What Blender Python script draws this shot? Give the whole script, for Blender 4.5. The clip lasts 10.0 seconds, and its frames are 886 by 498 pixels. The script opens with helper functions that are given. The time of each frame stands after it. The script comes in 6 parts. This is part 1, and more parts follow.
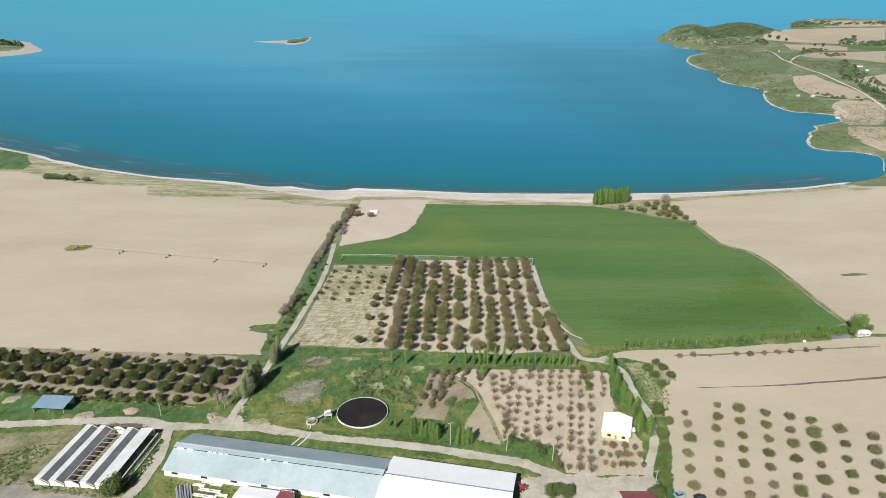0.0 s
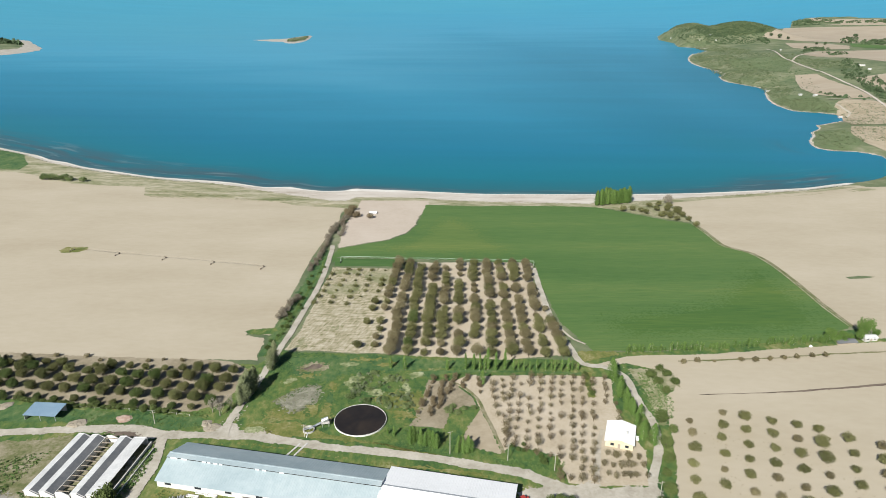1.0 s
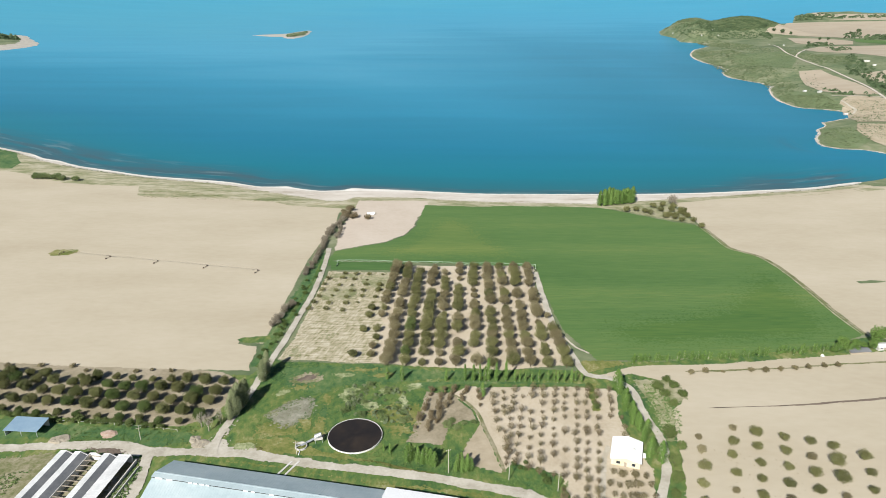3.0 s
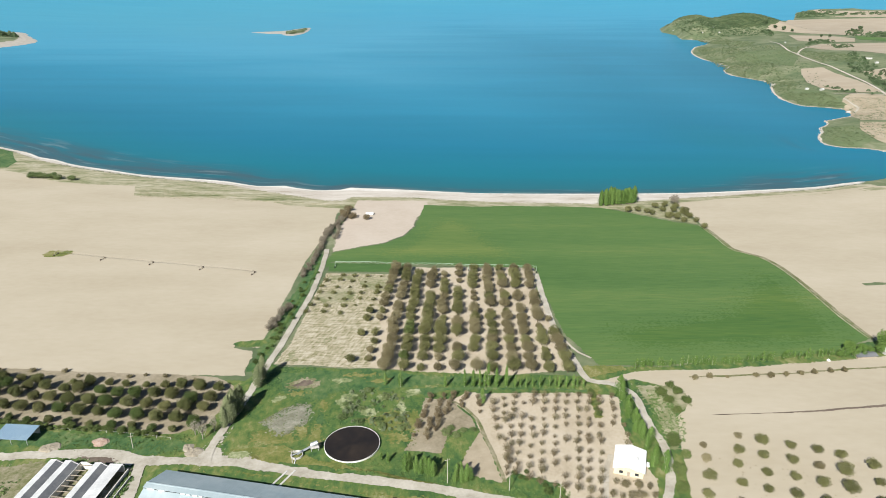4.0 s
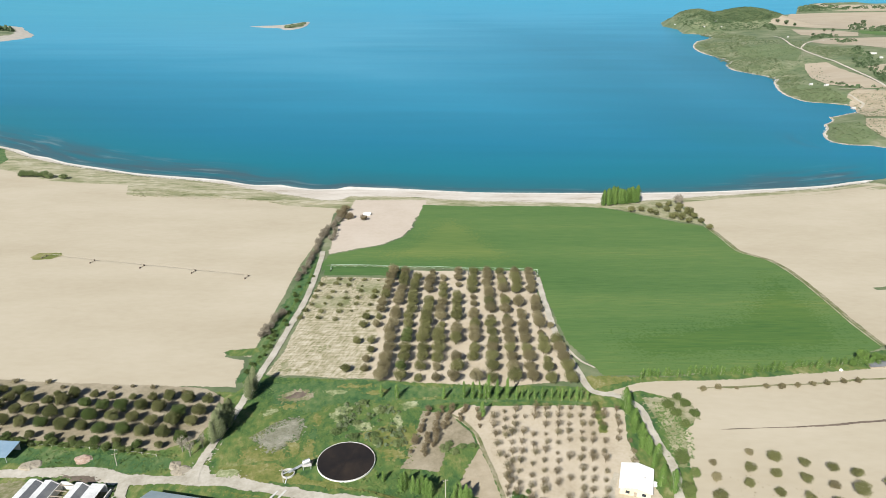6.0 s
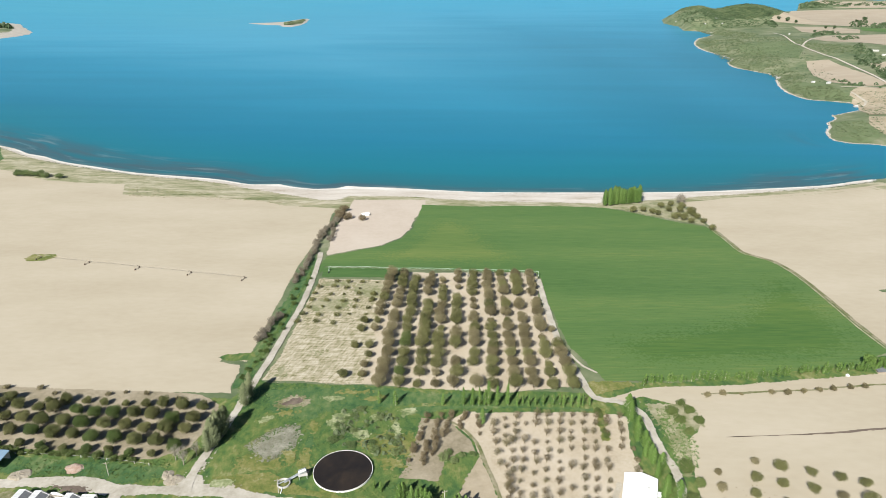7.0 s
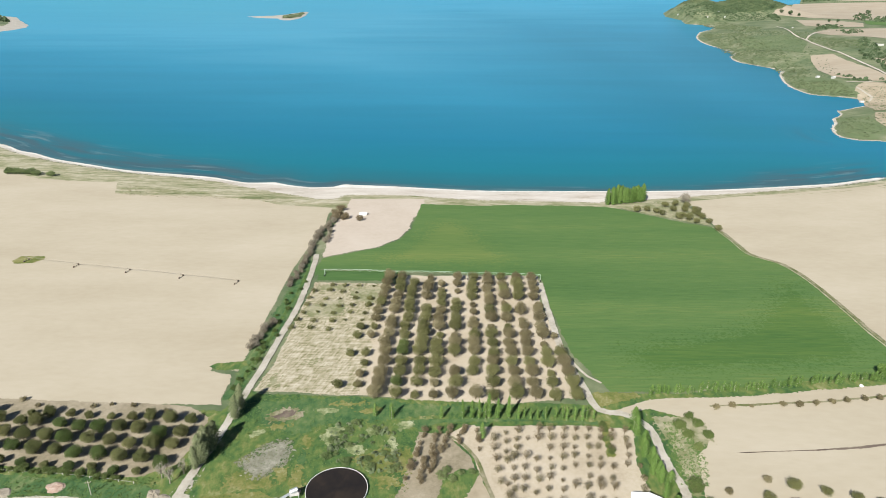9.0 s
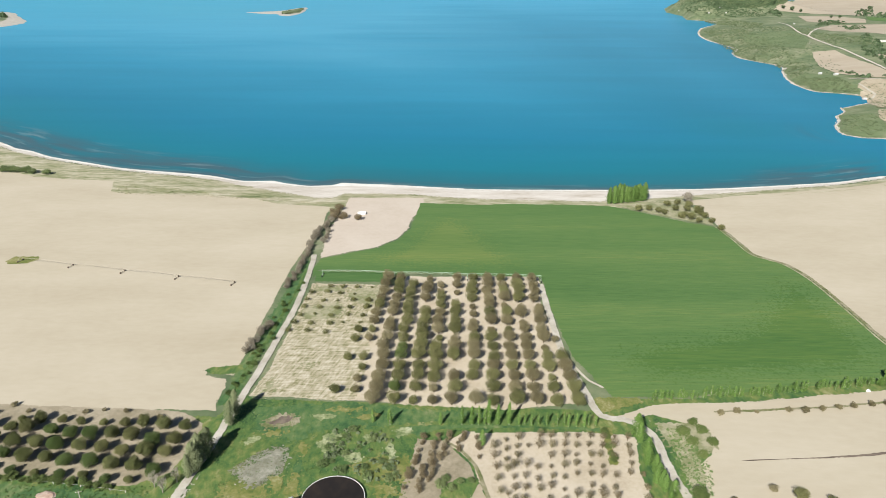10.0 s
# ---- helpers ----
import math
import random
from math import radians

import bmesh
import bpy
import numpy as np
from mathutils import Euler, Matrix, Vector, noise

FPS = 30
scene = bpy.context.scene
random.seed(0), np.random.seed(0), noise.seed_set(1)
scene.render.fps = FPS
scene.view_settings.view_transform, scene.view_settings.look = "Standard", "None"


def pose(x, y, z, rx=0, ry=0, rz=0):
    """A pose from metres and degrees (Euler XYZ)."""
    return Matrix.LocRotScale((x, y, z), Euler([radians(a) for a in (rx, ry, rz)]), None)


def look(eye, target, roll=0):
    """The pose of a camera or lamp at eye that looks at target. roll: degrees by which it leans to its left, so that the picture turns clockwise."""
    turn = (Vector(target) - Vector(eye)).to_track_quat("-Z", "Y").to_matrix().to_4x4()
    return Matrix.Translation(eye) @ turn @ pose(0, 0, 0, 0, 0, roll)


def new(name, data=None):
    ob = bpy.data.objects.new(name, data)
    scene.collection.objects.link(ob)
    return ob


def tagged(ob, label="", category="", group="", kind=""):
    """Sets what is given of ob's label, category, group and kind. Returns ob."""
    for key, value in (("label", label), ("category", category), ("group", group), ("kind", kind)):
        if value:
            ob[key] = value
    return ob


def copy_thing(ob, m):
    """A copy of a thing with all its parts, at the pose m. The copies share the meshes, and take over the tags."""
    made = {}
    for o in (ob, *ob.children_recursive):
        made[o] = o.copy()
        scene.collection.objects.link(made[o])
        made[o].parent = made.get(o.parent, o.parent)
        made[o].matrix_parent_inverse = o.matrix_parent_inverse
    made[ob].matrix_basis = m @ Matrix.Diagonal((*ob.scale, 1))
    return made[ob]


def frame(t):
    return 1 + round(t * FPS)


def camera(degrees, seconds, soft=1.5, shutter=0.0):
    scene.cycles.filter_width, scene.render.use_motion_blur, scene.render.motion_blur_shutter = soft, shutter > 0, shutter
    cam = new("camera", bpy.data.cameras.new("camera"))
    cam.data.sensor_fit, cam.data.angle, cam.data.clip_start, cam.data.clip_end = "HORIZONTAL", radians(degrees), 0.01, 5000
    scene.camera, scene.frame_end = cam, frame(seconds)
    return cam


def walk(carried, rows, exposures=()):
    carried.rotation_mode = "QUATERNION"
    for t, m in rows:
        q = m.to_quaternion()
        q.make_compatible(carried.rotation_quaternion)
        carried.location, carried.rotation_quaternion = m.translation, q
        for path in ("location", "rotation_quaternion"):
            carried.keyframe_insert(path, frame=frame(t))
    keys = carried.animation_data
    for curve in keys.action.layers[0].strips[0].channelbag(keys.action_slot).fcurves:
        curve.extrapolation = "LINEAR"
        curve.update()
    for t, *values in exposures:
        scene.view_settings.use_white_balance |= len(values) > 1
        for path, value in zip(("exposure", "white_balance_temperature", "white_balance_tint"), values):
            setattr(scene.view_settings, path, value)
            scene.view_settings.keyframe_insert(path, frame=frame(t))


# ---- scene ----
cam = camera(68.0, 10.0, soft=0.9)
PATH = [
    (0, -0.030, -0.045, 169.399, -0.0783, -21.1384, -0.1717),
    (0.5, 0.134, 3.009, 169.476, -0.0555, -21.1922, -0.1681),
    (1, 0.316, 6.094, 169.577, -0.0377, -21.2656, -0.1657),
    (1.5, 0.508, 9.204, 169.697, -0.0242, -21.3546, -0.1640),
    (2, 0.708, 12.330, 169.831, -0.0144, -21.4555, -0.1629),
    (2.5, 0.912, 15.469, 169.974, -0.0075, -21.5652, -0.1622),
    (4, 1.509, 24.907, 170.421, 0.0008, -21.9229, -0.1613),
    (4.5, 1.698, 28.047, 170.566, 0.0012, -22.0459, -0.1612),
    (5, 1.879, 31.179, 170.707, 0.0010, -22.1689, -0.1611),
    (5.5, 2.052, 34.301, 170.842, 0.0006, -22.2918, -0.1611),
    (7, 2.530, 43.596, 171.210, 0.0013, -22.6623, -0.1627),
    (7.5, 2.681, 46.669, 171.323, 0.0029, -22.7900, -0.1642),
    (8, 2.831, 49.731, 171.434, 0.0052, -22.9226, -0.1665),
    (8.5, 2.985, 52.783, 171.545, 0.0086, -23.0626, -0.1700),
    (9, 3.145, 55.827, 171.660, 0.0129, -23.2129, -0.1748),
    (9.5, 3.317, 58.867, 171.781, 0.0181, -23.3769, -0.1814),
    (10, 3.505, 61.905, 171.913, 0.0241, -23.5583, -0.1901),
]
EXPOSURES = [(0.0, 0.44), (2.5, 0.59), (4.5, 0.66), (7.5, 0.70), (10.0, 0.70)]
walk(cam, [(t, pose(x, y, z, 90 + pitch, roll, yaw)) for t, x, y, z, yaw, pitch, roll in PATH], EXPOSURES)

# ---- daylight: clear sky, sun behind the viewer's left shoulder ----
SUN_AZ, SUN_EL = 206.0, 37.0          # degrees clockwise from +y; above the horizon
world = bpy.data.worlds.new("sky")
scene.world = world
world.use_nodes = True
wn = world.node_tree.nodes
sky = wn.new("ShaderNodeTexSky")
sky.sky_type = "NISHITA"
sky.sun_disc = False
sky.sun_elevation, sky.sun_rotation = radians(SUN_EL), radians(SUN_AZ)
sky.altitude, sky.air_density, sky.dust_density = 1700, 1.0, 0.6
wn["Background"].inputs["Strength"].default_value = 0.05
world.node_tree.links.new(sky.outputs[0], wn["Background"].inputs["Color"])
sun = new("sun", bpy.data.lights.new("sun", "SUN"))
sun.data.energy, sun.data.angle, sun.data.color = 5.0, radians(0.53), (1.0, 0.985, 0.94)
sun.matrix_world = look(Vector((math.sin(radians(SUN_AZ)), math.cos(radians(SUN_AZ)), math.tan(radians(SUN_EL)))) * 500, (0, 0, 0))

# ---- materials ----
def surface(name, colours, scales=(0.05, 0.8), rough=0.9, bump=0.0, metal=0.0, spec=0.3, stretch=(1, 1, 1), turn=0.0, per_object=0.0, amount=(0.65, 0.35), frayed=False, cross=False, span=(0.3, 0.7)):
    """Colour from two sizes of noise over a ramp, in metres, with relief of that depth."""
    m = bpy.data.materials.new(name)
    m.use_nodes = True
    nt = m.node_tree
    n, ln = nt.nodes, nt.links
    b = n["Principled BSDF"]
    b.inputs["Roughness"].default_value, b.inputs["Metallic"].default_value = rough, metal
    b.inputs["Specular IOR Level"].default_value = spec
    co = n.new("ShaderNodeTexCoord")
    mp = n.new("ShaderNodeMapping")
    mp.inputs["Scale"].default_value = stretch
    mp.inputs["Rotation"].default_value = (0, 0, turn)
    ln.new(co.outputs["Object"], mp.inputs["Vector"])
    facs = []
    for k, s in enumerate(scales):
        tx = n.new("ShaderNodeTexNoise")
        tx.inputs["Scale"].default_value, tx.inputs["Detail"].default_value = s, 5.0
        tx.inputs["Roughness"].default_value = 0.6
        ln.new(mp.outputs[0], tx.inputs["Vector"])
        if cross and k:
            across = n.new("ShaderNodeMapping")
            across.vector_type = "TEXTURE"
            across.inputs["Scale"].default_value = (1 / stretch[0], 1 / stretch[1], 1)
            across.inputs["Rotation"].default_value = (0, 0, 1.25)
            ln.new(co.outputs["Object"], across.inputs["Vector"])
            ln.new(across.outputs[0], tx.inputs["Vector"])
        facs.append(tx)
    mix = n.new("ShaderNodeMath")
    mix.operation = "MULTIPLY_ADD"
    mix.inputs[1].default_value = amount[0]
    ln.new(facs[0].outputs[0], mix.inputs[0])
    sc = n.new("ShaderNodeMath")
    sc.operation = "MULTIPLY"
    sc.inputs[1].default_value = amount[1]
    ln.new(facs[1].outputs[0], sc.inputs[0])
    ln.new(sc.outputs[0], mix.inputs[2])
    fac = mix
    if per_object:
        oi = n.new("ShaderNodeObjectInfo")
        off = n.new("ShaderNodeMath")
        off.operation = "MULTIPLY_ADD"
        off.inputs[1].default_value = per_object
        ln.new(oi.outputs["Random"], off.inputs[0])
        sub = n.new("ShaderNodeMath")
        sub.operation = "SUBTRACT"
        sub.inputs[1].default_value = per_object / 2
        ln.new(mix.outputs[0], off.inputs[2])
        ln.new(off.outputs[0], sub.inputs[0])
        fac = sub
    ramp = n.new("ShaderNodeValToRGB")
    els = ramp.color_ramp.elements
    while len(els) < len(colours):
        els.new(0.5)
    for k, c in enumerate(colours):
        els[k].position = span[0] + (span[1] - span[0]) * k / max(1, len(colours) - 1)
        els[k].color = (*c, 1)
    ln.new(fac.outputs[0], ramp.inputs[0])
    ln.new(ramp.outputs[0], b.inputs["Base Color"])
    if frayed:
        fr = n.new("ShaderNodeAttribute")
        fr.attribute_name = "fray"
        fn = n.new("ShaderNodeTexNoise")
        fn.inputs["Scale"].default_value, fn.inputs["Detail"].default_value = 0.7, 4.0
        ln.new(co.outputs["Object"], fn.inputs["Vector"])
        up = n.new("ShaderNodeMath")
        up.operation = "MULTIPLY_ADD"
        up.inputs[1].default_value, up.inputs[2].default_value = 4.0, -1.0
        ln.new(fn.outputs[0], up.inputs[0])
        ml = n.new("ShaderNodeMath")
        ml.operation = "MULTIPLY"
        ln.new(up.outputs[0], ml.inputs[0])
        ln.new(fr.outputs["Fac"], ml.inputs[1])
        lt = n.new("ShaderNodeMath")
        lt.operation = "LESS_THAN"
        lt.inputs[1].default_value = 0.5
        ln.new(ml.outputs[0], lt.inputs[0])
        ln.new(lt.outputs[0], b.inputs["Alpha"])
    if bump:
        bp = n.new("ShaderNodeBump")
        bp.inputs["Strength"].default_value, bp.inputs["Distance"].default_value = 0.8, bump
        ln.new(facs[1].outputs[0], bp.inputs["Height"])
        ln.new(bp.outputs[0], b.inputs["Normal"])
    return m


M_SOIL = surface("tilled_soil", [(0.390, 0.332, 0.238), (0.432, 0.374, 0.276), (0.470, 0.411, 0.312)], (0.010, 0.16), bump=0.10, stretch=(1, 2.2, 1), turn=0.06, amount=(0.78, 0.22), frayed=True)
M_SOIL_ORCHARD = surface("orchard_soil", [(0.365, 0.302, 0.212), (0.450, 0.382, 0.282), (0.505, 0.438, 0.338)], (0.06, 0.9), bump=0.1, frayed=True, span=(0.34, 0.64))
M_WHEAT = surface("green_crop", [(0.056, 0.120, 0.031), (0.074, 0.142, 0.038), (0.094, 0.160, 0.044), (0.140, 0.186, 0.052)], (0.012, 0.40), bump=0.25, stretch=(0.18, 1.8, 1), turn=0.03, amount=(0.6, 0.4), frayed=True, span=(0.34, 0.68))
M_WHEATDARK = surface("thick_green_crop", [(0.040, 0.100, 0.022), (0.056, 0.120, 0.026), (0.076, 0.140, 0.030), (0.110, 0.162, 0.036)], (0.012, 0.40), bump=0.25, stretch=(0.18, 1.8, 1), turn=0.03, amount=(0.6, 0.4), frayed=True, span=(0.34, 0.68))
M_WHEATPALE = surface("yellowing_green_crop", [(0.074, 0.132, 0.034), (0.096, 0.156, 0.040), (0.124, 0.176, 0.046), (0.175, 0.202, 0.056)], (0.012, 0.40), bump=0.25, stretch=(0.18, 1.8, 1), turn=0.03, amount=(0.6, 0.4), frayed=True, span=(0.34, 0.68))
M_FARWOOD = surface("scrub_wood_floor", [(0.045, 0.072, 0.028), (0.080, 0.105, 0.042), (0.140, 0.155, 0.072)], (0.02, 0.09), bump=0.5, frayed=True)
M_GRASS = surface("rough_grass", [(0.030, 0.076, 0.024), (0.058, 0.116, 0.032), (0.096, 0.148, 0.038), (0.160, 0.182, 0.056), (0.250, 0.245, 0.115)], (0.06, 0.38), bump=0.6, stretch=(1.0, 0.6, 1), amount=(0.5, 0.5), frayed=True, span=(0.37, 0.66))
# scrub ground, paler and cooler: distance haze is mixed into the colour
M_SCRUB = surface("hazy_dry_scrub_ground", [(0.070, 0.104, 0.050), (0.112, 0.146, 0.070), (0.168, 0.190, 0.102), (0.250, 0.245, 0.160)], (0.018, 0.12), bump=0.5, span=(0.34, 0.66))
M_BEACH = surface("beach_gravel", [(0.320, 0.275, 0.205), (0.465, 0.412, 0.345), (0.535, 0.485, 0.420), (0.590, 0.545, 0.480)], (0.04, 0.4), bump=0.05, stretch=(0.5, 2.0, 1), frayed=True, span=(0.33, 0.62))
M_SAND = surface("pinkish_sand", [(0.435, 0.362, 0.288), (0.480, 0.408, 0.330), (0.515, 0.445, 0.368)], (0.03, 0.3), bump=0.08, frayed=True)
M_WHITESAND = surface("washed_gravel", [(0.560, 0.520, 0.460), (0.680, 0.650, 0.590), (0.760, 0.740, 0.690)], (0.05, 0.9), bump=0.05, frayed=True)
M_SHORE = surface("shore_grass", [(0.120, 0.145, 0.060), (0.230, 0.230, 0.120), (0.350, 0.322, 0.215), (0.460, 0.412, 0.312)], (0.05, 0.3), bump=0.15, stretch=(0.5, 2.0, 1), amount=(0.55, 0.45), frayed=True, span=(0.36, 0.62))
M_ROAD = surface("dirt_track", [(0.350, 0.308, 0.236), (0.430, 0.385, 0.305), (0.500, 0.455, 0.375)], (0.15, 1.2), bump=0.06, frayed=True, span=(0.35, 0.65))
M_YARD = surface("yard_dust", [(0.330, 0.298, 0.236), (0.425, 0.388, 0.318), (0.510, 0.472, 0.400)], (0.12, 0.8), bump=0.06, frayed=True, span=(0.36, 0.64))
M_WET = surface("damp_worn_ground", [(0.180, 0.170, 0.135), (0.265, 0.248, 0.205), (0.360, 0.335, 0.280)], (0.12, 0.8), rough=0.7, bump=0.06, frayed=True, span=(0.34, 0.66))
M_BARK = surface("bark", [(.10, .075, .05), (.17, .13, .09)], (1.5, 9.0), bump=0.02)
M_WALNUT = surface("walnut_leaf", [(0.098, 0.082, 0.040), (0.165, 0.140, 0.070), (0.235, 0.205, 0.112)], (0.5, 3.0), rough=0.8, per_object=0.25)
M_MIDLEAF = surface("fresh_leaf", [(0.050, 0.074, 0.017), (0.088, 0.118, 0.030), (0.140, 0.172, 0.055)], (0.5, 3.0), rough=0.75, per_object=0.2)
M_GREENTREE = surface("green_leaf", [(0.035, 0.060, 0.013), (0.062, 0.092, 0.020), (0.095, 0.130, 0.034)], (0.5, 3.0), rough=0.75, per_object=0.2)
M_POPLAR = surface("poplar_leaf", [(0.055, 0.110, 0.018), (0.100, 0.170, 0.034), (0.155, 0.230, 0.055)], (0.5, 3.0), rough=0.7, per_object=0.15)
M_GREYPOPLAR = surface("budding_poplar_leaf", [(0.105, 0.128, 0.058), (0.170, 0.192, 0.092), (0.250, 0.262, 0.142)], (0.5, 3.0), rough=0.8, per_object=0.15)
M_TWIG = surface("twigs", [(0.110, 0.082, 0.042), (0.165, 0.130, 0.072), (0.230, 0.190, 0.115)], (0.6, 3.0), rough=0.9, per_object=0.2)
M_BLUEROOF = surface("blue_steel_roof", [(0.300, 0.368, 0.385), (0.350, 0.418, 0.432), (0.405, 0.465, 0.472)], (0.08, 0.6), rough=0.45, spec=0.4, span=(0.36, 0.64))
M_WHITEROOF = surface("white_steel_roof", [(.74, .74, .73), (.80, .80, .79), (.84, .84, .83)], (0.1, 0.8), rough=0.5)
M_WALL = surface("rendered_wall", [(.55, .53, .50), (.68, .66, .62), (.75, .73, .70)], (0.2, 2.0), rough=0.85)
M_DARK = surface("dark_sludge", [(0.012, 0.010, 0.009), (0.022, 0.017, 0.013), (0.042, 0.030, 0.020)], (0.09, 0.6), rough=0.28, spec=0.5)
M_CONCRETE = surface("concrete", [(.42, .40, .37), (.52, .50, .46), (.60, .58, .54)], (0.4, 3.0), rough=0.85)
M_REED = surface("dead_reeds", [(0.150, 0.155, 0.095), (0.260, 0.250, 0.190), (0.420, 0.400, 0.330)], (0.25, 1.6), bump=0.5, frayed=True)
M_MUD = surface("dark_mud", [(.08, .06, .045), (.15, .115, .09), (.22, .18, .13)], (0.2, 1.2), bump=0.15, frayed=True)
M_DRYGRASS = surface("pale_weeds", [(0.085, 0.130, 0.045), (0.160, 0.195, 0.080), (0.290, 0.310, 0.160), (0.420, 0.425, 0.280)], (0.25, 1.1), bump=0.3, frayed=True, span=(0.34, 0.66))
M_OLIVEGRASS = surface("olive_grass", [(0.075, 0.110, 0.026), (0.135, 0.155, 0.038), (0.210, 0.200, 0.070), (0.330, 0.310, 0.180)], (0.12, 0.9), bump=0.3, frayed=True, span=(0.34, 0.68))
M_ROCK = surface("shore_rock", [(.27, .25, .20), (.38, .35, .30), (.50, .47, .41)], (0.08, 0.6), bump=0.3)
M_RED = surface("red_steel_roof", [(.20, .06, .06), (.27, .085, .085), (.33, .115, .11)], (0.3, 2.0), rough=0.5)
M_STEEL = surface("galvanised_steel", [(.42, .44, .44), (.55, .57, .57), (.66, .67, .67)], (0.8, 5.0), rough=0.4, metal=0.6)
M_PIVOT = surface("pale_green_steel", [(0.300, 0.400, 0.280), (0.360, 0.460, 0.340), (0.420, 0.500, 0.380)], (0.8, 5.0), rough=0.5)
M_WOOD = surface("weathered_wood", [(.22, .18, .14), (.32, .27, .21), (.40, .35, .28)], (0.8, 6.0), bump=0.01)
M_CREAM = surface("cream_wall", [(0.500, 0.430, 0.280), (0.600, 0.530, 0.370), (0.660, 0.600, 0.450)], (0.3, 2.0), rough=0.85)
M_GLASS = surface("dark_window_glass", [(.02, .025, .03), (.04, .045, .05)], (0.5, 3.0), rough=0.12, spec=0.5)
M_BLACK = surface("black_paint_and_gap_shade", [(.015, .015, .015), (.03, .028, .026)], (0.5, 3.0), rough=0.8)
M_RUBBER = surface("tyre_rubber", [(.015, .015, .015), (.03, .03, .03)], (2.0, 9.0), rough=0.8)
M_CARPAINT = surface("dark_car_paint", [(.02, .025, .035), (.03, .035, .05)], (0.5, 3.0), rough=0.25, spec=0.5)
M_TRACTOR = surface("red_machine_paint", [(.30, .04, .03), (.42, .06, .05)], (0.8, 4.0), rough=0.45)
M_BLUEPAINT = surface("bright_blue_roof", [(.165, .255, .335), (.205, .295, .375), (.250, .340, .410)], (0.2, 1.5), rough=0.45)
M_DRYSOIL = surface("dry_stony_soil", [(.24, .20, .12), (.36, .30, .21), (.45, .38, .28)], (0.05, 0.25), bump=0.3, frayed=True)
# pasture green, dulled by haze put into its colour
M_FAINTGREEN = surface("hazy_far_pasture", [(0.090, 0.130, 0.055), (0.122, 0.160, 0.072), (0.172, 0.200, 0.110)], (0.02, 0.12), bump=0.3, frayed=True)
M_OLIVELEAF = surface("olive_leaf", [(0.070, 0.074, 0.024), (0.122, 0.122, 0.042), (0.185, 0.182, 0.072)], (0.5, 3.0), rough=0.8, per_object=0.25)
# scrub foliage with the air's haze blended into the leaf tone
M_SCRUBLEAF = surface("hazy_scrub_leaf", [(0.078, 0.108, 0.052), (0.112, 0.142, 0.068), (0.160, 0.182, 0.096)], (0.05, 0.6), rough=0.85)
M_TUFT = surface("grass_tuft", [(0.050, 0.105, 0.026), (0.090, 0.150, 0.038), (0.165, 0.200, 0.070)], (0.12, 1.2), rough=0.8)
M_PALETWIG = surface("pale_twigs", [(0.190, 0.165, 0.120), (0.260, 0.230, 0.175), (0.340, 0.310, 0.250)], (0.6, 3.0), per_object=0.2)
M_PALEBARK = surface("pale_bark", [(.35, .33, .27), (.46, .44, .37)], (1.5, 9.0))
M_PALEROOF = surface("weathered_pale_roof", [(0.430, 0.430, 0.420), (0.560, 0.560, 0.545), (0.660, 0.660, 0.640)], (0.25, 1.5), rough=0.7)
M_RUBBLE = surface("brick_rubble", [(.30, .18, .13), (.42, .30, .23), (.52, .44, .37)], (0.8, 3.0), bump=0.2)
M_MOWN = surface("mown_dry_grass", [(0.165, 0.160, 0.070), (0.300, 0.270, 0.165), (0.405, 0.355, 0.255), (0.500, 0.445, 0.338)], (0.55, 0.75), bump=0.1, stretch=(0.28, 1.3, 1), turn=0.06, amount=(0.5, 0.5), frayed=True, cross=True, span=(0.38, 0.60))
M_RUSTY = surface("dull_galvanised_pipe", [(.30, .26, .20), (.38, .33, .26)], (0.8, 5.0), rough=0.6)
M_VERGE = surface("dry_verge", [(0.110, 0.135, 0.052), (0.200, 0.205, 0.100), (0.330, 0.305, 0.200), (0.400, 0.355, 0.255)], (0.12, 0.7), bump=0.2, frayed=True)
M_GRASS2 = surface("rank_grass", [(0.028, 0.080, 0.026), (0.058, 0.120, 0.040), (0.098, 0.154, 0.052), (0.170, 0.195, 0.085)], (0.07, 0.42), bump=0.4, stretch=(1.0, 0.6, 1), amount=(0.5, 0.5), frayed=True, span=(0.37, 0.65))
M_FARTREE = surface("far_leaf", [(.042, .070, .030), (.068, .104, .046), (.108, .142, .070)], (0.05, 0.5), rough=0.85)
M_THICKET = surface("thicket_twigs", [(0.140, 0.116, 0.080), (0.205, 0.176, 0.128), (0.275, 0.245, 0.186)], (0.6, 3.0), rough=0.9, per_object=0.2)
# dark roofing; on the sawtooth slopes its darkness is painted shade
M_DARKROOF = surface("dark_and_shaded_roof", [(.10, .105, .11), (.15, .155, .16), (.21, .21, .205)], (0.25, 1.5), rough=0.7)
M_RUBBLEGROUND = surface("strewn_rubble", [(.14, .15, .07), (.36, .33, .26), (.62, .59, .53)], (0.5, 2.2), bump=0.3, frayed=True)
# brown earth, darkened further for the tree shade over it
M_SOIL_SHADY = surface("shade_toned_earth", [(0.185, 0.160, 0.098), (0.275, 0.232, 0.158), (0.370, 0.318, 0.232)], (0.08, 0.7), bump=0.12, frayed=True, span=(0.34, 0.66))
M_ORCHLEAF = surface("orchard_leaf", [(0.058, 0.067, 0.020), (0.102, 0.110, 0.035), (0.158, 0.163, 0.062)], (0.5, 3.0), rough=0.8, per_object=0.25)
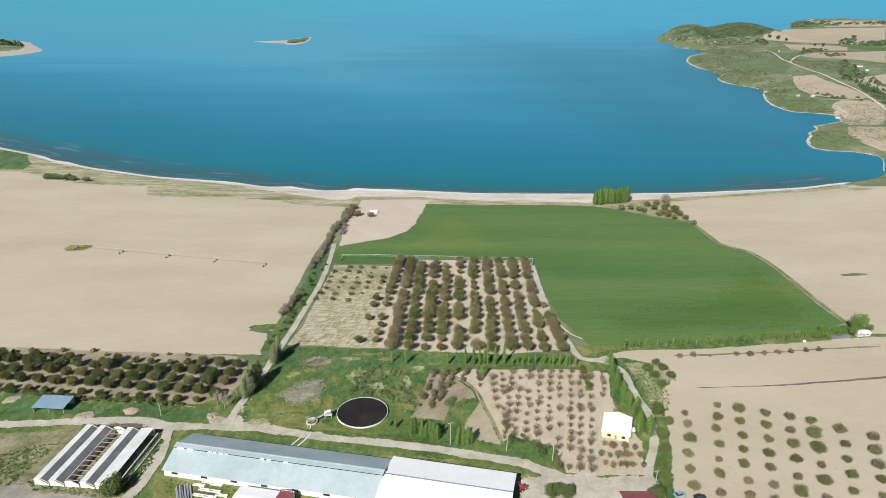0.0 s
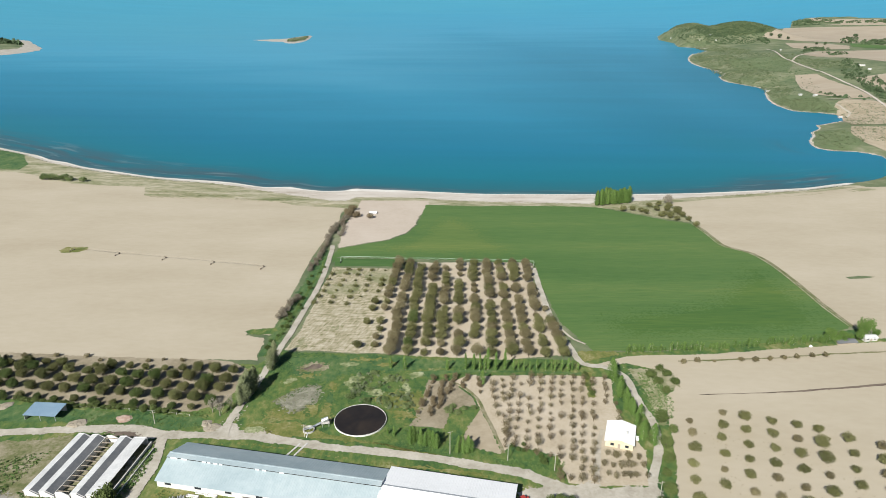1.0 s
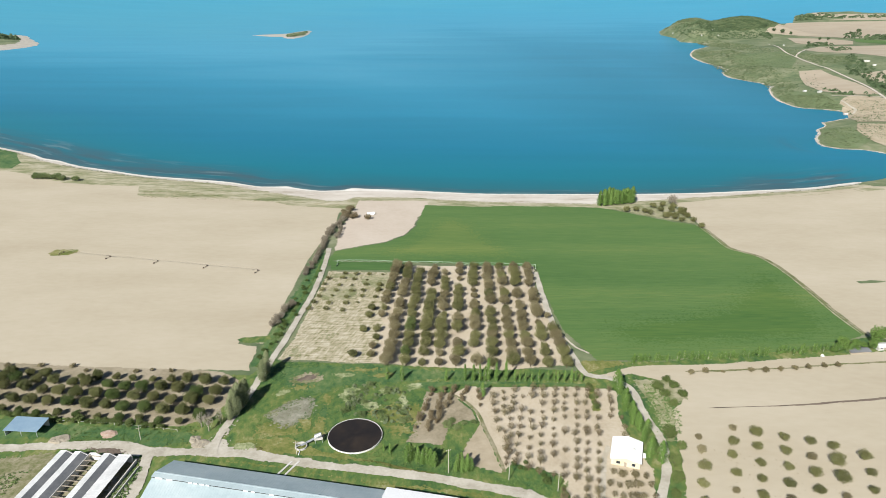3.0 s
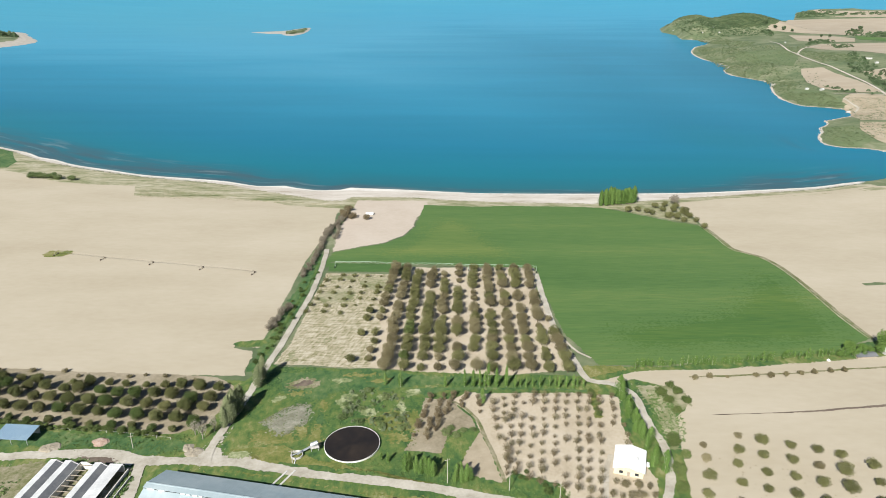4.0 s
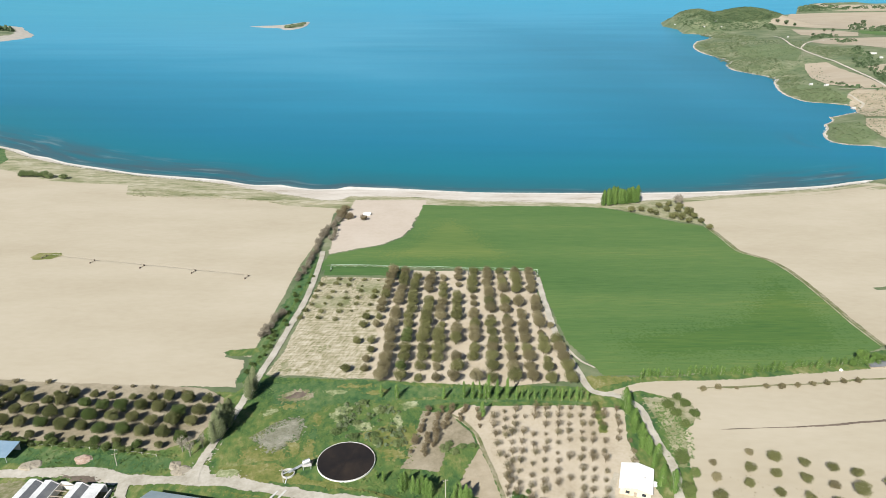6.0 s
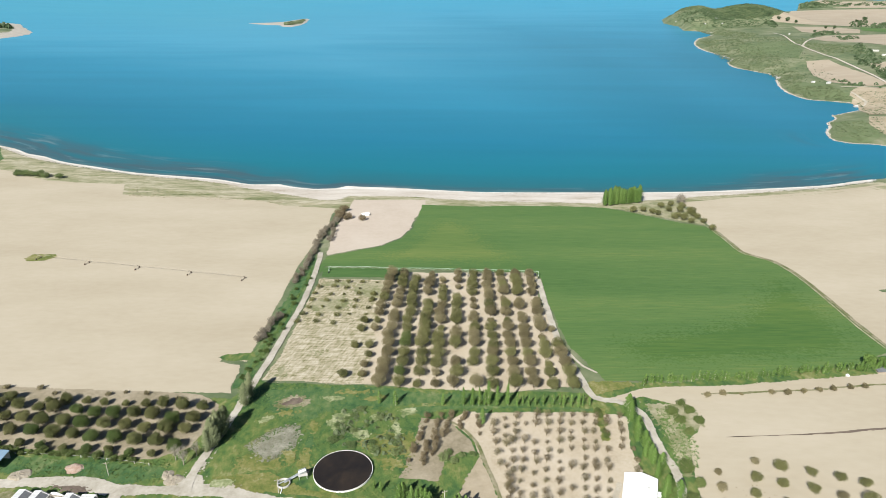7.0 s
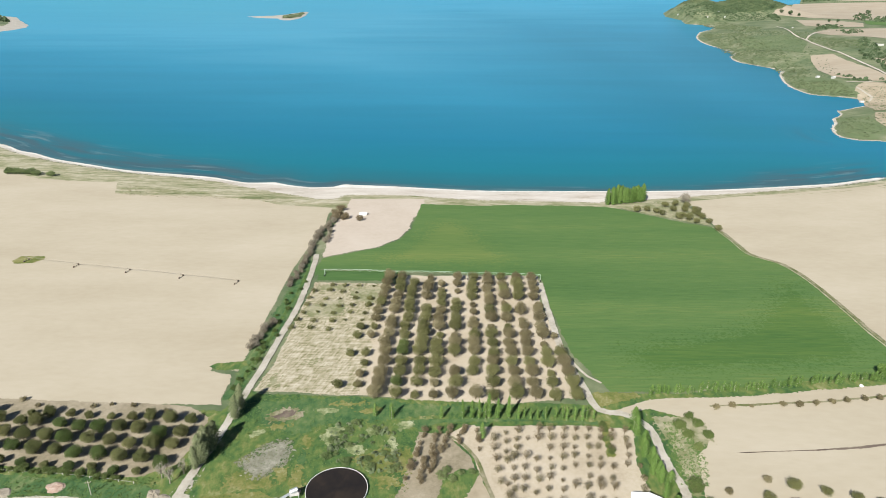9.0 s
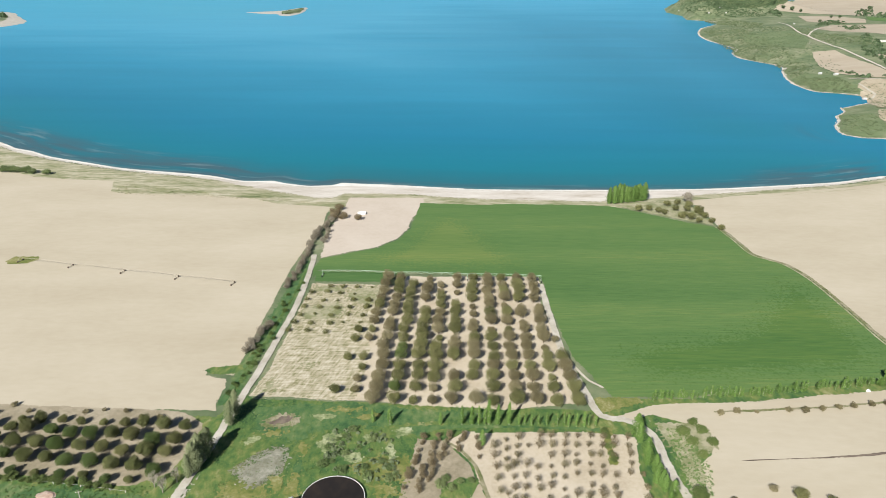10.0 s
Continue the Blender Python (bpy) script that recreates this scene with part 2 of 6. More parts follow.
M_MEADOWLEAF = surface("meadow_shrub_leaf", [(0.075, 0.112, 0.036), (0.120, 0.162, 0.055), (0.182, 0.215, 0.090)], (0.3, 1.5), rough=0.8, per_object=0.25)
M_EARTH = surface("dug_earth", [(0.230, 0.195, 0.140), (0.315, 0.272, 0.205), (0.400, 0.355, 0.280)], (0.4, 2.5), bump=0.15)
M_VERGE2 = surface("trampled_grass", [(.075, .10, .03), (.150, .155, .066), (.270, .240, .155), (.360, .320, .230)], (0.16, 0.9), bump=0.2, frayed=True)
M_FARSOIL = surface("far_tilled_soil", [(.32, .262, .188), (.37, .31, .228), (.42, .36, .275)], (0.008, 0.06), bump=0.1, stretch=(1, 3, 1), frayed=True)

# ---- the lie of the land ----
SHORE = [(-2600, 1300), (-1500, 1120), (-900, 930), (-640, 830), (-473, 738), (-450, 725), (-425, 704), (-403, 694), (-374, 674), (-331, 655), (-284, 635), (-225, 621), (-197, 613),
         (-167, 599), (-142, 600), (-130, 593), (-109, 586), (-89, 588), (-81, 595), (-70, 593), (-40, 590), (-10, 585), (35, 579), (84, 578), (172, 579), (233, 583),
         (286, 591), (342, 601), (374, 613), (398, 621), (428, 634), (459, 661), (494, 717)]
COVES = [(496, 733), (489, 747), (478, 756), (456, 759), (446, 771), (447, 790), (458, 816), (477, 841), (489, 867), (516, 899), (521, 916), (555, 938),
         (581, 952), (596, 975), (600, 1005), (577, 1025), (549, 1040), (549, 1097), (565, 1159), (593, 1229), (617, 1268), (621, 1308), (604, 1359),
         (592, 1405), (605, 1474), (647, 1552), (651, 1624), (648, 1716), (663, 1819), (691, 1918), (747, 2048), (808, 2131), (863, 2221), (856, 2341),
         (816, 2364), (865, 2561), (863, 2721), (918, 2942)]
HEADLAND = [(1100, 3010), (1350, 3120), (1550, 3230), (1640, 3265), (1746, 3468), (1826, 3574), (1991, 3670), (2112, 3622), (2234, 3497), (2600, 3330), (4900, 2700), (4900, -400), (-2600, -400)]
LAND = SHORE + COVES + HEADLAND


def along(pts, step, wild=0.0, closed=False):
    """Points every step metres along a line, with uneven edges of that many metres."""
    out = []
    n = len(pts)
    for i in range(n if closed else n - 1):
        a, b = Vector(pts[i]).to_2d(), Vector(pts[(i + 1) % n]).to_2d()
        k = max(1, int((b - a).length / step))
        for j in range(k):
            out.append(a.lerp(b, j / k))
    if not closed:
        out.append(Vector(pts[-1]).to_2d())
    if wild:
        for i, p in enumerate(out):
            q = Vector((p.x * 0.11, p.y * 0.11, 3.1))
            q2 = Vector((p.x * 0.43, p.y * 0.43, 9.7))
            v = noise.noise_vector(q) * wild + noise.noise_vector(q2) * wild * 0.5
            out[i] = p + v.to_2d()
    return out


def smooth_line(pts, step):
    """A soft curve through the corners of a line."""
    p = [Vector(q).to_2d() for q in pts]
    p = [2 * p[0] - p[1]] + p + [2 * p[-1] - p[-2]]
    out = []
    for i in range(1, len(p) - 2):
        k = max(1, int((p[i + 1] - p[i]).length / step))
        for j in range(k):
            t = j / k
            out.append(0.5 * (2 * p[i] + (p[i + 1] - p[i - 1]) * t + (2 * p[i - 1] - 5 * p[i] + 4 * p[i + 1] - p[i + 2]) * t * t
                              + (3 * p[i] - p[i - 1] - 3 * p[i + 1] + p[i + 2]) * t ** 3))
    out.append(p[-2])
    return out


def inland(x, y, line):
    """Distance from a closed line, positive inside."""
    x, y = np.asarray(x, float), np.asarray(y, float)
    best = np.full(x.shape, 1e9)
    inside = np.zeros(x.shape, bool)
    for (x0, y0), (x1, y1) in zip(line, line[1:] + line[:1]):
        dx, dy = x1 - x0, y1 - y0
        u = np.clip(((x - x0) * dx + (y - y0) * dy) / (dx * dx + dy * dy + 1e-9), 0, 1)
        best = np.minimum(best, np.hypot(x - x0 - u * dx, y - y0 - u * dy))
        if dy:
            inside ^= ((y0 > y) != (y1 > y)) & (x < (y - y0) * dx / dy + x0)
    return np.where(inside, best, -best)


def step01(a, b, v):
    t = np.clip((v - a) / (b - a), 0, 1)
    return t * t * (3 - 2 * t)


COASTLINE = [(p.x, p.y) for p in smooth_line(SHORE, 12)] + [(p.x, p.y) for p in along(COVES + HEADLAND[:7], 14, 3.5)] + HEADLAND[7:]
HILLS = [(760, 1560, 300, 300, 26), (905, 2640, 60, 190, 80), (1000, 2560, 130, 150, 26), (1110, 2590, 120, 120, 44), (1230, 2620, 110, 120, 26), (1500, 1900, 700, 700, 22), (1050, 1150, 400, 350, 14), (1860, 3480, 60, 90, 14)]


def far_lift(x, y):
    """The far water and land lift towards the skyline, which lies past the end of the sheets."""
    return 138.0 * np.clip((np.hypot(x, y) - 2900) / 1950, 0, 1.3) ** 2


def shape_of(x, y, d):
    """Height of the ground at x, y, at d metres from the water."""
    near = 2.6 + 0.02 * np.maximum((x + 270.3) * -0.1416 + (y - 582.4) * -0.9899, -39)
    hill = 6 + sum(top * np.exp(-((x - cx) / rx) ** 2 - ((y - cy) / ry) ** 2) for cx, cy, rx, ry, top in HILLS)
    w = step01(640, 900, y) * step01(300, 480, x)
    top = near * (1 - w) + hill * w
    slope = 0.075 + 0.20 * w + 1.4 * w * step01(2300, 2500, y)
    return np.where(d > 0, top * (1 - np.exp(-np.maximum(d, 0) * slope / np.maximum(top, 0.5))), np.maximum(d * 0.10, -9)) + far_lift(x, y)


def height(x, y):
    xa, ya = np.asarray(x, float), np.asarray(y, float)
    return shape_of(xa, ya, inland(xa, ya, COASTLINE))


def mesh_object(name, verts, faces, material, smooth=False):
    me = bpy.data.meshes.new(name)
    me.from_pydata([tuple(v) for v in verts], [], faces)
    me.materials.append(material)
    if smooth:
        me.polygons.foreach_set("use_smooth", [True] * len(me.polygons))
    me.update()
    return new(name, me)


def spread(*pieces):
    return np.concatenate([np.arange(a, b, s) for a, b, s in pieces])


gx = spread((-2600, -700, 80), (-700, -480, 20), (-480, 720, 6), (720, 1300, 15), (1300, 2500, 50), (2500, 4901, 200))
gy = spread((-400, 40, 40), (40, 780, 6), (780, 1600, 12), (1600, 3200, 25), (3200, 4901, 100))
XX, YY = np.meshgrid(gx, gy)
ZZ = height(XX, YY)
nx, ny = len(gx), len(gy)
ground = mesh_object("ground", np.stack([XX.ravel(), YY.ravel(), ZZ.ravel()], 1).tolist(),
                     [(j * nx + i, j * nx + i + 1, (j + 1) * nx + i + 1, (j + 1) * nx + i) for j in range(ny - 1) for i in range(nx - 1)], M_SCRUB, True)
tagged(ground, "dry scrubby grassland sloping gently down to the lake", "ground", kind="structure")


# ---- the lake ----
def lake_material():
    m = bpy.data.materials.new("lake_water")
    m.use_nodes = True
    n, ln = m.node_tree.nodes, m.node_tree.links
    b = n["Principled BSDF"]
    b.inputs["Roughness"].default_value = 0.25
    b.inputs["IOR"].default_value = 1.33
    b.inputs["Specular IOR Level"].default_value = 0.04
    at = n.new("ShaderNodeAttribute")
    at.attribute_name = "offshore_sky_tone"
    co = n.new("ShaderNodeTexCoord")
    mp = n.new("ShaderNodeMapping")
    mp.inputs["Scale"].default_value = (1, 3.0, 1)
    ln.new(co.outputs["Object"], mp.inputs[0])
    no = n.new("ShaderNodeTexNoise")
    no.inputs["Scale"].default_value, no.inputs["Detail"].default_value = 0.025, 6
    ln.new(mp.outputs[0], no.inputs[0])
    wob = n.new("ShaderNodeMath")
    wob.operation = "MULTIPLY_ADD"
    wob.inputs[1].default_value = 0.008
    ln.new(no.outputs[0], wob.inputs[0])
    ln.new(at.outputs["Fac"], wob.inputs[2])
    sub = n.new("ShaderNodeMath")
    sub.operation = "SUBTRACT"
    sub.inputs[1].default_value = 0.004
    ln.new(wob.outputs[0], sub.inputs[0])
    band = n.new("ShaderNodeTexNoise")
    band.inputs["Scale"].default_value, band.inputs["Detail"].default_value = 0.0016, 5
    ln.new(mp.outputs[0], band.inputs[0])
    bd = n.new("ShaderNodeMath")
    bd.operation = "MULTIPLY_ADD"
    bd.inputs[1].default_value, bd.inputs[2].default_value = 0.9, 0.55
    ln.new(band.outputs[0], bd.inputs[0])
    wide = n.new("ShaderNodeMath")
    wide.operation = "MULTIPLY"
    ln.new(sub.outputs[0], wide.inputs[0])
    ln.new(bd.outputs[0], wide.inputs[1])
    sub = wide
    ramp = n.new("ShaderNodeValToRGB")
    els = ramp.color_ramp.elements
    # upper stops pale for the sky mirrored in far water, painted in
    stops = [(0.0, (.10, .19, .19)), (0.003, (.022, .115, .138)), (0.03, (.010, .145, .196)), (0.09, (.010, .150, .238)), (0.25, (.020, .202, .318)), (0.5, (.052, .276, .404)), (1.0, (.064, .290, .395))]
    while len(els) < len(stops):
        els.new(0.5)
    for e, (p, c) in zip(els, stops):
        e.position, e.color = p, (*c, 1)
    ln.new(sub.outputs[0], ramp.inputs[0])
    # weed beds and pale drifts, drawn out along the beach
    wd = n.new("ShaderNodeAttribute")
    wd.attribute_name = "weed"
    sp = n.new("ShaderNodeSeparateXYZ")
    ln.new(co.outputs["Object"], sp.inputs[0])
    dist = n.new("ShaderNodeAttribute")
    dist.attribute_name = "shore_gap"
    cb = n.new("ShaderNodeCombineXYZ")
    sx = n.new("ShaderNodeMath")
    sx.operation = "MULTIPLY"
    sx.inputs[1].default_value = 0.16
    ln.new(sp.outputs[0], sx.inputs[0])
    ln.new(sx.outputs[0], cb.inputs[0])
    ln.new(dist.outputs["Fac"], cb.inputs[1])
    colour = ramp.outputs[0]
    for scale, low, high, tint, most in ((0.07, 0.36, 0.60, (.052, .090, .106, 1), 0.8), (0.12, 0.56, 0.72, (.18, .25, .26, 1), 0.5)):
        wn2 = n.new("ShaderNodeTexNoise")
        wn2.inputs["Scale"].default_value, wn2.inputs["Detail"].default_value = scale, 6
        ln.new(cb.outputs[0], wn2.inputs[0])
        wr = n.new("ShaderNodeMapRange")
        wr.inputs["From Min"].default_value, wr.inputs["From Max"].default_value = low, high
        wr.inputs["To Max"].default_value = most
        ln.new(wn2.outputs[0], wr.inputs["Value"])
        wm = n.new("ShaderNodeMath")
        wm.operation = "MULTIPLY"
        ln.new(wr.outputs[0], wm.inputs[0])
        ln.new(wd.outputs["Fac"], wm.inputs[1])
        mx_ = n.new("ShaderNodeMix")
        mx_.data_type = "RGBA"
        ln.new(wm.outputs[0], mx_.inputs["Factor"])
        ln.new(colour, mx_.inputs[6])
        mx_.inputs[7].default_value = tint
        colour = mx_.outputs[2]
    # faint lanes of wind over the open water
    lane = n.new("ShaderNodeTexNoise")
    lane.inputs["Scale"].default_value, lane.inputs["Detail"].default_value = 0.006, 8
    lane.inputs["Roughness"].default_value = 0.65
    lm = n.new("ShaderNodeMapping")
    lm.inputs["Scale"].default_value = (0.35, 3.0, 1)
    lm.inputs["Rotation"].default_value = (0, 0, 0.12)
    ln.new(co.outputs["Object"], lm.inputs[0])
    ln.new(lm.outputs[0], lane.inputs[0])
    lr = n.new("ShaderNodeMapRange")
    lr.inputs["From Min"].default_value, lr.inputs["From Max"].default_value = 0.3, 0.7
    lr.inputs["To Min"].default_value, lr.inputs["To Max"].default_value = 0.96, 1.04
    ln.new(lane.outputs[0], lr.inputs["Value"])
    vm = n.new("ShaderNodeVectorMath")
    vm.operation = "SCALE"
    ln.new(colour, vm.inputs[0])
    ln.new(lr.outputs[0], vm.inputs["Scale"])
    ln.new(vm.outputs[0], b.inputs["Base Color"])
    wv = n.new("ShaderNodeTexNoise")
    wv.inputs["Scale"].default_value, wv.inputs["Detail"].default_value = 0.4, 4
    ln.new(co.outputs["Object"], wv.inputs[0])
    bp = n.new("ShaderNodeBump")
    bp.inputs["Strength"].default_value, bp.inputs["Distance"].default_value = 0.5, 0.25
    ln.new(wv.outputs[0], bp.inputs["Height"])
    ln.new(bp.outputs[0], b.inputs["Normal"])
    return m


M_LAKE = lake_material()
lx = spread((-4900, -700, 100), (-700, 800, 12), (800, 4901, 100))
ly = spread((440, 800, 6), (800, 1700, 15), (1700, 4901, 80))
LX, LY = np.meshgrid(lx, ly)
off = -inland(LX, LY, COASTLINE)
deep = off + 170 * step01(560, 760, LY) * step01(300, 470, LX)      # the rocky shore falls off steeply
deep = np.maximum(deep, 0.42 * (LY - 1000))                        # sky sheen and haze on far water, put in as paler colour
LZ = far_lift(LX, LY)
mx, my = len(lx), len(ly)
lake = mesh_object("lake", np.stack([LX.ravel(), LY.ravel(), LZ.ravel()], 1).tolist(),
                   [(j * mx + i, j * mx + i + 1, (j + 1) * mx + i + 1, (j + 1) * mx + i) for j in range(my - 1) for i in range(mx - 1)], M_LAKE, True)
lay = lake.data.attributes.new("offshore_sky_tone", "FLOAT", "POINT")
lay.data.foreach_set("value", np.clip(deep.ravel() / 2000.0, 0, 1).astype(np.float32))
WEED_REACH = 14 + 46 * step01(-60, -260, LX) + 34 * step01(200, 330, LX)
gap = lake.data.attributes.new("shore_gap", "FLOAT", "POINT")
gap.data.foreach_set("value", off.ravel().astype(np.float32))
weed = lake.data.attributes.new("weed", "FLOAT", "POINT")
weed.data.foreach_set("value", (np.where(off < WEED_REACH * 0.5, 1, np.exp(-((off - WEED_REACH * 0.5) / (WEED_REACH * 0.4)) ** 2)) * step01(430, 380, LX)).ravel().astype(np.float32))
tagged(lake, "calm deep blue lake, turquoise in the shallows", "lake", kind="structure")


def sheet(name, corners, material, lift=0.10, cell=25, wild=0.8, step=5, label="", category="field", kind="structure", soft=False, fade=1.2):
    """A piece of ground cover with uneven edges, laid over the land."""
    line = along(smooth_line(list(corners) + [corners[0]], step)[:-1] if soft else corners, step, wild, True)
    bm = bmesh.new()
    fray = bm.verts.layers.float.new("fray")
    vs = [bm.verts.new((p.x, p.y, 0)) for p in line]
    whole = bm.faces.new(vs)
    whole.normal_update()
    broad = fade >= 2
    if broad:
        cell = min(cell, fade * 0.9)
    else:
        bmesh.ops.inset_individual(bm, faces=[whole], thickness=min(fade, 0.1 * math.sqrt(whole.calc_area())), use_even_offset=False)
    for v in vs:
        v[fray] = 1.0
    bmesh.ops.triangulate(bm, faces=bm.faces[:])
    for _ in range(9):
        long = [e for e in bm.edges if e.calc_length() > cell]
        if not long:
            break
        bmesh.ops.subdivide_edges(bm, edges=long, cuts=1)
        bmesh.ops.triangulate(bm, faces=bm.faces[:])
    if broad:
        bm.verts.ensure_lookup_table()
        gap = inland([v.co.x for v in bm.verts], [v.co.y for v in bm.verts], [(p.x, p.y) for p in line])
        for v, d in zip(bm.verts, gap):
            v[fray] = min(1.0, max(0.0, 1 - abs(float(d)) / fade))
    bm.normal_update()
    flip = [f for f in bm.faces if f.normal.z < 0]
    bmesh.ops.reverse_faces(bm, faces=flip)
    bm.verts.ensure_lookup_table()
    z = height([v.co.x for v in bm.verts], [v.co.y for v in bm.verts])
    for v, h in zip(bm.verts, z):
        v.co.z = h + lift
    me = bpy.data.meshes.new(name)
    bm.to_mesh(me)
    bm.free()
    me.materials.append(material)
    return tagged(new(name, me), label, category, kind=kind)


def track(name, pts, width, material=None, lift=0.16, label="", category="track", wild=0.5, step=4):
    """A worn strip of that width along a curve."""
    p = smooth_line(pts, step)
    verts, faces = [], []
    for i, q in enumerate(p):
        t = (p[min(i + 1, len(p) - 1)] - p[max(i - 1, 0)]).normalized()
        s = Vector((-t.y, t.x))
        w = width / 2
        a = w + wild * noise.noise(Vector((q.x * .15, q.y * .15, 1)))
        c = w + wild * noise.noise(Vector((q.x * .15, q.y * .15, 7)))
        verts += [q + s * a, q + s * a * .7, q - s * c * .7, q - s * c]
    z = height([v.x for v in verts], [v.y for v in verts])
    co = [(v.x, v.y, h + lift) for v, h in zip(verts, z)]
    for i in range(len(p) - 1):
        k = 4 * i
        faces += [(k + j, k + j + 1, k + j + 5, k + j + 4) for j in range(3)]
    ob = tagged(mesh_object(name, co, faces, material or M_ROAD, True), label, category, kind="structure")
    ob.data.attributes.new("fray", "FLOAT", "POINT").data.foreach_set("value", [1.0, 0.0, 0.0, 1.0] * len(p))
    return ob


# ---- fields, beach and tracks ----
sheet("meadow", [(-298.7, 282.9), (-85.7, 272.6), (-79.1, 288.4), (-72.7, 285.0), (62.7, 278.3), (74.0, 286.3), (106.3, 286.6), (212.9, 310.7), (360.5, 337.3)] + [(420, 60), (-420, 60)], M_GRASS, 0.05, 40, label="lush green meadow round the farmyard", category="grass")
SHORE_LINE = SHORE[4:-3]
sheet("shore_grass", [(x, y - 6) for x, y in SHORE_LINE] + [(405, 590), (333, 575), (250, 556), (197, 535), (131, 528), (33, 530), (-14, 530), (-75, 515), (-123, 528), (-179, 547), (-262, 553), (-284, 585), (-347, 594), (-399, 625), (-470, 640)], M_SHORE, 0.07, 15, 1.2, label="dry sandy grass strip behind the beach", category="grass", fade=4)
sheet("grass_patch", [(-566.8, 756.2), (-494.3, 745.1), (-466.2, 728.2), (-433.5, 680.8), (-428.7, 656.7), (-451.7, 656.4), (-494.2, 651.1)], M_GRASS2, 0.12, 20, 1.0, label="green scrubby corner by the lake", category="grass")
BEACH_OUT = [(-700, 864)] + [(x, y + 9) for x, y in SHORE_LINE]
BEACH_IN = [(393, 611), (335, 590), (280, 578), (226, 565), (195, 559), (165, 551), (126, 544), (84, 546), (57, 548), (38, 549), (5, 554), (-19, 560), (-47, 562), (-74, 561), (-81, 549), (-98, 550), (-114, 559), (-135, 568),
            (-162, 582), (-191, 598), (-220, 609), (-279, 625), (-324, 643), (-366, 661), (-413, 686), (-461, 722)]
sheet("beach", BEACH_OUT + BEACH_IN, M_BEACH, 0.12, 8, 1.2, label="pale sand and gravel beach along the lake", category="beach", fade=5)
sheet("wet_sand", [(x, y - 0.5) for x, y in SHORE_LINE] + [(x, y - 3.5) for x, y in SHORE_LINE[::-1]], M_WHITESAND, 0.16, 6, 0.8, label="white washed gravel at the water's edge", category="beach", fade=1.5)
sheet("field", [(-520, 652), (-449, 650), (-425, 647), (-399, 635), (-347, 604), (-319, 599), (-274, 595), (-262, 563), (-227, 559), (-179, 557), (-144, 550), (-123, 537), (-81, 530), (-79.6, 483.1), (-85.7, 419.5), (-86.2, 364.9), (-85.8, 317.9), (-86.5, 300.6), (-98.9, 305.6), (-98.8, 301.8), (-88.5, 299.3), (-86.5, 275.8), (-122.5, 276.6), (-158.7, 278.5), (-215.7, 282.5), (-290.7, 286.4)], M_SOIL, 0.10, label="bare tilled beige field with faint tractor marks")
sheet("grass_patch", [(-261.4, 422.7), (-259.9, 430.8), (-245.0, 431.0), (-241.5, 426.4), (-246.2, 419.5), (-256.0, 418.2)], M_OLIVEGRASS, 0.16, 20, 0.6, 2, label="overgrown green spot round the pivot point", category="grass")
CROP_SIDE = [(196, 490), (198, 467), (199, 441), (205, 433), (213, 423), (217, 400), (217, 367), (216, 338), (217, 314)]
sheet("field", [(-14, 541), (5, 539), (33, 537), (56, 540), (101, 538), (131, 535), (139, 530), (162, 512), (180, 498)] + CROP_SIDE + [(191.9, 299.5), (148.1, 292.4), (103.5, 286.6), (74.0, 286.3), (69.3, 298.4), (62.6, 319.4), (60.0, 366.7), (60.5, 397.0), (59.6, 404.2), (-31.0, 411.5), (-69.3, 413.1), (-71.3, 401.4), (-74.1, 414.1), (-71.8, 430.0), (-37.6, 448.8), (-26.0, 463.2), (-19.1, 484.2), (-16.7, 506.7)], M_WHEAT, 0.14, label="dense green field of young cereal crop")
sheet("crop_stretch", [(82, 291), (150, 296), (192, 303), (212, 318), (213, 398), (196, 405), (150, 352), (85, 330)], M_WHEATDARK, 0.17, 25, 2, 6, label="thicker darker stretch of the green crop", category="crop", fade=26, soft=True)
sheet("crop_stretch", [(-68, 424), (-30, 452), (-10, 500), (20, 505), (45, 450), (60, 415), (-30, 414)], M_WHEATPALE, 0.17, 25, 2, 6, label="yellowing thinner stretch of the green crop", category="crop", fade=26, soft=True)
track("path", [(x + 0.6, y) for x, y in CROP_SIDE], 2.2, M_VERGE2, lift=0.2, label="narrow weedy balk between crop and bare field", category="path")
track("path", [(x - 1.4, y) for x, y in CROP_SIDE], 1.1, M_VERGE, lift=0.19, label="thin pale wheel track along the crop", category="path")
sheet("plantation_ground", [(133, 536), (165, 548), (192, 550), (197, 521), (197, 490), (181, 500), (162, 513), (140, 530)], M_VERGE, 0.11, 8, 1.0, label="dry weedy ground under the fruit trees", category="grass", fade=3)
sheet("field", [(-70.1, 553.2), (-10.7, 554.3), (-7.9, 534.8), (-16.7, 506.7), (-19.1, 484.2), (-26.0, 463.2), (-37.6, 448.8), (-71.8, 430.0), (-73.7, 437.1), (-74.4, 483.2), (-72.5, 513.7)], M_SAND, 0.125, 25, 1.5, label="small bare pinkish sandy field corner by the beach", fade=2)
sheet("field", [(197, 550), (224, 558), (250, 565), (277, 570), (304, 577), (333, 584), (363, 593), (394, 604), (491.9, 601.4), (341.1, 352.9), (293.8, 295.6), (219.1, 301.1), (217.5, 314), (217, 338), (218, 367), (218, 400), (214, 423), (206, 433), (200, 441), (199, 467), (197, 492)], M_SOIL, 0.10, label="wide bare beige field reaching to the shore")
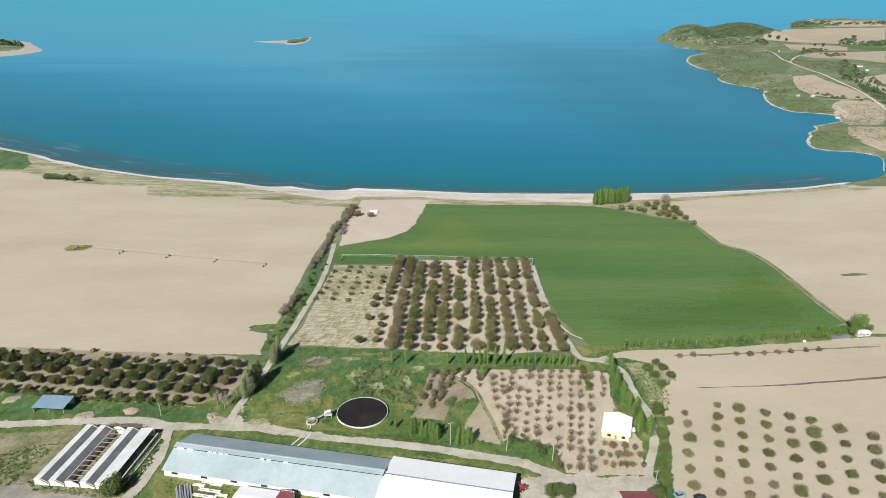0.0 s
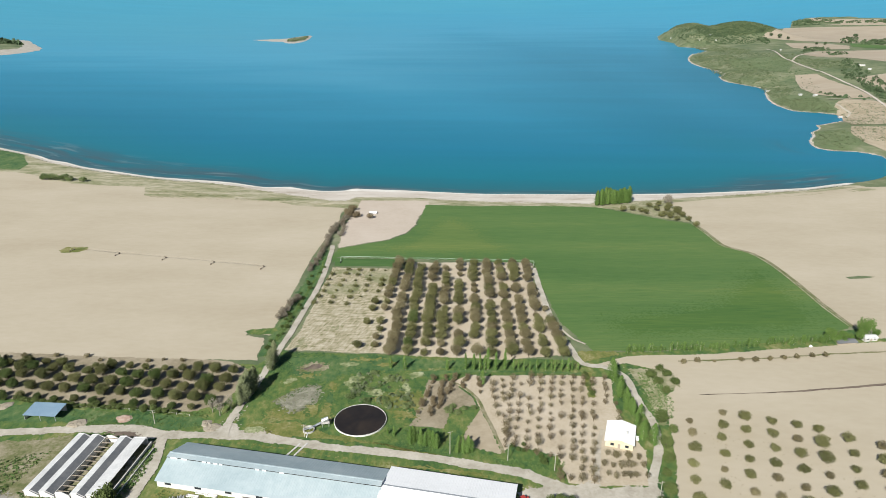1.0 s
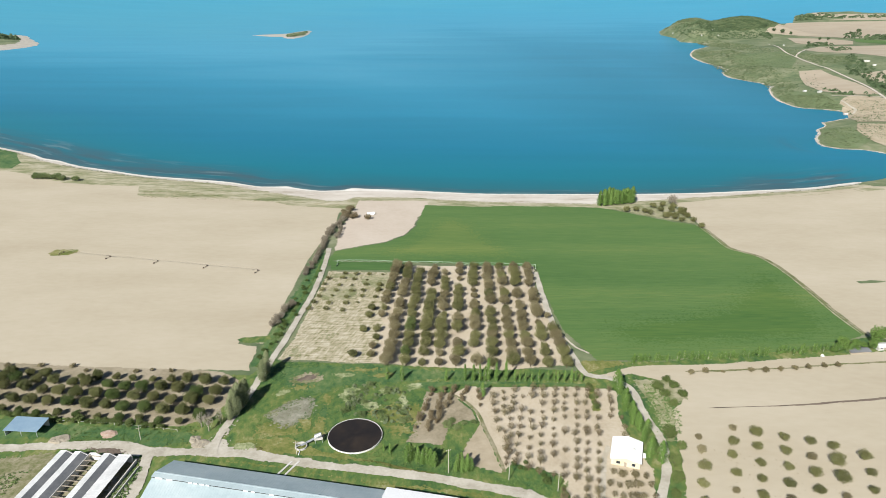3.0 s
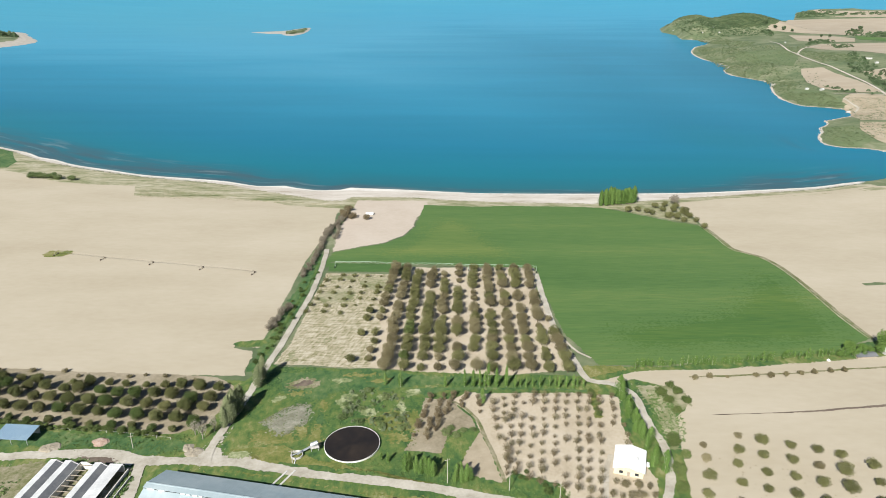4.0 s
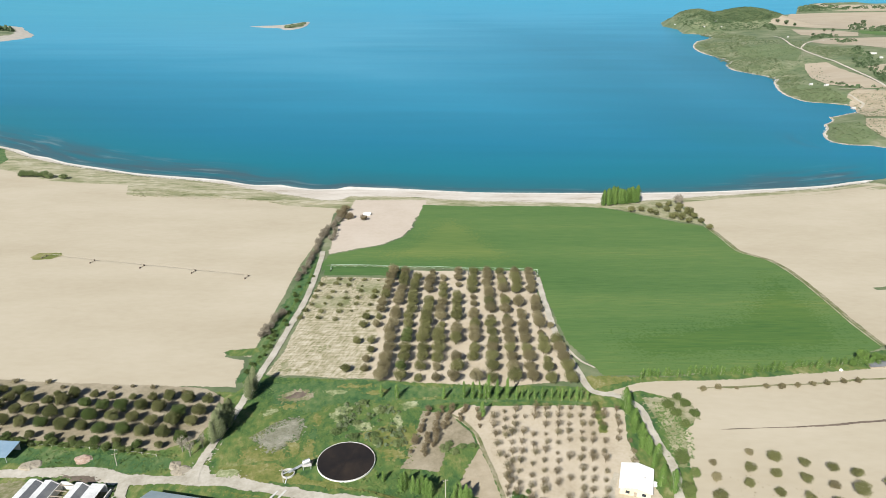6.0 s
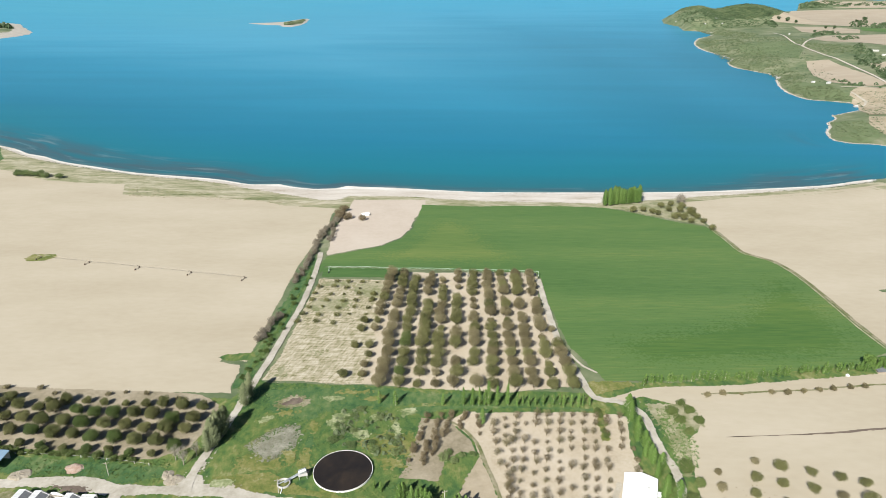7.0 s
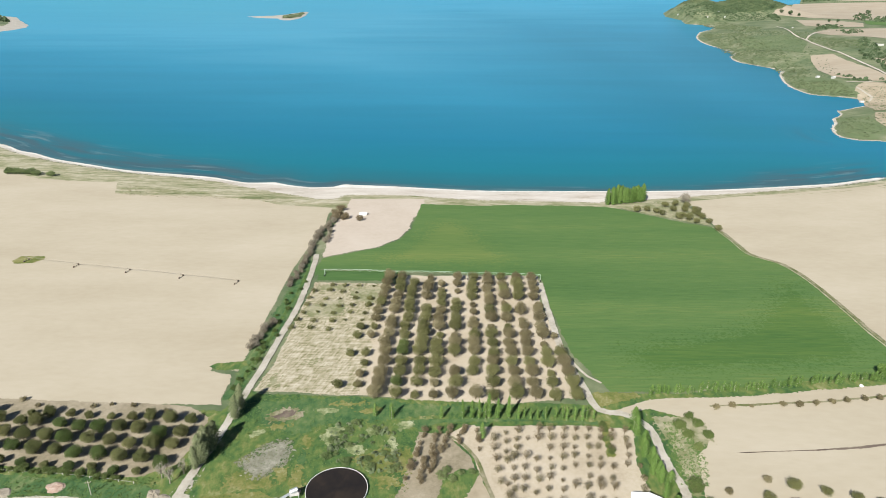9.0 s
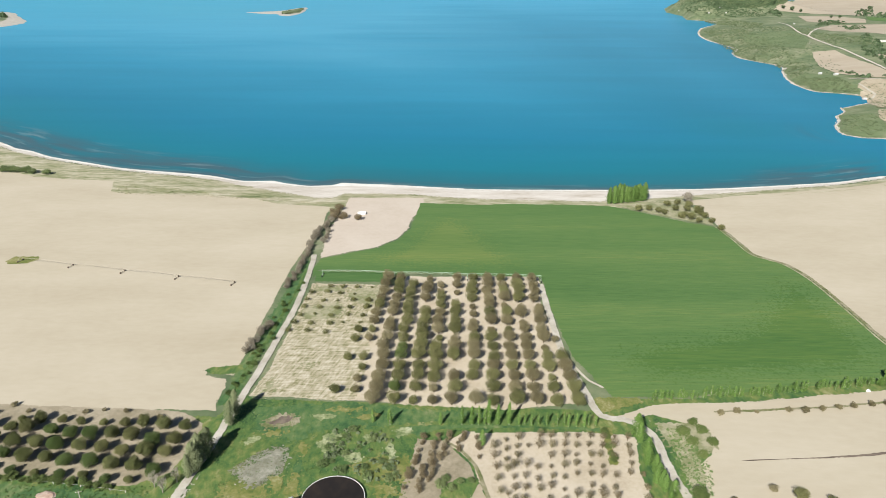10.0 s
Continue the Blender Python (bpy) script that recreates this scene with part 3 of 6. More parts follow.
sheet("grass_patch", [(253.0, 381.9), (262.6, 384.8), (271.7, 383.1), (263.4, 380.1), (253.9, 379.1)], M_SCRUB, 0.16, 20, 0.8, 3, label="dark weedy patch in the bare field", category="grass")
sheet("field", [(-70.0, 395.2), (-22.9, 393.6), (-23.6, 405.0), (60.1, 406.1), (56.6, 368.9), (59.7, 317.4), (61.9, 282.8), (30.2, 277.2), (-26.9, 282.0), (-76.3, 286.2), (-73.4, 307.6), (-72.5, 337.6)], M_SOIL_ORCHARD, 0.10, label="bare dusty soil of the walnut orchard", category="orchard floor")
sheet("mown_strip", [(-69.7, 395.2), (-24.1, 393.6), (-26.8, 364.7), (-28.4, 343.7), (-28.9, 312.6), (-29.0, 290.7), (-31.5, 282.0), (-76.1, 285.4), (-73.9, 306.6), (-73.0, 335.9)], M_MOWN, 0.13, 20, 1.5, 3, label="dry mown grass between the young walnut trees", category="grass", fade=3)
sheet("field", [(16.8, 264.0), (57.5, 264.3), (70.4, 263.4), (77.3, 261.5), (74.0, 241.6), (74.9, 223.0), (78.1, 210.0), (73.8, 189.6), (56.4, 189.5), (44.6, 191.3), (44.0, 206.3), (27.4, 212.5), (22.6, 207.5), (20.8, 221.4), (17.0, 234.7), (14.1, 245.7), (4.9, 257.9), (12.9, 265.0)], M_SOIL_ORCHARD, 0.10, label="pinkish bare soil of the young orchard", category="orchard floor")
sheet("field", [(-5.9, 259.8), (4.9, 258.9), (14.1, 245.7), (15.7, 238.6), (9.9, 238.5), (4.6, 234.2), (2.1, 222.8), (-12.6, 224.3), (-9.4, 241.0)], M_SOIL_SHADY, 0.10, label="bare corner of the old orchard", category="orchard floor")
sheet("field", [(16.7, 237.7), (20.8, 221.4), (23.2, 206.8), (13.0, 210.3), (7.0, 214.6), (10.4, 224.5), (13.0, 230.9)], M_DRYSOIL, 0.10, label="small bare plot by the orchard", category="orchard floor")
sheet("field", [(-299.7, 289.0), (-215.0, 285.0), (-158.7, 281.0), (-122.0, 279.0), (-98.0, 275.5), (-88.5, 268.0), (-87.5, 255.1), (-90.6, 240.4), (-103.0, 233.5), (-140.6, 238.0), (-191.5, 243.1), (-268.3, 248.0)], M_SOIL_SHADY, 0.08, label="bare brown soil darkened for shade under the dense orchard", category="orchard floor")
sheet("field", [(86.5, 275.2), (90.2, 280.7), (130.8, 284.5), (194.7, 294.0), (228.7, 298.7), (337.6, 312.0)] + [(420, 120), (82, 120)] + [(79.3, 178.1), (87.2, 206.5), (91.6, 227.0), (95.5, 246.3), (101.8, 252.4), (103.4, 266.4)], M_SOIL, 0.10, label="tilled beige field planted with young trees")
sheet("ditch_weeds", [(110.8, 248.2), (156.4, 251.9), (203.5, 259.0), (299.5, 270.0), (297.1, 267.4), (201.9, 256.6), (155.7, 250.5), (129.8, 248.9)], M_MUD, 0.16, 20, 0.4, 4, fade=.4, label="dark weedy ditch line across the field", category="grass")
sheet("grass_patch", [(-101.3, 305.0), (-99.3, 308.2), (-85.4, 310.2), (-83.8, 306.5), (-86.8, 302.0), (-97.3, 301.9)], M_GRASS, 0.16, 20, 0.6, 3, label="green weedy tongue in the field edge", category="grass")
sheet("verge", [(-88.4, 277.7), (-87.7, 302.9), (-86.4, 333.1), (-84.0, 382.0), (-81.4, 415.4), (-79.0, 434.4), (-73.3, 418.9), (-72.7, 387.8), (-75.2, 343.1), (-78.4, 307.5), (-79.7, 280.4)], M_GRASS2, 0.15, 20, 1.0, 4, label="green weedy verge beside the track", category="grass", fade=2.5)
sheet("dry_reeds", [(-71.6, 241.8), (-67.5, 246.8), (-63.7, 251.4), (-57.4, 255.5), (-52.5, 253.9), (-50.4, 246.9), (-52.1, 241.1), (-54.5, 234.7), (-59.7, 232.5), (-66.2, 232.0)], M_REED, 0.16, 6, 2.5, 2, fade=6, soft=True, label="flattened patch of dead grey reeds", category="reeds")
sheet("dry_grass", [(-67.1, 267.0), (-66.2, 272.0), (-60.9, 275.3), (-54.4, 275.4), (-50.4, 270.7), (-52.9, 265.8), (-60.5, 264.0)], M_VERGE2, 0.145, 6, 1.2, 2, fade=3, soft=True, label="trampled pale grass round the mud", category="grass")
sheet("mud_patch", [(-65.3, 268.4), (-61.9, 272.7), (-56.3, 274.6), (-52.9, 271.0), (-55.4, 267.5), (-62.1, 266.0)], M_MUD, 0.16, 6, 0.6, 2, fade=3, soft=True, label="bare dark mud patch in the meadow", category="mud")
for k, spot in enumerate([[(-72.5, 257.0), (-67.4, 261.6), (-64.2, 259.3), (-67.6, 254.5)], [(-43.8, 256.2), (-40.9, 262.8), (-35.7, 263.9), (-36.7, 256.3), (-40.9, 251.5)], [(-19.8, 254.8), (-14.8, 257.4), (-12.1, 249.3), (-15.2, 248.7)], [(-38.9, 222.2), (-31.1, 213.6), (-40.1, 214.6)], [(-24.3, 239.9), (-22.1, 241.3), (-20.1, 237.1), (-22.9, 235.8)], [(-69.6, 222.0), (-64.6, 224.7), (-55.1, 223.2), (-58.0, 215.6), (-67.1, 216.3)], [(-80.2, 223.1), (-71.7, 225.9), (-68.2, 220.8), (-76.2, 217.0)]]):
    sheet("dry_grass", spot, M_DRYGRASS if k not in (3, 5) else M_OLIVEGRASS, 0.17 + 0.004 * k, 5, 1.2, 2, label="pale flowering weeds in the meadow" if k not in (3, 5) else "yellowish worn grass", category="grass", soft=True, fade=2.2)
sheet("olive_grass", [(-78.6, 225.8), (-58.3, 228.0), (-43.0, 219.5), (-20.0, 212.9), (4.1, 204.3), (-17.7, 211.1), (-40.2, 215.4), (-74.6, 219.2)], M_OLIVEGRASS, 0.12, 12, 1.0, 3, label="yellowish worn grass along the farm track", category="grass")
sheet("yard", [(41.5, 190.7), (55.3, 193.8), (56.7, 190.7), (73.4, 190.8), (79.1, 203.1), (81.6, 203.1), (76.9, 190.3), (78.1, 178.6), (70.6, 158.3), (31.7, 158.2), (24.9, 187.0), (30.3, 190.6)], M_YARD, 0.18, 15, 0.8, 3, fade=2.5, label="bare dusty farmyard", category="yard")
sheet("yard", [(-177.8, 222.4), (-143.8, 222.6), (-118.8, 222.8), (-108.3, 219.0), (-108.6, 214.2), (-130.7, 218.9), (-153.0, 218.7), (-174.4, 217.1), (-201.1, 216.9), (-204.4, 221.4)], M_YARD, 0.15, 15, 1.2, 3, fade=2.5, label="bare dusty ground beside the sheds", category="yard")
sheet("yard", [(-152.3, 188.3), (-140.9, 182.5), (-122.5, 180.9), (-103.7, 177.7), (-96.6, 157.6), (-140.3, 157.4), (-160.9, 177.4)], M_WET, 0.15, 15, 1.2, 3, fade=4, label="wet worn ground by the ruined shed", category="yard")
track("track", [(-203.2, 219.9), (-175.9, 219.3), (-145.5, 221.4), (-123.4, 222.8), (-108.1, 218.6), (-94.5, 218.3), (-81.0, 218.1), (-62.5, 215.6), (-48.5, 212.0), (-30.6, 209.6), (-17.4, 207.6), (-2.3, 204.6), (14.6, 200.7), (30.9, 195.6), (44.1, 188.6), (55.4, 184.8)], 5.2, M_YARD, lift=0.24, label="pale dirt farm track", wild=1.4)
track("track", [(-108.1, 218.6), (-106.0, 208.8), (-104.8, 201.9), (-104.3, 189.2), (-106.3, 177.1), (-105.2, 164.7)], 4.6, M_YARD, lift=0.26, label="dirt track beside the barn", wild=1.4)
track("track", [(-84.1, 217.3), (-85.1, 225.8), (-83.4, 240.4), (-80.8, 261.6), (-78.8, 287.3), (-76.9, 304.5), (-75.2, 334.0), (-73.5, 360.7), (-73.7, 393.2), (-75.3, 425.4), (-76.5, 436.0)], 3.6, M_YARD, lift=0.32, label="pale dirt track between the fields")
track("track", [(67.1, 158.3), (71.7, 178.6), (75.3, 193.3), (82.5, 210.0), (85.8, 227.0), (83.9, 243.9), (83.4, 263.0), (74.9, 271.8), (66.7, 273.9), (63.5, 290.4), (59.5, 319.4), (58.8, 358.0), (59.1, 395.0)], 3.8, M_YARD, lift=0.32, label="pale dirt track beside the orchards")
track("path", [(60.5, 317.4), (63.1, 308.0), (66.8, 298.7), (71.9, 293.3)], 1.5, lift=0.22, label="thin pale path along the crop's edge")
track("track", [(74.5, 271.5), (82.0, 275.5), (94.2, 279.6), (122.4, 281.0), (151.2, 283.6), (188.7, 288.6), (247.2, 293.3)], 5.5, M_SOIL, lift=0.2, label="dusty headland track along the crop")
track("path", [(55.3, 191.7), (57.9, 202.9), (61.7, 217.1), (64.8, 222.9)], 2.2, lift=0.2, label="narrow dusty path to the small house")
track("path", [(4.2, 258.9), (9.9, 254.0), (15.1, 245.7), (17.9, 234.7), (20.9, 222.6), (23.7, 207.9)], 1.5, M_VERGE2, lift=0.2, label="narrow earth ditch through the orchard")
sheet("verge", [(84.1, 271.8), (94.3, 272.0), (106.0, 268.0), (108.0, 256.0), (99.5, 249.0), (95.3, 236.0), (93.0, 226.0), (86.4, 224.3), (87.4, 248.0)], M_VERGE, 0.13, 10, 1.0, 3, label="dry weedy verge beside the orchard track", category="grass", fade=3.5, soft=True)
sheet("verge", [(-172.6, 214.1), (-160.2, 215.7), (-139.6, 218.8), (-107.1, 216.0), (-103.7, 201.9), (-104.3, 189.2), (-106.3, 177.1), (-99.2, 157.6), (-147.2, 157.3), (-184.3, 211.8)], M_VERGE2, 0.09, 15, 1.5, 3, label="trampled dry grass round the derelict shed", category="grass", fade=2.5)
sheet("verge", [(-96.3, 190.8), (-54.8, 181.9), (-34.6, 177.5), (-31.7, 157.9), (-93.1, 157.6), (-100.6, 183.3)], M_OLIVEGRASS, 0.09, 15, 1.5, 3, label="worn yellowish grass before the barn", category="grass", fade=2.5)
sheet("verge", [(-97.6, 214.2), (-66.4, 213.3), (-30.0, 204.1), (12.4, 198.7), (25.3, 191.5), (16.3, 193.0), (-19.0, 199.8), (-61.0, 209.1)], M_OLIVEGRASS, 0.10, 12, 1.0, 3, label="yellowish grass strip behind the barn", category="grass", fade=2.5)
sheet("verge", [(-190.4, 242.3), (-158.5, 237.3), (-94.2, 231.0), (-93.4, 223.0), (-108.9, 220.5), (-133.8, 225.4), (-179.5, 225.1)], M_GRASS2, 0.10, 15, 1.5, 3, label="fresh green grass below the orchard", category="grass", fade=2.5)
sheet("wet_meadow", [(-74.7, 280.4), (-29.3, 283.5), (-1.5, 279.9), (30.1, 276.5), (-1.3, 267.6), (-43.8, 261.1), (-44.5, 242.6), (-46.7, 234.2), (-51.1, 241.1), (-51.0, 254.6), (-65.1, 260.9)], M_GRASS2, 0.10, 15, 2.0, 3, label="rank dark green meadow", category="grass", fade=4, soft=True)
sheet("grass_strip", [(-72.1, 412.3), (-17.4, 410.6), (-23.4, 401.9), (-26.3, 396.5), (-69.3, 396.7)], M_WHEAT, 0.12, 15, 0.6, 3, label="green grass strip below the irrigation machine", category="grass")
sheet("weed_strip", [(112.4, 277.9), (128.3, 278.8), (164.1, 281.8), (186.5, 285.1), (219.5, 288.1), (218.3, 286.5), (185.2, 283.1), (163.3, 280.2), (127.5, 276.9), (112.0, 276.8)], M_VERGE2, 0.17, 15, 0.5, 3, fade=.5, label="narrow weedy strip between tilled fields", category="grass")
sheet("weed_strip", [(69.2, 287.6), (84.9, 286.9), (88.5, 283.0), (65.8, 274.2), (63.4, 279.0), (63.6, 285.5)], M_OLIVEGRASS, 0.17, 15, 0.8, 3, fade=2.0, label="olive weedy corner at the track junction", category="grass")
sheet("weed_strip", [(-14.4, 267.1), (7.5, 268.3), (29.3, 267.8), (51.2, 267.7), (65.2, 266.7), (64.6, 264.0), (42.2, 265.9), (20.5, 266.0), (3.1, 264.9), (-5.4, 259.8)], M_GRASS2, 0.17, 15, 0.8, 3, fade=1.0, label="grassy strip below the poplars", category="grass")
sheet("rubble_ground", [(-116.0, 203.6), (-111.0, 205.3), (-104.9, 197.0), (-104.9, 190.7), (-110.0, 192.3), (-115.0, 197.9)], M_RUBBLEGROUND, 0.16, 6, 1.0, 2, fade=3, soft=True, label="pale rubble strewn beside the derelict shed", category="rubble")
sheet("rubble_ground", [(-134.7, 222.7), (-129.8, 224.3), (-119.5, 221.6), (-115.8, 216.7), (-120.1, 215.2), (-128.9, 217.4)], M_MUD, 0.21, 6, 1.0, 2, fade=3, soft=True, label="dark burnt rubbish ground by the track", category="rubble")
sheet("yard", [(-98, 219), (-91, 221), (-87, 231), (-82, 242), (-80, 240), (-81.5, 228), (-76, 221), (-66, 217.5), (-83, 213.5)], M_YARD, 0.2, 6, 1.5, 3, fade=4, label="worn pale ground at the meeting of the tracks", category="yard")
sheet("bare_patch", [(-81.3, 223.0), (-71.2, 223.9), (-65.1, 219.3), (-69.3, 216.3), (-78.4, 217.0)], M_ROAD, 0.19, 6, 1.0, 2, fade=3, soft=True, label="bare worn earth at the track junction", category="yard")
for k, spot in enumerate([[(-50.4, 273.2), (-43.1, 275.8), (-37.1, 273.3), (-43.1, 269.7)], [(-32.6, 273.3), (-24.0, 276.0), (-19.2, 272.4), (-27.7, 269.5)], [(-33.9, 251.6), (-25.9, 253.2), (-23.1, 247.1), (-29.9, 245.0)], [(-57.6, 239.7), (-51.9, 240.3), (-49.0, 231.6), (-54.5, 231.0)], [(-16.4, 264.7), (-10.0, 267.5), (-6.6, 263.1), (-12.7, 258.7)], [(-51.6, 257.8), (-46.7, 259.4), (-44.6, 251.5), (-48.1, 248.4)]]):
    sheet("grass_patch", spot, M_OLIVEGRASS if k % 2 else M_DRYGRASS, 0.18 + 0.004 * k, 5, 1.5, 2, label="yellowish weeds among the meadow grass", category="grass", soft=True, fade=2.2)
for k, spot in enumerate([[(-69.7, 259.3), (-67.1, 262.3), (-63.1, 261.6), (-63.8, 257.7), (-66.9, 255.7)], [(-42.7, 254.7), (-41.9, 262.5), (-36.7, 264.5), (-32.8, 261.9), (-34.6, 256.3), (-38.8, 250.0)], [(-18.7, 254.8), (-15.9, 258.1), (-13.1, 254.9), (-11.5, 248.1), (-15.0, 246.3)], [(-26.7, 260.6), (-22.7, 263.0), (-20.7, 259.7), (-24.2, 257.4)], [(-30.9, 245.0), (-25.2, 247.1), (-22.3, 242.8), (-27.3, 240.4)]]):
    sheet("weed_patch", spot, M_DRYGRASS if k < 4 else M_OLIVEGRASS, 0.22 + 0.004 * k, 4, 1.5, 2, label="pale flowering weeds in the meadow", category="grass", soft=True, fade=2.2)
for k, spot in enumerate([[(-73.4, 236.8), (-65.6, 240.2), (-54.2, 233.7), (-52.5, 227.9), (-73.3, 227.8)], [(-51.9, 240.3), (-46.6, 243.2), (-43.4, 237.0), (-42.6, 228.0), (-49.5, 227.9)], [(-27.5, 249.8), (-17.4, 251.7), (-7.5, 250.0), (-6.1, 237.2), (-14.1, 233.9), (-24.0, 237.1)], [(-70.1, 263.6), (-62.1, 266.0), (-53.0, 264.4), (-56.4, 260.4), (-64.3, 259.6)], [(-47.0, 278.8), (-29.0, 280.4), (-24.0, 276.7), (-41.7, 274.4)], [(-24.2, 238.5), (-12.2, 235.0), (-8.1, 229.3), (-19.2, 228.2)]]):
    sheet("olive_grass", spot, M_OLIVEGRASS, 0.125 + 0.004 * k, 5, 2.0, 2, label="yellowish worn grass in the meadow", category="grass", soft=True, fade=4)
for k, spot in enumerate([[(-68.1, 393.7), (-48.5, 394.7), (-48.3, 383.9), (-68.3, 380.8)], [(-50.5, 391.0), (-27.8, 391.3), (-28.6, 371.8), (-38.9, 366.5), (-50.4, 376.9)], [(-70.2, 367.4), (-51.9, 374.2), (-44.8, 357.6), (-56.7, 349.1), (-72.1, 354.9)], [(-72.1, 299.6), (-67.9, 302.2), (-64.2, 290.4), (-69.5, 287.1), (-73.9, 287.9)], [(-63.1, 312.3), (-53.3, 314.3), (-49.6, 307.8), (-59.1, 305.0)]]):
    sheet("olive_grass", spot, M_VERGE, 0.165 + 0.004 * k, 5, 2.0, 2, label="greener weeds in the mown strip", category="grass", soft=True, fade=6)
sheet("weed_strip", [(65.0, 266.7), (69.8, 266.8), (67.2, 252.4), (66.2, 245.2), (62.9, 244.5), (63.0, 252.4)], M_OLIVEGRASS, 0.17, 8, 0.8, 2, fade=2, soft=True, label="weedy green strip between orchard rows", category="grass")

# ---- the far shore ----
def far_field(corners, material, label, lift=0.4, category="field", cell=25, wild=3):
    return sheet("far_field", corners, material, lift, cell, wild, 14, label=label, category=category)


def rocky_shore(points, width, label):
    """The pale rocks at the foot of the bank, as one broken strip."""
    return track("rocky_shore", points, width, M_ROCK, lift=0.35, label=label, category="rocks", wild=width * 0.5, step=9)


def shore_rocks(points, count, size, label, seed):
    """Broken pale boulders at the water's edge, past counting."""
    r = random.Random(seed)
    line_ = along(points, 14, 3.5)
    verts, faces = [], []
    for _ in range(count):
        i = r.randrange(len(line_) - 1)
        q = line_[i].lerp(line_[i + 1], r.random()) + Vector((r.gauss(0, size * 1.1), r.gauss(0, size * 1.1)))
        f = size * r.uniform(.3, 1.1) * (1.6 if r.random() < .08 else 1)
        k = len(verts)
        verts += [(q.x + f * a * r.uniform(.6, 1.2), q.y + f * b * r.uniform(.6, 1.2), .1 + f * c * r.uniform(.5, 1)) for a, b, c in ((1, 0, 0), (0, 1, 0), (-1, 0, 0), (0, -1, 0), (.1, .1, 1), (0, 0, -.6))]
        faces += [(k + a, k + (a + 1) % 4, k + 4) for a in range(4)] + [(k + (a + 1) % 4, k + a, k + 5) for a in range(4)]
    return tagged(mesh_object("shore_rocks", verts, faces, M_ROCK), label, "rocks", kind="stuff")


shore_rocks(COVES[:18], 900, .9, "pale broken boulders in the shallows", 3)
shore_rocks(COVES[17:], 1700, 1.4, "pale broken boulders along the far banks", 4)
rocky_shore([(459, 664), (492, 718)] + COVES[:18], 1.4, "pale broken rocks along the water")
rocky_shore(COVES[17:], 2.2, "pale broken rocks along the far water")
far_field([(707, 1361), (747, 1356), (726, 1200), (708, 1119), (702, 1084), (663, 1088), (634, 1137), (647, 1216)], M_FARSOIL, "bare beige field on the far shore")
far_field([(655, 1090), (685, 1064), (694, 1038), (632, 937), (593, 885), (552, 894), (615, 1049)], M_DRYSOIL, "dry sparsely planted plot on the far shore")
far_field([(546, 883), (591, 872), (610, 821), (569, 760), (510, 750), (510, 795), (518, 835)], M_DRYSOIL, "dry stony plot on the far shore")
far_field([(1178, 2506), (1584, 3215), (1762, 3229), (2052, 3197), (1541, 2382), (1333, 2253), (1289, 2344), (1220, 2400), (1124, 2432)], M_FARSOIL, "wide bare far field")
far_field([(1143, 2300), (1233, 2240), (1246, 2103), (1166, 1965), (1069, 1965), (1050, 2057)], M_FARSOIL, "pale bare plot between far hedges", 0.5)
far_field([(901, 1738), (1029, 1891), (1250, 1923), (980, 1498), (951, 1596), (895, 1639)], M_FARSOIL, "pale bare far field")
far_field([(1313, 2219), (1348, 2079), (1262, 1943), (1225, 2052)], M_WHEAT, "green crop strip far away")
far_field([(784, 1284), (865, 1315), (900, 1250), (824, 1137), (748, 1125), (760, 1207)], M_FARSOIL, "bare beige field behind the trees")
far_field([(1828, 3478), (1931, 3555), (2203, 3444), (2078, 3240), (1822, 3292), (1824, 3403)], M_FARSOIL, "pale far fields towards the skyline")
far_field([(721, 1706), (840, 1694), (773, 1501), (707, 1389), (681, 1487), (689, 1626)], M_FAINTGREEN, "green pasture on the far slope")
far_field([(493, 867), (529, 865), (503, 783), (477, 761), (454, 768), (455, 800)], M_FAINTGREEN, "green grass on the low spit")
far_field([(602, 1169), (623, 1116), (615, 1049), (608, 1019), (555, 1053), (553, 1105), (569, 1149)], M_FAINTGREEN, "green slope above the rocky bank")
far_field([(905, 2690), (1010, 2760), (1230, 2740), (1330, 2690), (1190, 2500), (1060, 2440), (940, 2460), (915, 2560)], M_FARWOOD, "dark scrub-covered ridge of the headland", 0.6, "scrub")
track("far_road", [(961, 2040), (930, 1918), (833, 1679), (801, 1558), (765, 1413), (763, 1354), (742, 1246), (719, 1153), (692, 1063), (670, 998), (639, 910)], 4.5, M_BEACH, lift=1.0, label="pale far road along the shore", step=12)
track("far_road", [(800, 1560), (850, 1644), (916, 1733), (962, 1765)], 5, M_BEACH, lift=1.0, label="pale far lane", step=12)
track("far_road", [(625, 1089), (658, 1080), (689, 1063)], 4, lift=1.0, label="thin far lane", step=12)
track("far_road", [(622, 1055), (617, 1021), (612, 997), (591, 971)], 4, lift=1.0, label="sandy lane to the water", step=12)

# low islands
def islet(name, corners, top, label, material):
    line = along(smooth_line(corners + [corners[0]], 20)[:-1], 25, 6, True)
    c = sum((p for p in line), Vector((0, 0))) / len(line)
    verts, faces, n = [], [], len(line)
    for s, z in ((1.0, -1.0), (.95, .6), (.7, top * .7), (.35, top)):
        verts += [(c.x + (p.x - c.x) * s, c.y + (p.y - c.y) * s, z + .4 * noise.noise(Vector((p.x * .05, p.y * .05, s)))) for p in line]
    for r in range(3):
        faces += [(r * n + i, r * n + (i + 1) % n, (r + 1) * n + (i + 1) % n, (r + 1) * n + i) for i in range(n)]
    faces.append(tuple(3 * n + i for i in range(n)))
    return tagged(mesh_object(name, verts, faces, material, False), label, "island", kind="structure")


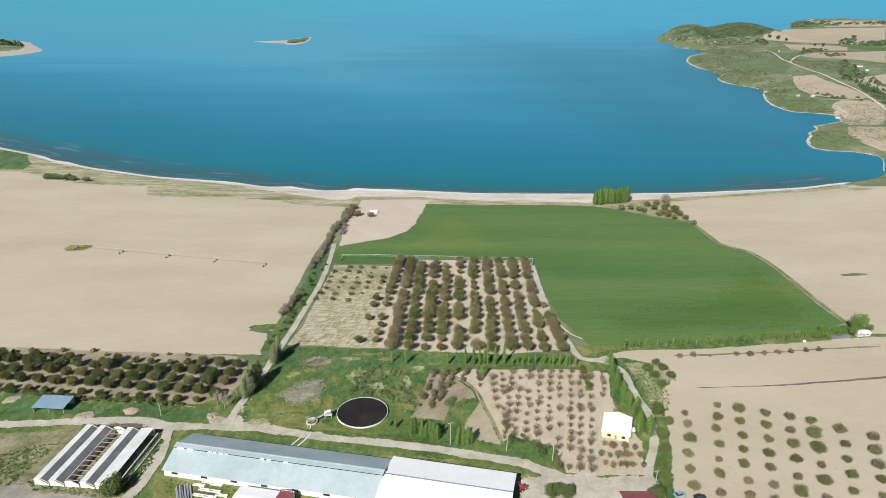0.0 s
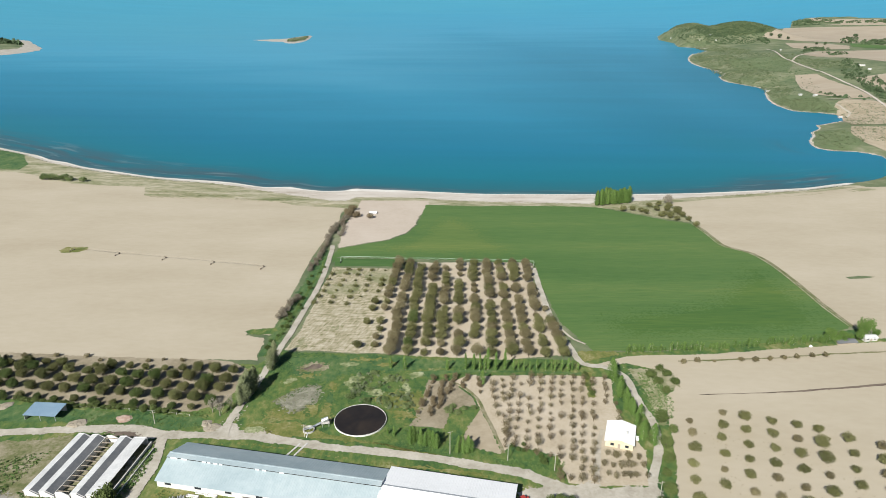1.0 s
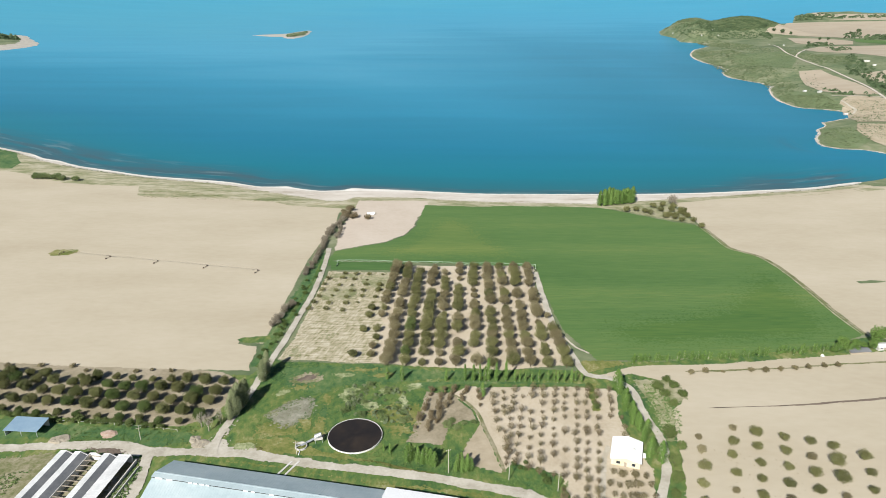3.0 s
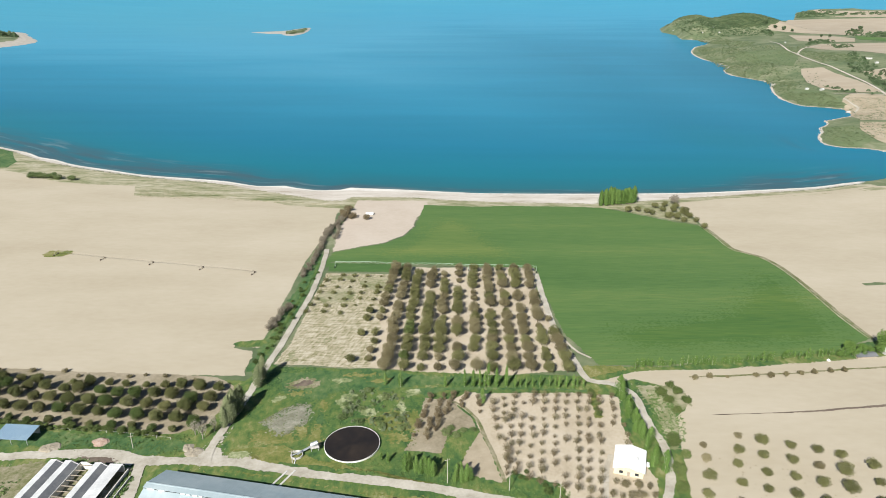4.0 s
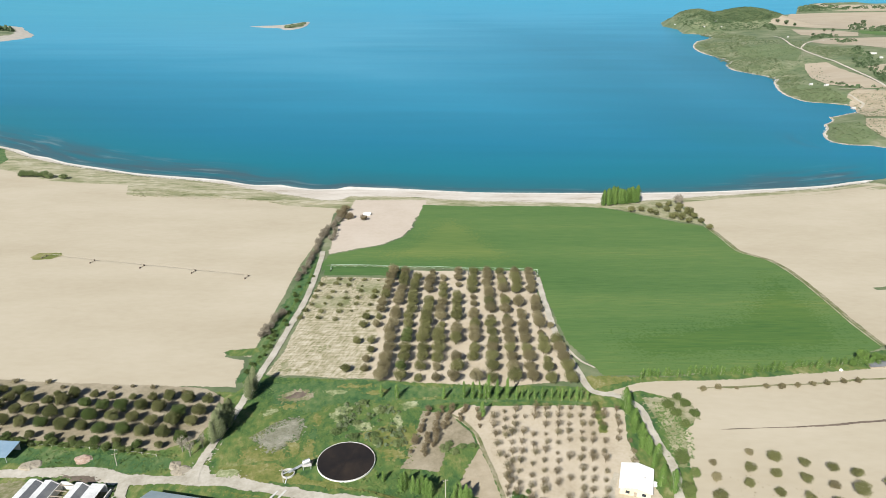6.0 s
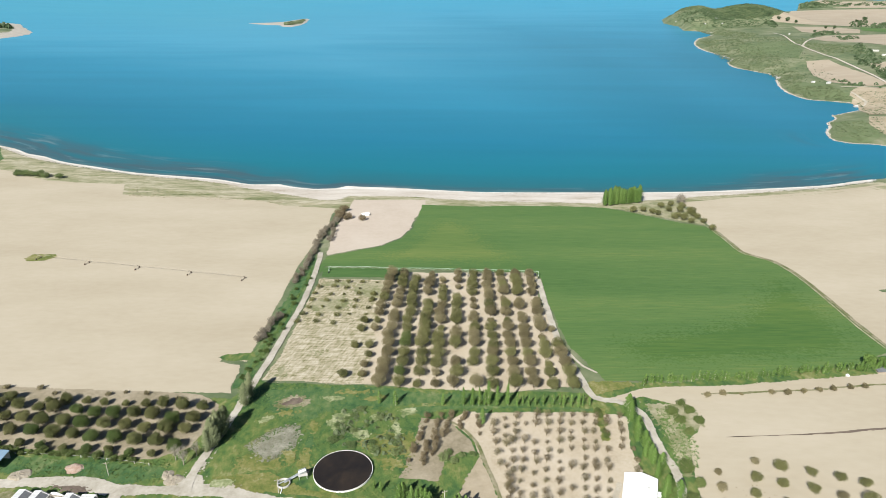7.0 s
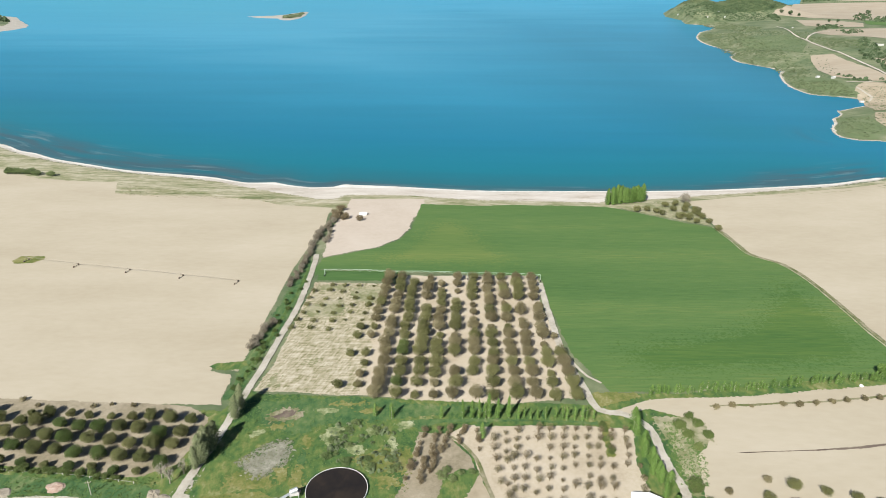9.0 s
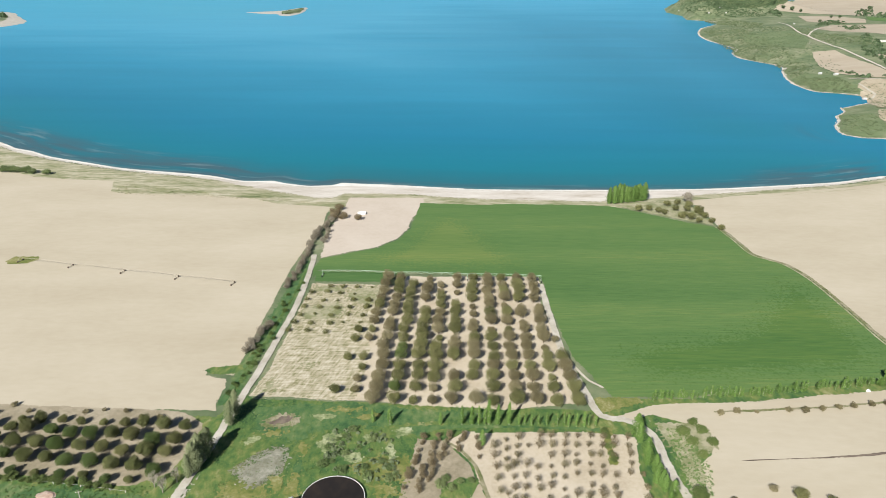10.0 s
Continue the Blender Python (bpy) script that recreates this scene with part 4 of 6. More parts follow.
islet("islet", [(-729, 2647), (-630, 2720), (-593, 2867), (-561, 2948), (-530, 2795), (-516, 2593), (-533, 2472), (-570, 2499), (-594, 2558), (-664, 2586)], 2.0, "low pale sandy islet far out in the lake", M_ROCK)
islet("islet_scrub", [(-592, 2600), (-571, 2760), (-552, 2835), (-529, 2658), (-545, 2530), (-570, 2535)], 6, "low green crown of the islet", M_SCRUB)
islet("islet", [(-1886, 2730), (-1713, 2720), (-1553, 2590), (-1440, 2430), (-1283, 2209), (-1245, 2099), (-1245, 2020), (-1269, 1950), (-1310, 1860)], 2.5, "low sandy point of land far out in the lake", M_ROCK)
islet("islet_scrub", [(-1886, 2720), (-1713, 2690), (-1560, 2550), (-1450, 2400), (-1330, 2190), (-1350, 2080), (-1400, 2010)], 6, "green crown of the far point of land", M_SCRUB)

# ---- plants ----
def crown_mesh(name, rng, height_, radius, base, count, leaf, material, lumps=5, tall=False):
    """Many small leaf clumps in an uneven, gappy outline."""
    lump = [(0, 0, base + .5 * (height_ - base), radius * .70, (height_ - base) * .46)] * 3
    for i in range(lumps):
        a, r = 6.283 * (i + rng.random()) / lumps, radius * rng.uniform(.38, .52)
        zc = base + rng.uniform(.3, .68) * (height_ - base)
        lump.append((r * math.cos(a), r * math.sin(a), zc, radius * rng.uniform(.38, .5), (height_ - base) * rng.uniform(.24, .36)))
    verts, faces = [], []
    for _ in range(count):
        cx, cy, cz, rr, rz = rng.choice(lump)
        d = Vector((rng.gauss(0, 1), rng.gauss(0, 1), rng.gauss(0, 1))).normalized()
        q = Vector((cx, cy, cz)) + Vector((d.x * rr, d.y * rr, d.z * rz)) * rng.uniform(0.6, 1.04)
        nrm = (d + Vector((rng.gauss(0, .6), rng.gauss(0, .6), rng.gauss(0, .6) + .3))).normalized()
        u = nrm.orthogonal().normalized()
        v = nrm.cross(u)
        ang = rng.uniform(0, 6.283)
        u, v = u * math.cos(ang) + v * math.sin(ang), v * math.cos(ang) - u * math.sin(ang)
        s, s2 = leaf * rng.uniform(.6, 1.3), leaf * rng.uniform(.5, 1.1)
        k = len(verts)
        bend = nrm * s * 0.25
        verts += [q - u * s - bend, q - v * s2 + bend, q + u * s - bend, q + v * s2 + bend]
        faces += [(k, k + 1, k + 2, k + 3)]
    me = bpy.data.meshes.new(name)
    me.from_pydata([tuple(p) for p in verts], [], faces)
    me.materials.append(material)
    return me


def limb(verts, faces, a, b, ra, rb, n=5):
    a, b = Vector(a), Vector(b)
    w = (b - a).normalized()
    u = w.orthogonal().normalized()
    v = w.cross(u)
    k = len(verts)
    for p, r in ((a, ra), (b, rb)):
        for i in range(n):
            t = 6.283 * i / n
            verts.append(p + (u * math.cos(t) + v * math.sin(t)) * r)
    for i in range(n):
        j = (i + 1) % n
        faces.append((k + i, k + j, k + n + j, k + n + i))
    faces.append(tuple(k + n + i for i in range(n)))


def trunk_mesh(name, rng, height_, radius, base, thick, limbs, material):
    verts, faces = [], []
    fork = max(base * 0.9, 0.25 * height_)
    lean = Vector((rng.uniform(-.15, .15), rng.uniform(-.15, .15), 0))
    limb(verts, faces, (0, 0, -0.3), lean + Vector((0, 0, fork)), thick, thick * .75, 7)
    for i in range(limbs):
        a = 6.283 * (i + rng.random() * .7) / limbs
        r = radius * rng.uniform(.45, .8)
        mid = lean + Vector((math.cos(a) * r * .55, math.sin(a) * r * .55, fork + (height_ - fork) * rng.uniform(.25, .45)))
        tip = Vector((math.cos(a) * r, math.sin(a) * r, fork + (height_ - fork) * rng.uniform(.55, .85)))
        limb(verts, faces, lean + Vector((0, 0, fork * .92)), mid, thick * .5, thick * .32)
        limb(verts, faces, mid, tip, thick * .32, thick * .1)
    me = bpy.data.meshes.new(name)
    me.from_pydata([tuple(p) for p in verts], [], faces)
    me.materials.append(material)
    return me


def tree(name, seed, height_, radius, base, count, leaf, material, label, category="tree", group="", thick=None, lumps=5, limbs=5, bark=None):
    rng = random.Random(seed)
    root = new(name)
    t = new("trunk", trunk_mesh("trunk", rng, height_, radius, base, thick or height_ * .03, limbs, bark or M_BARK))
    c = new("crown", crown_mesh("crown", rng, height_, radius, base, count, leaf, material, lumps))
    t.parent = c.parent = root
    return tagged(root, label, category, group)


def plant(kinds, spots, seed=1, size=(0.85, 1.15)):
    """Trees of these kinds at the given spots; each kind is built once and then copied."""
    rng = random.Random(seed)
    z = height([s[0] for s in spots], [s[1] for s in spots])
    made = {}
    for s, h in zip(spots, z):
        k = rng.randrange(len(kinds))
        f = rng.uniform(*size) * (s[2] if len(s) > 2 else 1)
        m = pose(s[0], s[1], h, 0, 0, rng.uniform(0, 360)) @ Matrix.Diagonal((f, f, f * rng.uniform(.9, 1.1), 1))
        if k not in made:
            made[k] = kinds[k]()
            made[k].matrix_basis = m
        else:
            src = made[k]
            keep = src.matrix_basis.copy()
            src.matrix_basis = Matrix.Identity(4)
            copy_thing(src, m)
            src.matrix_basis = keep


def sown(rows, codes, kinds, seed, jitter=0.35, small=0.66, size=(0.88, 1.12)):
    """Trees set out on a grid: one string of letters for each row, a letter for each tree, '.' for a gap, small letters for small trees."""
    r = random.Random(seed)
    for letter, made in kinds.items():
        found = []
        for (a, b), text in zip(rows, codes):
            for i, c in enumerate(text):
                if c.upper() == letter:
                    q = Vector(a).lerp(Vector(b), i / (len(text) - 1))
                    found.append((q.x + r.gauss(0, jitter), q.y + r.gauss(0, jitter), small if c.islower() else 1.0))
        if found:
            plant(made, found, seed + ord(letter), size)


def poplar(name, seed, height_, radius, count, label, group, material=None):
    """An upright tree with a narrow crown of many clumps on a straight pale trunk."""
    r = random.Random(seed)
    root = new(name)
    tv, tf = [], []
    limb(tv, tf, (0, 0, -.3), (0, 0, height_ * .45), height_ * .016, height_ * .011, 7)
    limb(tv, tf, (0, 0, height_ * .45), (0, 0, height_ * .93), height_ * .011, .02, 6)
    for i in range(7):
        a, z = i * 2.4 + r.random(), height_ * (.15 + .09 * i)
        limb(tv, tf, (0, 0, z), (math.cos(a) * radius * .5, math.sin(a) * radius * .5, z + height_ * .17), height_ * .006, .015, 4)
    me = bpy.data.meshes.new("trunk")
    me.from_pydata([tuple(p) for p in tv], [], tf)
    me.materials.append(M_PALEBARK)
    t = new("trunk", me)
    verts, faces = [], []
    plumes = [(r.uniform(0, 6.283), r.uniform(.1, .75)) for _ in range(7)]
    for i in range(int(count * 1.7)):
        u = r.random()
        wide = math.sin(math.pi * min(1, .12 + .88 * u) ** .8) ** .7
        pa, pr = r.choice(plumes)
        a, d = pa + r.gauss(0, .6), radius * wide * min(1.15, abs(pr + r.gauss(0, .22)))
        q = Vector((math.cos(a) * d, math.sin(a) * d, height_ * (.07 + .93 * u)))
        out = Vector((math.cos(a), math.sin(a), .5 + r.gauss(0, .4))) + Vector((r.gauss(0, .5), r.gauss(0, .5), 0))
        nrm = out.normalized()
        s1 = nrm.orthogonal().normalized()
        s2 = nrm.cross(s1)
        f, g = .077 * height_ ** .5 * r.uniform(.6, 1.2), .077 * height_ ** .5 * r.uniform(.6, 1.3)
        k = len(verts)
        verts += [q - s1 * f, q - s2 * g + nrm * f * .3, q + s1 * f, q + s2 * g + nrm * f * .3]
        faces.append((k, k + 1, k + 2, k + 3))
    me = bpy.data.meshes.new("crown")
    me.from_pydata([tuple(p) for p in verts], [], faces)
    me.materials.append(material or M_POPLAR)
    c = new("crown", me)
    t.parent = c.parent = root
    return tagged(root, label, "poplar", group)


def kinds_of(name, seeds, label, category="tree", group="", **kw):
    return [lambda s=s: tree(name, s, label=label, category=category, group=group, **kw) for s in seeds]


def line_spots(pts, step, jitter, rng):
    out = []
    for a, b in zip(pts, pts[1:]):
        a, b = Vector(a), Vector(b)
        n = max(1, round((b - a).length / step))
        out += [(a.lerp(b, (i + .5) / n).x + rng.gauss(0, jitter), a.lerp(b, (i + .5) / n).y + rng.gauss(0, jitter)) for i in range(n)]
    return out


def column(a, b, n, jitter, rng, skip=0.0, vary=0.15):
    return [(Vector(a).lerp(Vector(b), i / max(1, n - 1)).x + rng.gauss(0, jitter), Vector(a).lerp(Vector(b), i / max(1, n - 1)).y + rng.gauss(0, jitter), rng.uniform(1 - vary, 1 + vary))
            for i in range(n) if rng.random() >= skip]


rng = random.Random(5)
# walnut orchard: twelve rows running towards the lake, the trees 8.3 m apart
WALNUT_ROWS = [((x, 397.0), (x - lean, 281.0)) for x, lean in zip((-27.6, -19.6, -12.6, -3.6, 3.8, 11.6, 20.4, 29.0, 37.0, 45.0, 54.0, 55.0), (5.6, 4.6, 3.6, 4.4, 4.2, 3.4, 3.6, 4.4, 3.4, 3.4, 4.0, -3.6))]
WALNUT_CODES = ["BBBBOBBob.odbb.", "BOOBBBbBBBBBBBB", ".OOOOOOOOGGOOGO", "bBBB.OOOOOODOOo", ".bbOOBBBoOODObb", "BBb.OOODbBO.BOB", "OOOObbbBOBBOO.B", "BBBBBOBbODOBOOO",
                "OBOBbOBoBBBOBBO", "BOOObBbBBBBDBBB", "BBBBbBBBBbOOoOO", "........b.OBBOO"]
big = dict(group="walnut orchard rows", height_=6.6, count=2100, leaf=.18, lumps=9)
sown(WALNUT_ROWS, WALNUT_CODES, {
    "B": kinds_of("walnut_tree", range(4), "walnut tree with sparse brownish spring leaves on bare soil", radius=3.55, base=1.0, material=M_WALNUT, **big),
    "O": kinds_of("walnut_tree", range(60, 64), "walnut tree in fresh olive-green leaf on bare soil", radius=3.55, base=.9, material=M_OLIVELEAF, **big),
    "G": kinds_of("walnut_tree", range(64, 66), "walnut tree in fresh green leaf on bare soil", radius=3.3, base=.9, material=M_MIDLEAF, **big),
    "D": kinds_of("walnut_tree", range(66, 68), "dense dark olive walnut tree on bare soil", radius=3.7, base=.7, material=M_OLIVELEAF, **big)}, 2, size=(.92, 1.14))
plant(kinds_of("walnut_tree", (70, 71), "dark round walnut tree standing apart on bare soil", group="walnut orchard rows", height_=4.6, radius=2.9, base=.5, count=1500, leaf=.19, material=M_OLIVELEAF, lumps=7),
      [(-37, 339), (-38, 331), (-39, 314), (-41, 289, 1.1), (-33, 289, .8), (-36, 372, .75), (-35.5, 365, .7)], 3, (.8, 1.0))
# low young trees in the mown part, on the same grid
sown([((-67.3, 389.6), (-71.2, 340.2)), ((-59.0, 389.4), (-62.4, 340.0)), ((-51.2, 389.2), (-53.8, 339.0)), ((-43.2, 389.0), (-46.6, 339.8)), ((-35.0, 388.8), (-37.0, 347.8))], [".YYYYYY", "YYYYyYY", "YYyYYYY", "YyYYYy.", "y.YYYy"], {
    "Y": kinds_of("young_walnut", range(5, 9), "low spreading young walnut tree in mown dry grass", group="young walnut rows", height_=2.3, radius=2.1, base=.3, count=330, leaf=.17, material=M_OLIVELEAF)}, 4, .6)
# dense orchard beside the farm, on a staggered grid
ORCHARD_ROWS = [((-224.4, 274.0), (-94.3, 264.4)), ((-218.3, 270.0), (-94.9, 255.8)), ((-211.5, 261.9), (-95.2, 248.6)), ((-211.1, 254.6), (-95.9, 240.9)), ((-204.6, 246.7), (-103.4, 234.7))]
ORCHARD_CODES = ["OBOoObO.oOboobOOO", "OGGOGBOOBGDGOBDB", "OGGBOBBOOGOBBOB", "GOOGOBBGOODGOOG", "gogoggogogogo"]
close = dict(group="dense orchard rows", height_=5.2, count=2300, leaf=.19, lumps=8)
sown(ORCHARD_ROWS, ORCHARD_CODES, {
    "O": kinds_of("orchard_tree", range(20, 23), "round dark olive orchard tree on bare soil", radius=3.25, base=.5, material=M_ORCHLEAF, **close),
    "G": kinds_of("orchard_tree", range(23, 26), "round fresh green orchard tree on bare soil", radius=3.25, base=.5, material=M_GREENTREE, **close),
    "D": kinds_of("orchard_tree", range(26, 28), "dense deep green orchard tree on bare soil", radius=3.8, base=.5, material=M_GREENTREE, **close),
    "B": kinds_of("orchard_tree", range(28, 30), "brownish-olive orchard tree in bud on bare soil", radius=3.4, base=.6, material=M_OLIVELEAF, **close)}, 5, .4)
plant(kinds_of("orchard_tree", (38, 39), "small low orchard tree at the field edge", group="dense orchard rows", height_=2.2, radius=1.8, base=.3, count=260, leaf=.2, material=M_WALNUT),
      column((-205.5, 279.1), (-107.2, 271.0), 14, 1.2, rng, .15), 6, (.6, 1.1))
plant(kinds_of("hedge_shrub", range(30, 34), "leafy green hedge shrub", "shrub", "hedge by the orchard", height_=2.8, radius=2.0, base=.2, count=420, leaf=.22, material=M_MIDLEAF, limbs=4),
      line_spots([(-196.0, 243.4), (-171.6, 240.6), (-147.1, 236.9), (-126.0, 235.0), (-106.0, 232.6)], 2.8, .7, rng), 7, (.7, 1.15))
# young trees in the tilled field
TOPS = [(100.6, 227.7), (115.7, 234.0), (122.9, 230.3), (132.9, 227.1), (141.8, 224.8), (148.9, 221.7), (158.2, 215.7), (167.8, 211.7)]
ENDS = [(87.3, 182.8), (96.2, 180.0), (105.0, 177.5), (112.5, 175.1), (123.6, 179.3), (131.6, 176.3), (143.1, 181.1), (151.8, 178.4)]
for a, b, n in zip(TOPS, ENDS, (6, 7, 7, 7, 6, 6, 5, 5)):
    plant(kinds_of("fruit_tree", rng.sample(range(100, 200), 2), "rounded fruit tree with sparse olive leaves on bare soil", group="trees in the tilled field", height_=3.9, radius=2.8, base=.4, count=950, leaf=.17, material=M_OLIVELEAF, lumps=7)
          + kinds_of("fruit_tree", rng.sample(range(200, 300), 1), "rounded fruit tree with thin brownish leaves on bare soil", group="trees in the tilled field", height_=3.6, radius=2.4, base=.4, count=700, leaf=.165, material=M_WALNUT, lumps=7),
          column(a, b, n, .35, rng, 0, .18), rng.randrange(999), (.85, 1.1))
# nearly bare trees of the young orchard
tops = [(22.1, 254.4), (27.5, 258.4), (32.0, 259.4), (36.2, 259.9), (40.4, 260.0), (45.0, 260.0), (49.7, 260.1), (54.3, 260.1), (59.3, 260.1), (63.6, 259.7), (68.2, 259.7), (73.2, 258.8)]
ends = [(23.3, 231.2), (24.8, 213.7), (24.6, 211.1), (28.1, 211.2), (32.0, 209.0), (36.0, 206.6), (40.1, 204.9), (42.0, 193.1), (46.0, 192.5), (50.0, 191.9), (53.7, 191.3), (70.1, 240.1)]
for a, b, n in zip(tops, ends, (5, 9, 10, 10, 10, 11, 11, 14, 14, 14, 14, 5)):
    plant(kinds_of("sapling", rng.sample(range(300, 400), 2), "small nearly bare fruit tree on pinkish soil", group="young orchard", height_=3.7, radius=1.75, base=.7, count=190, leaf=.13, material=M_TWIG, limbs=12, thick=.12, lumps=8, bark=M_TWIG)
          + kinds_of("sapling", rng.sample(range(400, 500), 1), "small fruit tree coming into brownish leaf on pinkish soil", group="young orchard", height_=3.8, radius=1.8, base=.6, count=210, leaf=.14, material=M_WALNUT, limbs=12, thick=.12, lumps=8, bark=M_TWIG),
          column(a, b, n, .3, rng, .07, .22), rng.randrange(999), (.8, 1.2))
plant(kinds_of("sapling", (401, 402), "small nearly bare fruit tree by the house", group="young orchard", height_=3.2, radius=1.8, base=.5, count=180, leaf=.18, material=M_WALNUT, limbs=7),
      column(*[(62.3, 206.4), (73.4, 204.4)], 6, .6, rng) + column(*[(60.9, 200.7), (73.3, 199.7)], 6, .6, rng) + column(*[(59.7, 195.1), (72.6, 194.3)], 6, .6, rng) + column(*[(73.8, 240.1), (71.4, 227.4)], 3, .4, rng), 8)
spots = []
for a, b, n in zip([(-2.8, 259.5), (2.1, 260.2), (7.4, 260.9), (11.6, 261.6), (15.5, 262.3)], [(-9.8, 233.4), (-4.7, 231.3), (-0.7, 236.2), (8.5, 250.7), (17.4, 249.3)], (13, 13, 12, 8, 9)):
    spots += column(a, b, n, .6, rng, .1, .3)
plant(kinds_of("old_fruit_tree", range(410, 413), "twiggy old fruit tree with few leaves", group="old orchard corner", height_=2.9, radius=1.45, base=.4, count=230, leaf=.16, material=M_TWIG, limbs=8, bark=M_TWIG), spots, 9)
# shore grove and small plantation
plant([lambda s=s: poplar("poplar", s, 13.5, 3.0, 1100, "dense upright green poplar by the beach", "poplar grove by the beach") for s in range(3)],
      column((133.0, 539.5), (162.0, 548.5), 13, .7, rng, 0, .08) + column((134.0, 544.0), (161.0, 552.0), 12, .8, rng, 0, .08), 10, (.92, 1.08))
spots = [(150, 523), (158, 525), (164, 520), (167, 516), (175, 535), (178, 525), (177, 508), (184, 539), (186, 523), (181, 512), (183, 505), (186, 498), (192, 519), (194, 508), (195, 498), (191, 534), (193, 513), (196, 483), (195, 527), (195, 521)]
plant(kinds_of("fruit_tree", (420, 421, 422), "brownish fruit tree on dry ground by the beach", group="small plantation by the beach", height_=5.0, radius=3.4, base=.4, count=620, leaf=.26, material=M_OLIVELEAF), spots, 11)
plant(kinds_of("bush", (436,), "large leafless greyish round bush at the field corner", "bush", "bushes by the shore", height_=8.5, radius=5.4, base=.3, count=700, leaf=.34, material=M_PALETWIG, limbs=9), [(194, 545)], 34)
plant(kinds_of("bush", (430, 431), "large dark green round bush by the shore", "bush", "bushes by the shore", height_=6.5, radius=5.4, base=.3, count=700, leaf=.42, material=M_MEADOWLEAF), [(-375, 617, 1.1), (-370, 617, 1.1), (-360, 615), (-355, 614, .8), (-341, 612, 1.0), (-381, 618)], 12, (.85, 1.1))
plant(kinds_of("bush", (433, 434), "bare brown round bush on the sandy ground", "bush", "bushes by the sandy corner", height_=5.5, radius=4.0, base=.3, count=420, leaf=.36, material=M_TWIG, limbs=8), [(-56.6, 500.3), (-73.1, 511.0), (-68.9, 502.4), (-77.3, 514.7), (-73.5, 522.5), (-74.6, 502.3), (-66.9, 504.9)], 13, (.75, 1.1))
# thickets beside the track
plant(kinds_of("thicket_shrub", range(440, 444), "leafless brown thicket shrub", "shrub", "thicket along the track", height_=4.2, radius=2.6, base=.2, count=460, leaf=.21, material=M_THICKET, limbs=8),
      line_spots([(-87.0, 318.3), (-84.6, 332.2), (-81.9, 346.1)], 2.2, .9, rng) + line_spots([(-83.2, 386.1), (-81.3, 415.4), (-81.3, 441.8), (-80.9, 469.7), (-77.4, 482.8), (-74.8, 508.6)], 2.8, .9, rng) + line_spots([(-73.6, 452.7), (-72.9, 478.6)], 6, .6, rng), 14, (.75, 1.1))
plant(kinds_of("thicket_shrub", range(446, 449), "leafy green shrub in the weedy verge", "shrub", "green verge along the track", height_=2.2, radius=1.7, base=.1, count=220, leaf=.24, material=M_GREENTREE, limbs=4),
      line_spots([(-82.7, 288.8), (-81.6, 305.9), (-80.2, 330.4), (-77.9, 362.2), (-76.0, 396.8)], 7, 1.6, rng) + line_spots([(-84.4, 282.8), (-83.4, 299.3), (-81.6, 320.2)], 8, 1.2, rng), 15, (.6, 1.15))
# poplars
plant([lambda s=s: poplar("poplar", s, 10.0, 1.5, 380, "young upright poplar with pale trunk", "poplar row below the walnut orchard") for s in (10, 11, 12)],
      line_spots([(10.1, 268.4), (18.4, 268.4), (30.5, 268.2)], 2.7, .6, rng), 16, (.8, 1.1))
plant([lambda s=s: poplar("poplar", s, 6.5, 1.1, 200, "short young poplar in an open row", "poplar row below the walnut orchard") for s in (13, 14)],
      line_spots([(31.6, 268.2), (46.9, 268.0), (64.2, 267.1)], 2.4, .6, rng), 17, (.75, 1.1))
plant([lambda s=s: poplar("poplar", s, 8, 1.3, 330, "thin lone young poplar", "scattered poplars") for s in (15,)], [(3.1, 268.3), (-16.6, 268.1), (-23.3, 269.5)], 18, (.8, 1.05))
plant([lambda s=s: poplar("poplar", s, 7.2, 1.6, 460, "leafy upright poplar by the slurry tank", "poplars by the farm track") for s in (16, 17, 18)],
      [(-20.6, 219.5, .6), (-18.2, 218.2, .7)] + column(*[(-11.4, 213.7), (-1.2, 210.9)], 8, .7, rng) + column(*[(5.5, 208.5), (12.0, 207.8)], 7, .8, rng) + [(-4.6, 213.8), (8.2, 210.2)], 19, (.85, 1.1))
plant([lambda s=s: poplar("poplar", s, 10.5, 3.0, 800, "bushy bright green poplar beside the track", "poplars beside the orchard track") for s in (19, 20, 21)],
      [(*p, 1.2) for p in [(77.1, 261.4), (77.2, 258.2)]] + line_spots([(77.1, 252.5), (77.4, 244.9), (78.7, 239.2), (79.7, 233.0), (82.0, 228.6)], 3.0, .9, rng) + line_spots([(77.8, 224.9), (78.9, 214.3), (81.2, 211.8)], 3.2, .9, rng), 20, (.6, .9))
plant([lambda s=s: poplar("grey_poplar", s, 14, 3.3, 1300, "tall grey-green budding poplar by the track", "grey poplars by the track", M_GREYPOPLAR) for s in (22, 23, 24)],
      [(*p, k) for p, k in zip([(-78.0, 267.8), (-77.6, 274.1), (-81.0, 251.1), (-82.3, 245.7), (-83.0, 241.6), (-80.9, 247.6), (-84.0, 238.8)], (.85, .75, .95, 1.0, .9, .85, .7))], 21, (.9, 1.05))
plant(kinds_of("bare_tree", (450, 451), "leafless pale twiggy tree", group="trees by the orchard corner", height_=8, radius=2.3, base=1.5, count=230, leaf=.2, material=M_PALETWIG, limbs=9, bark=M_PALETWIG), [(-87.1, 236.1), (-90.0, 231.2), (-93.8, 233.8)], 22)
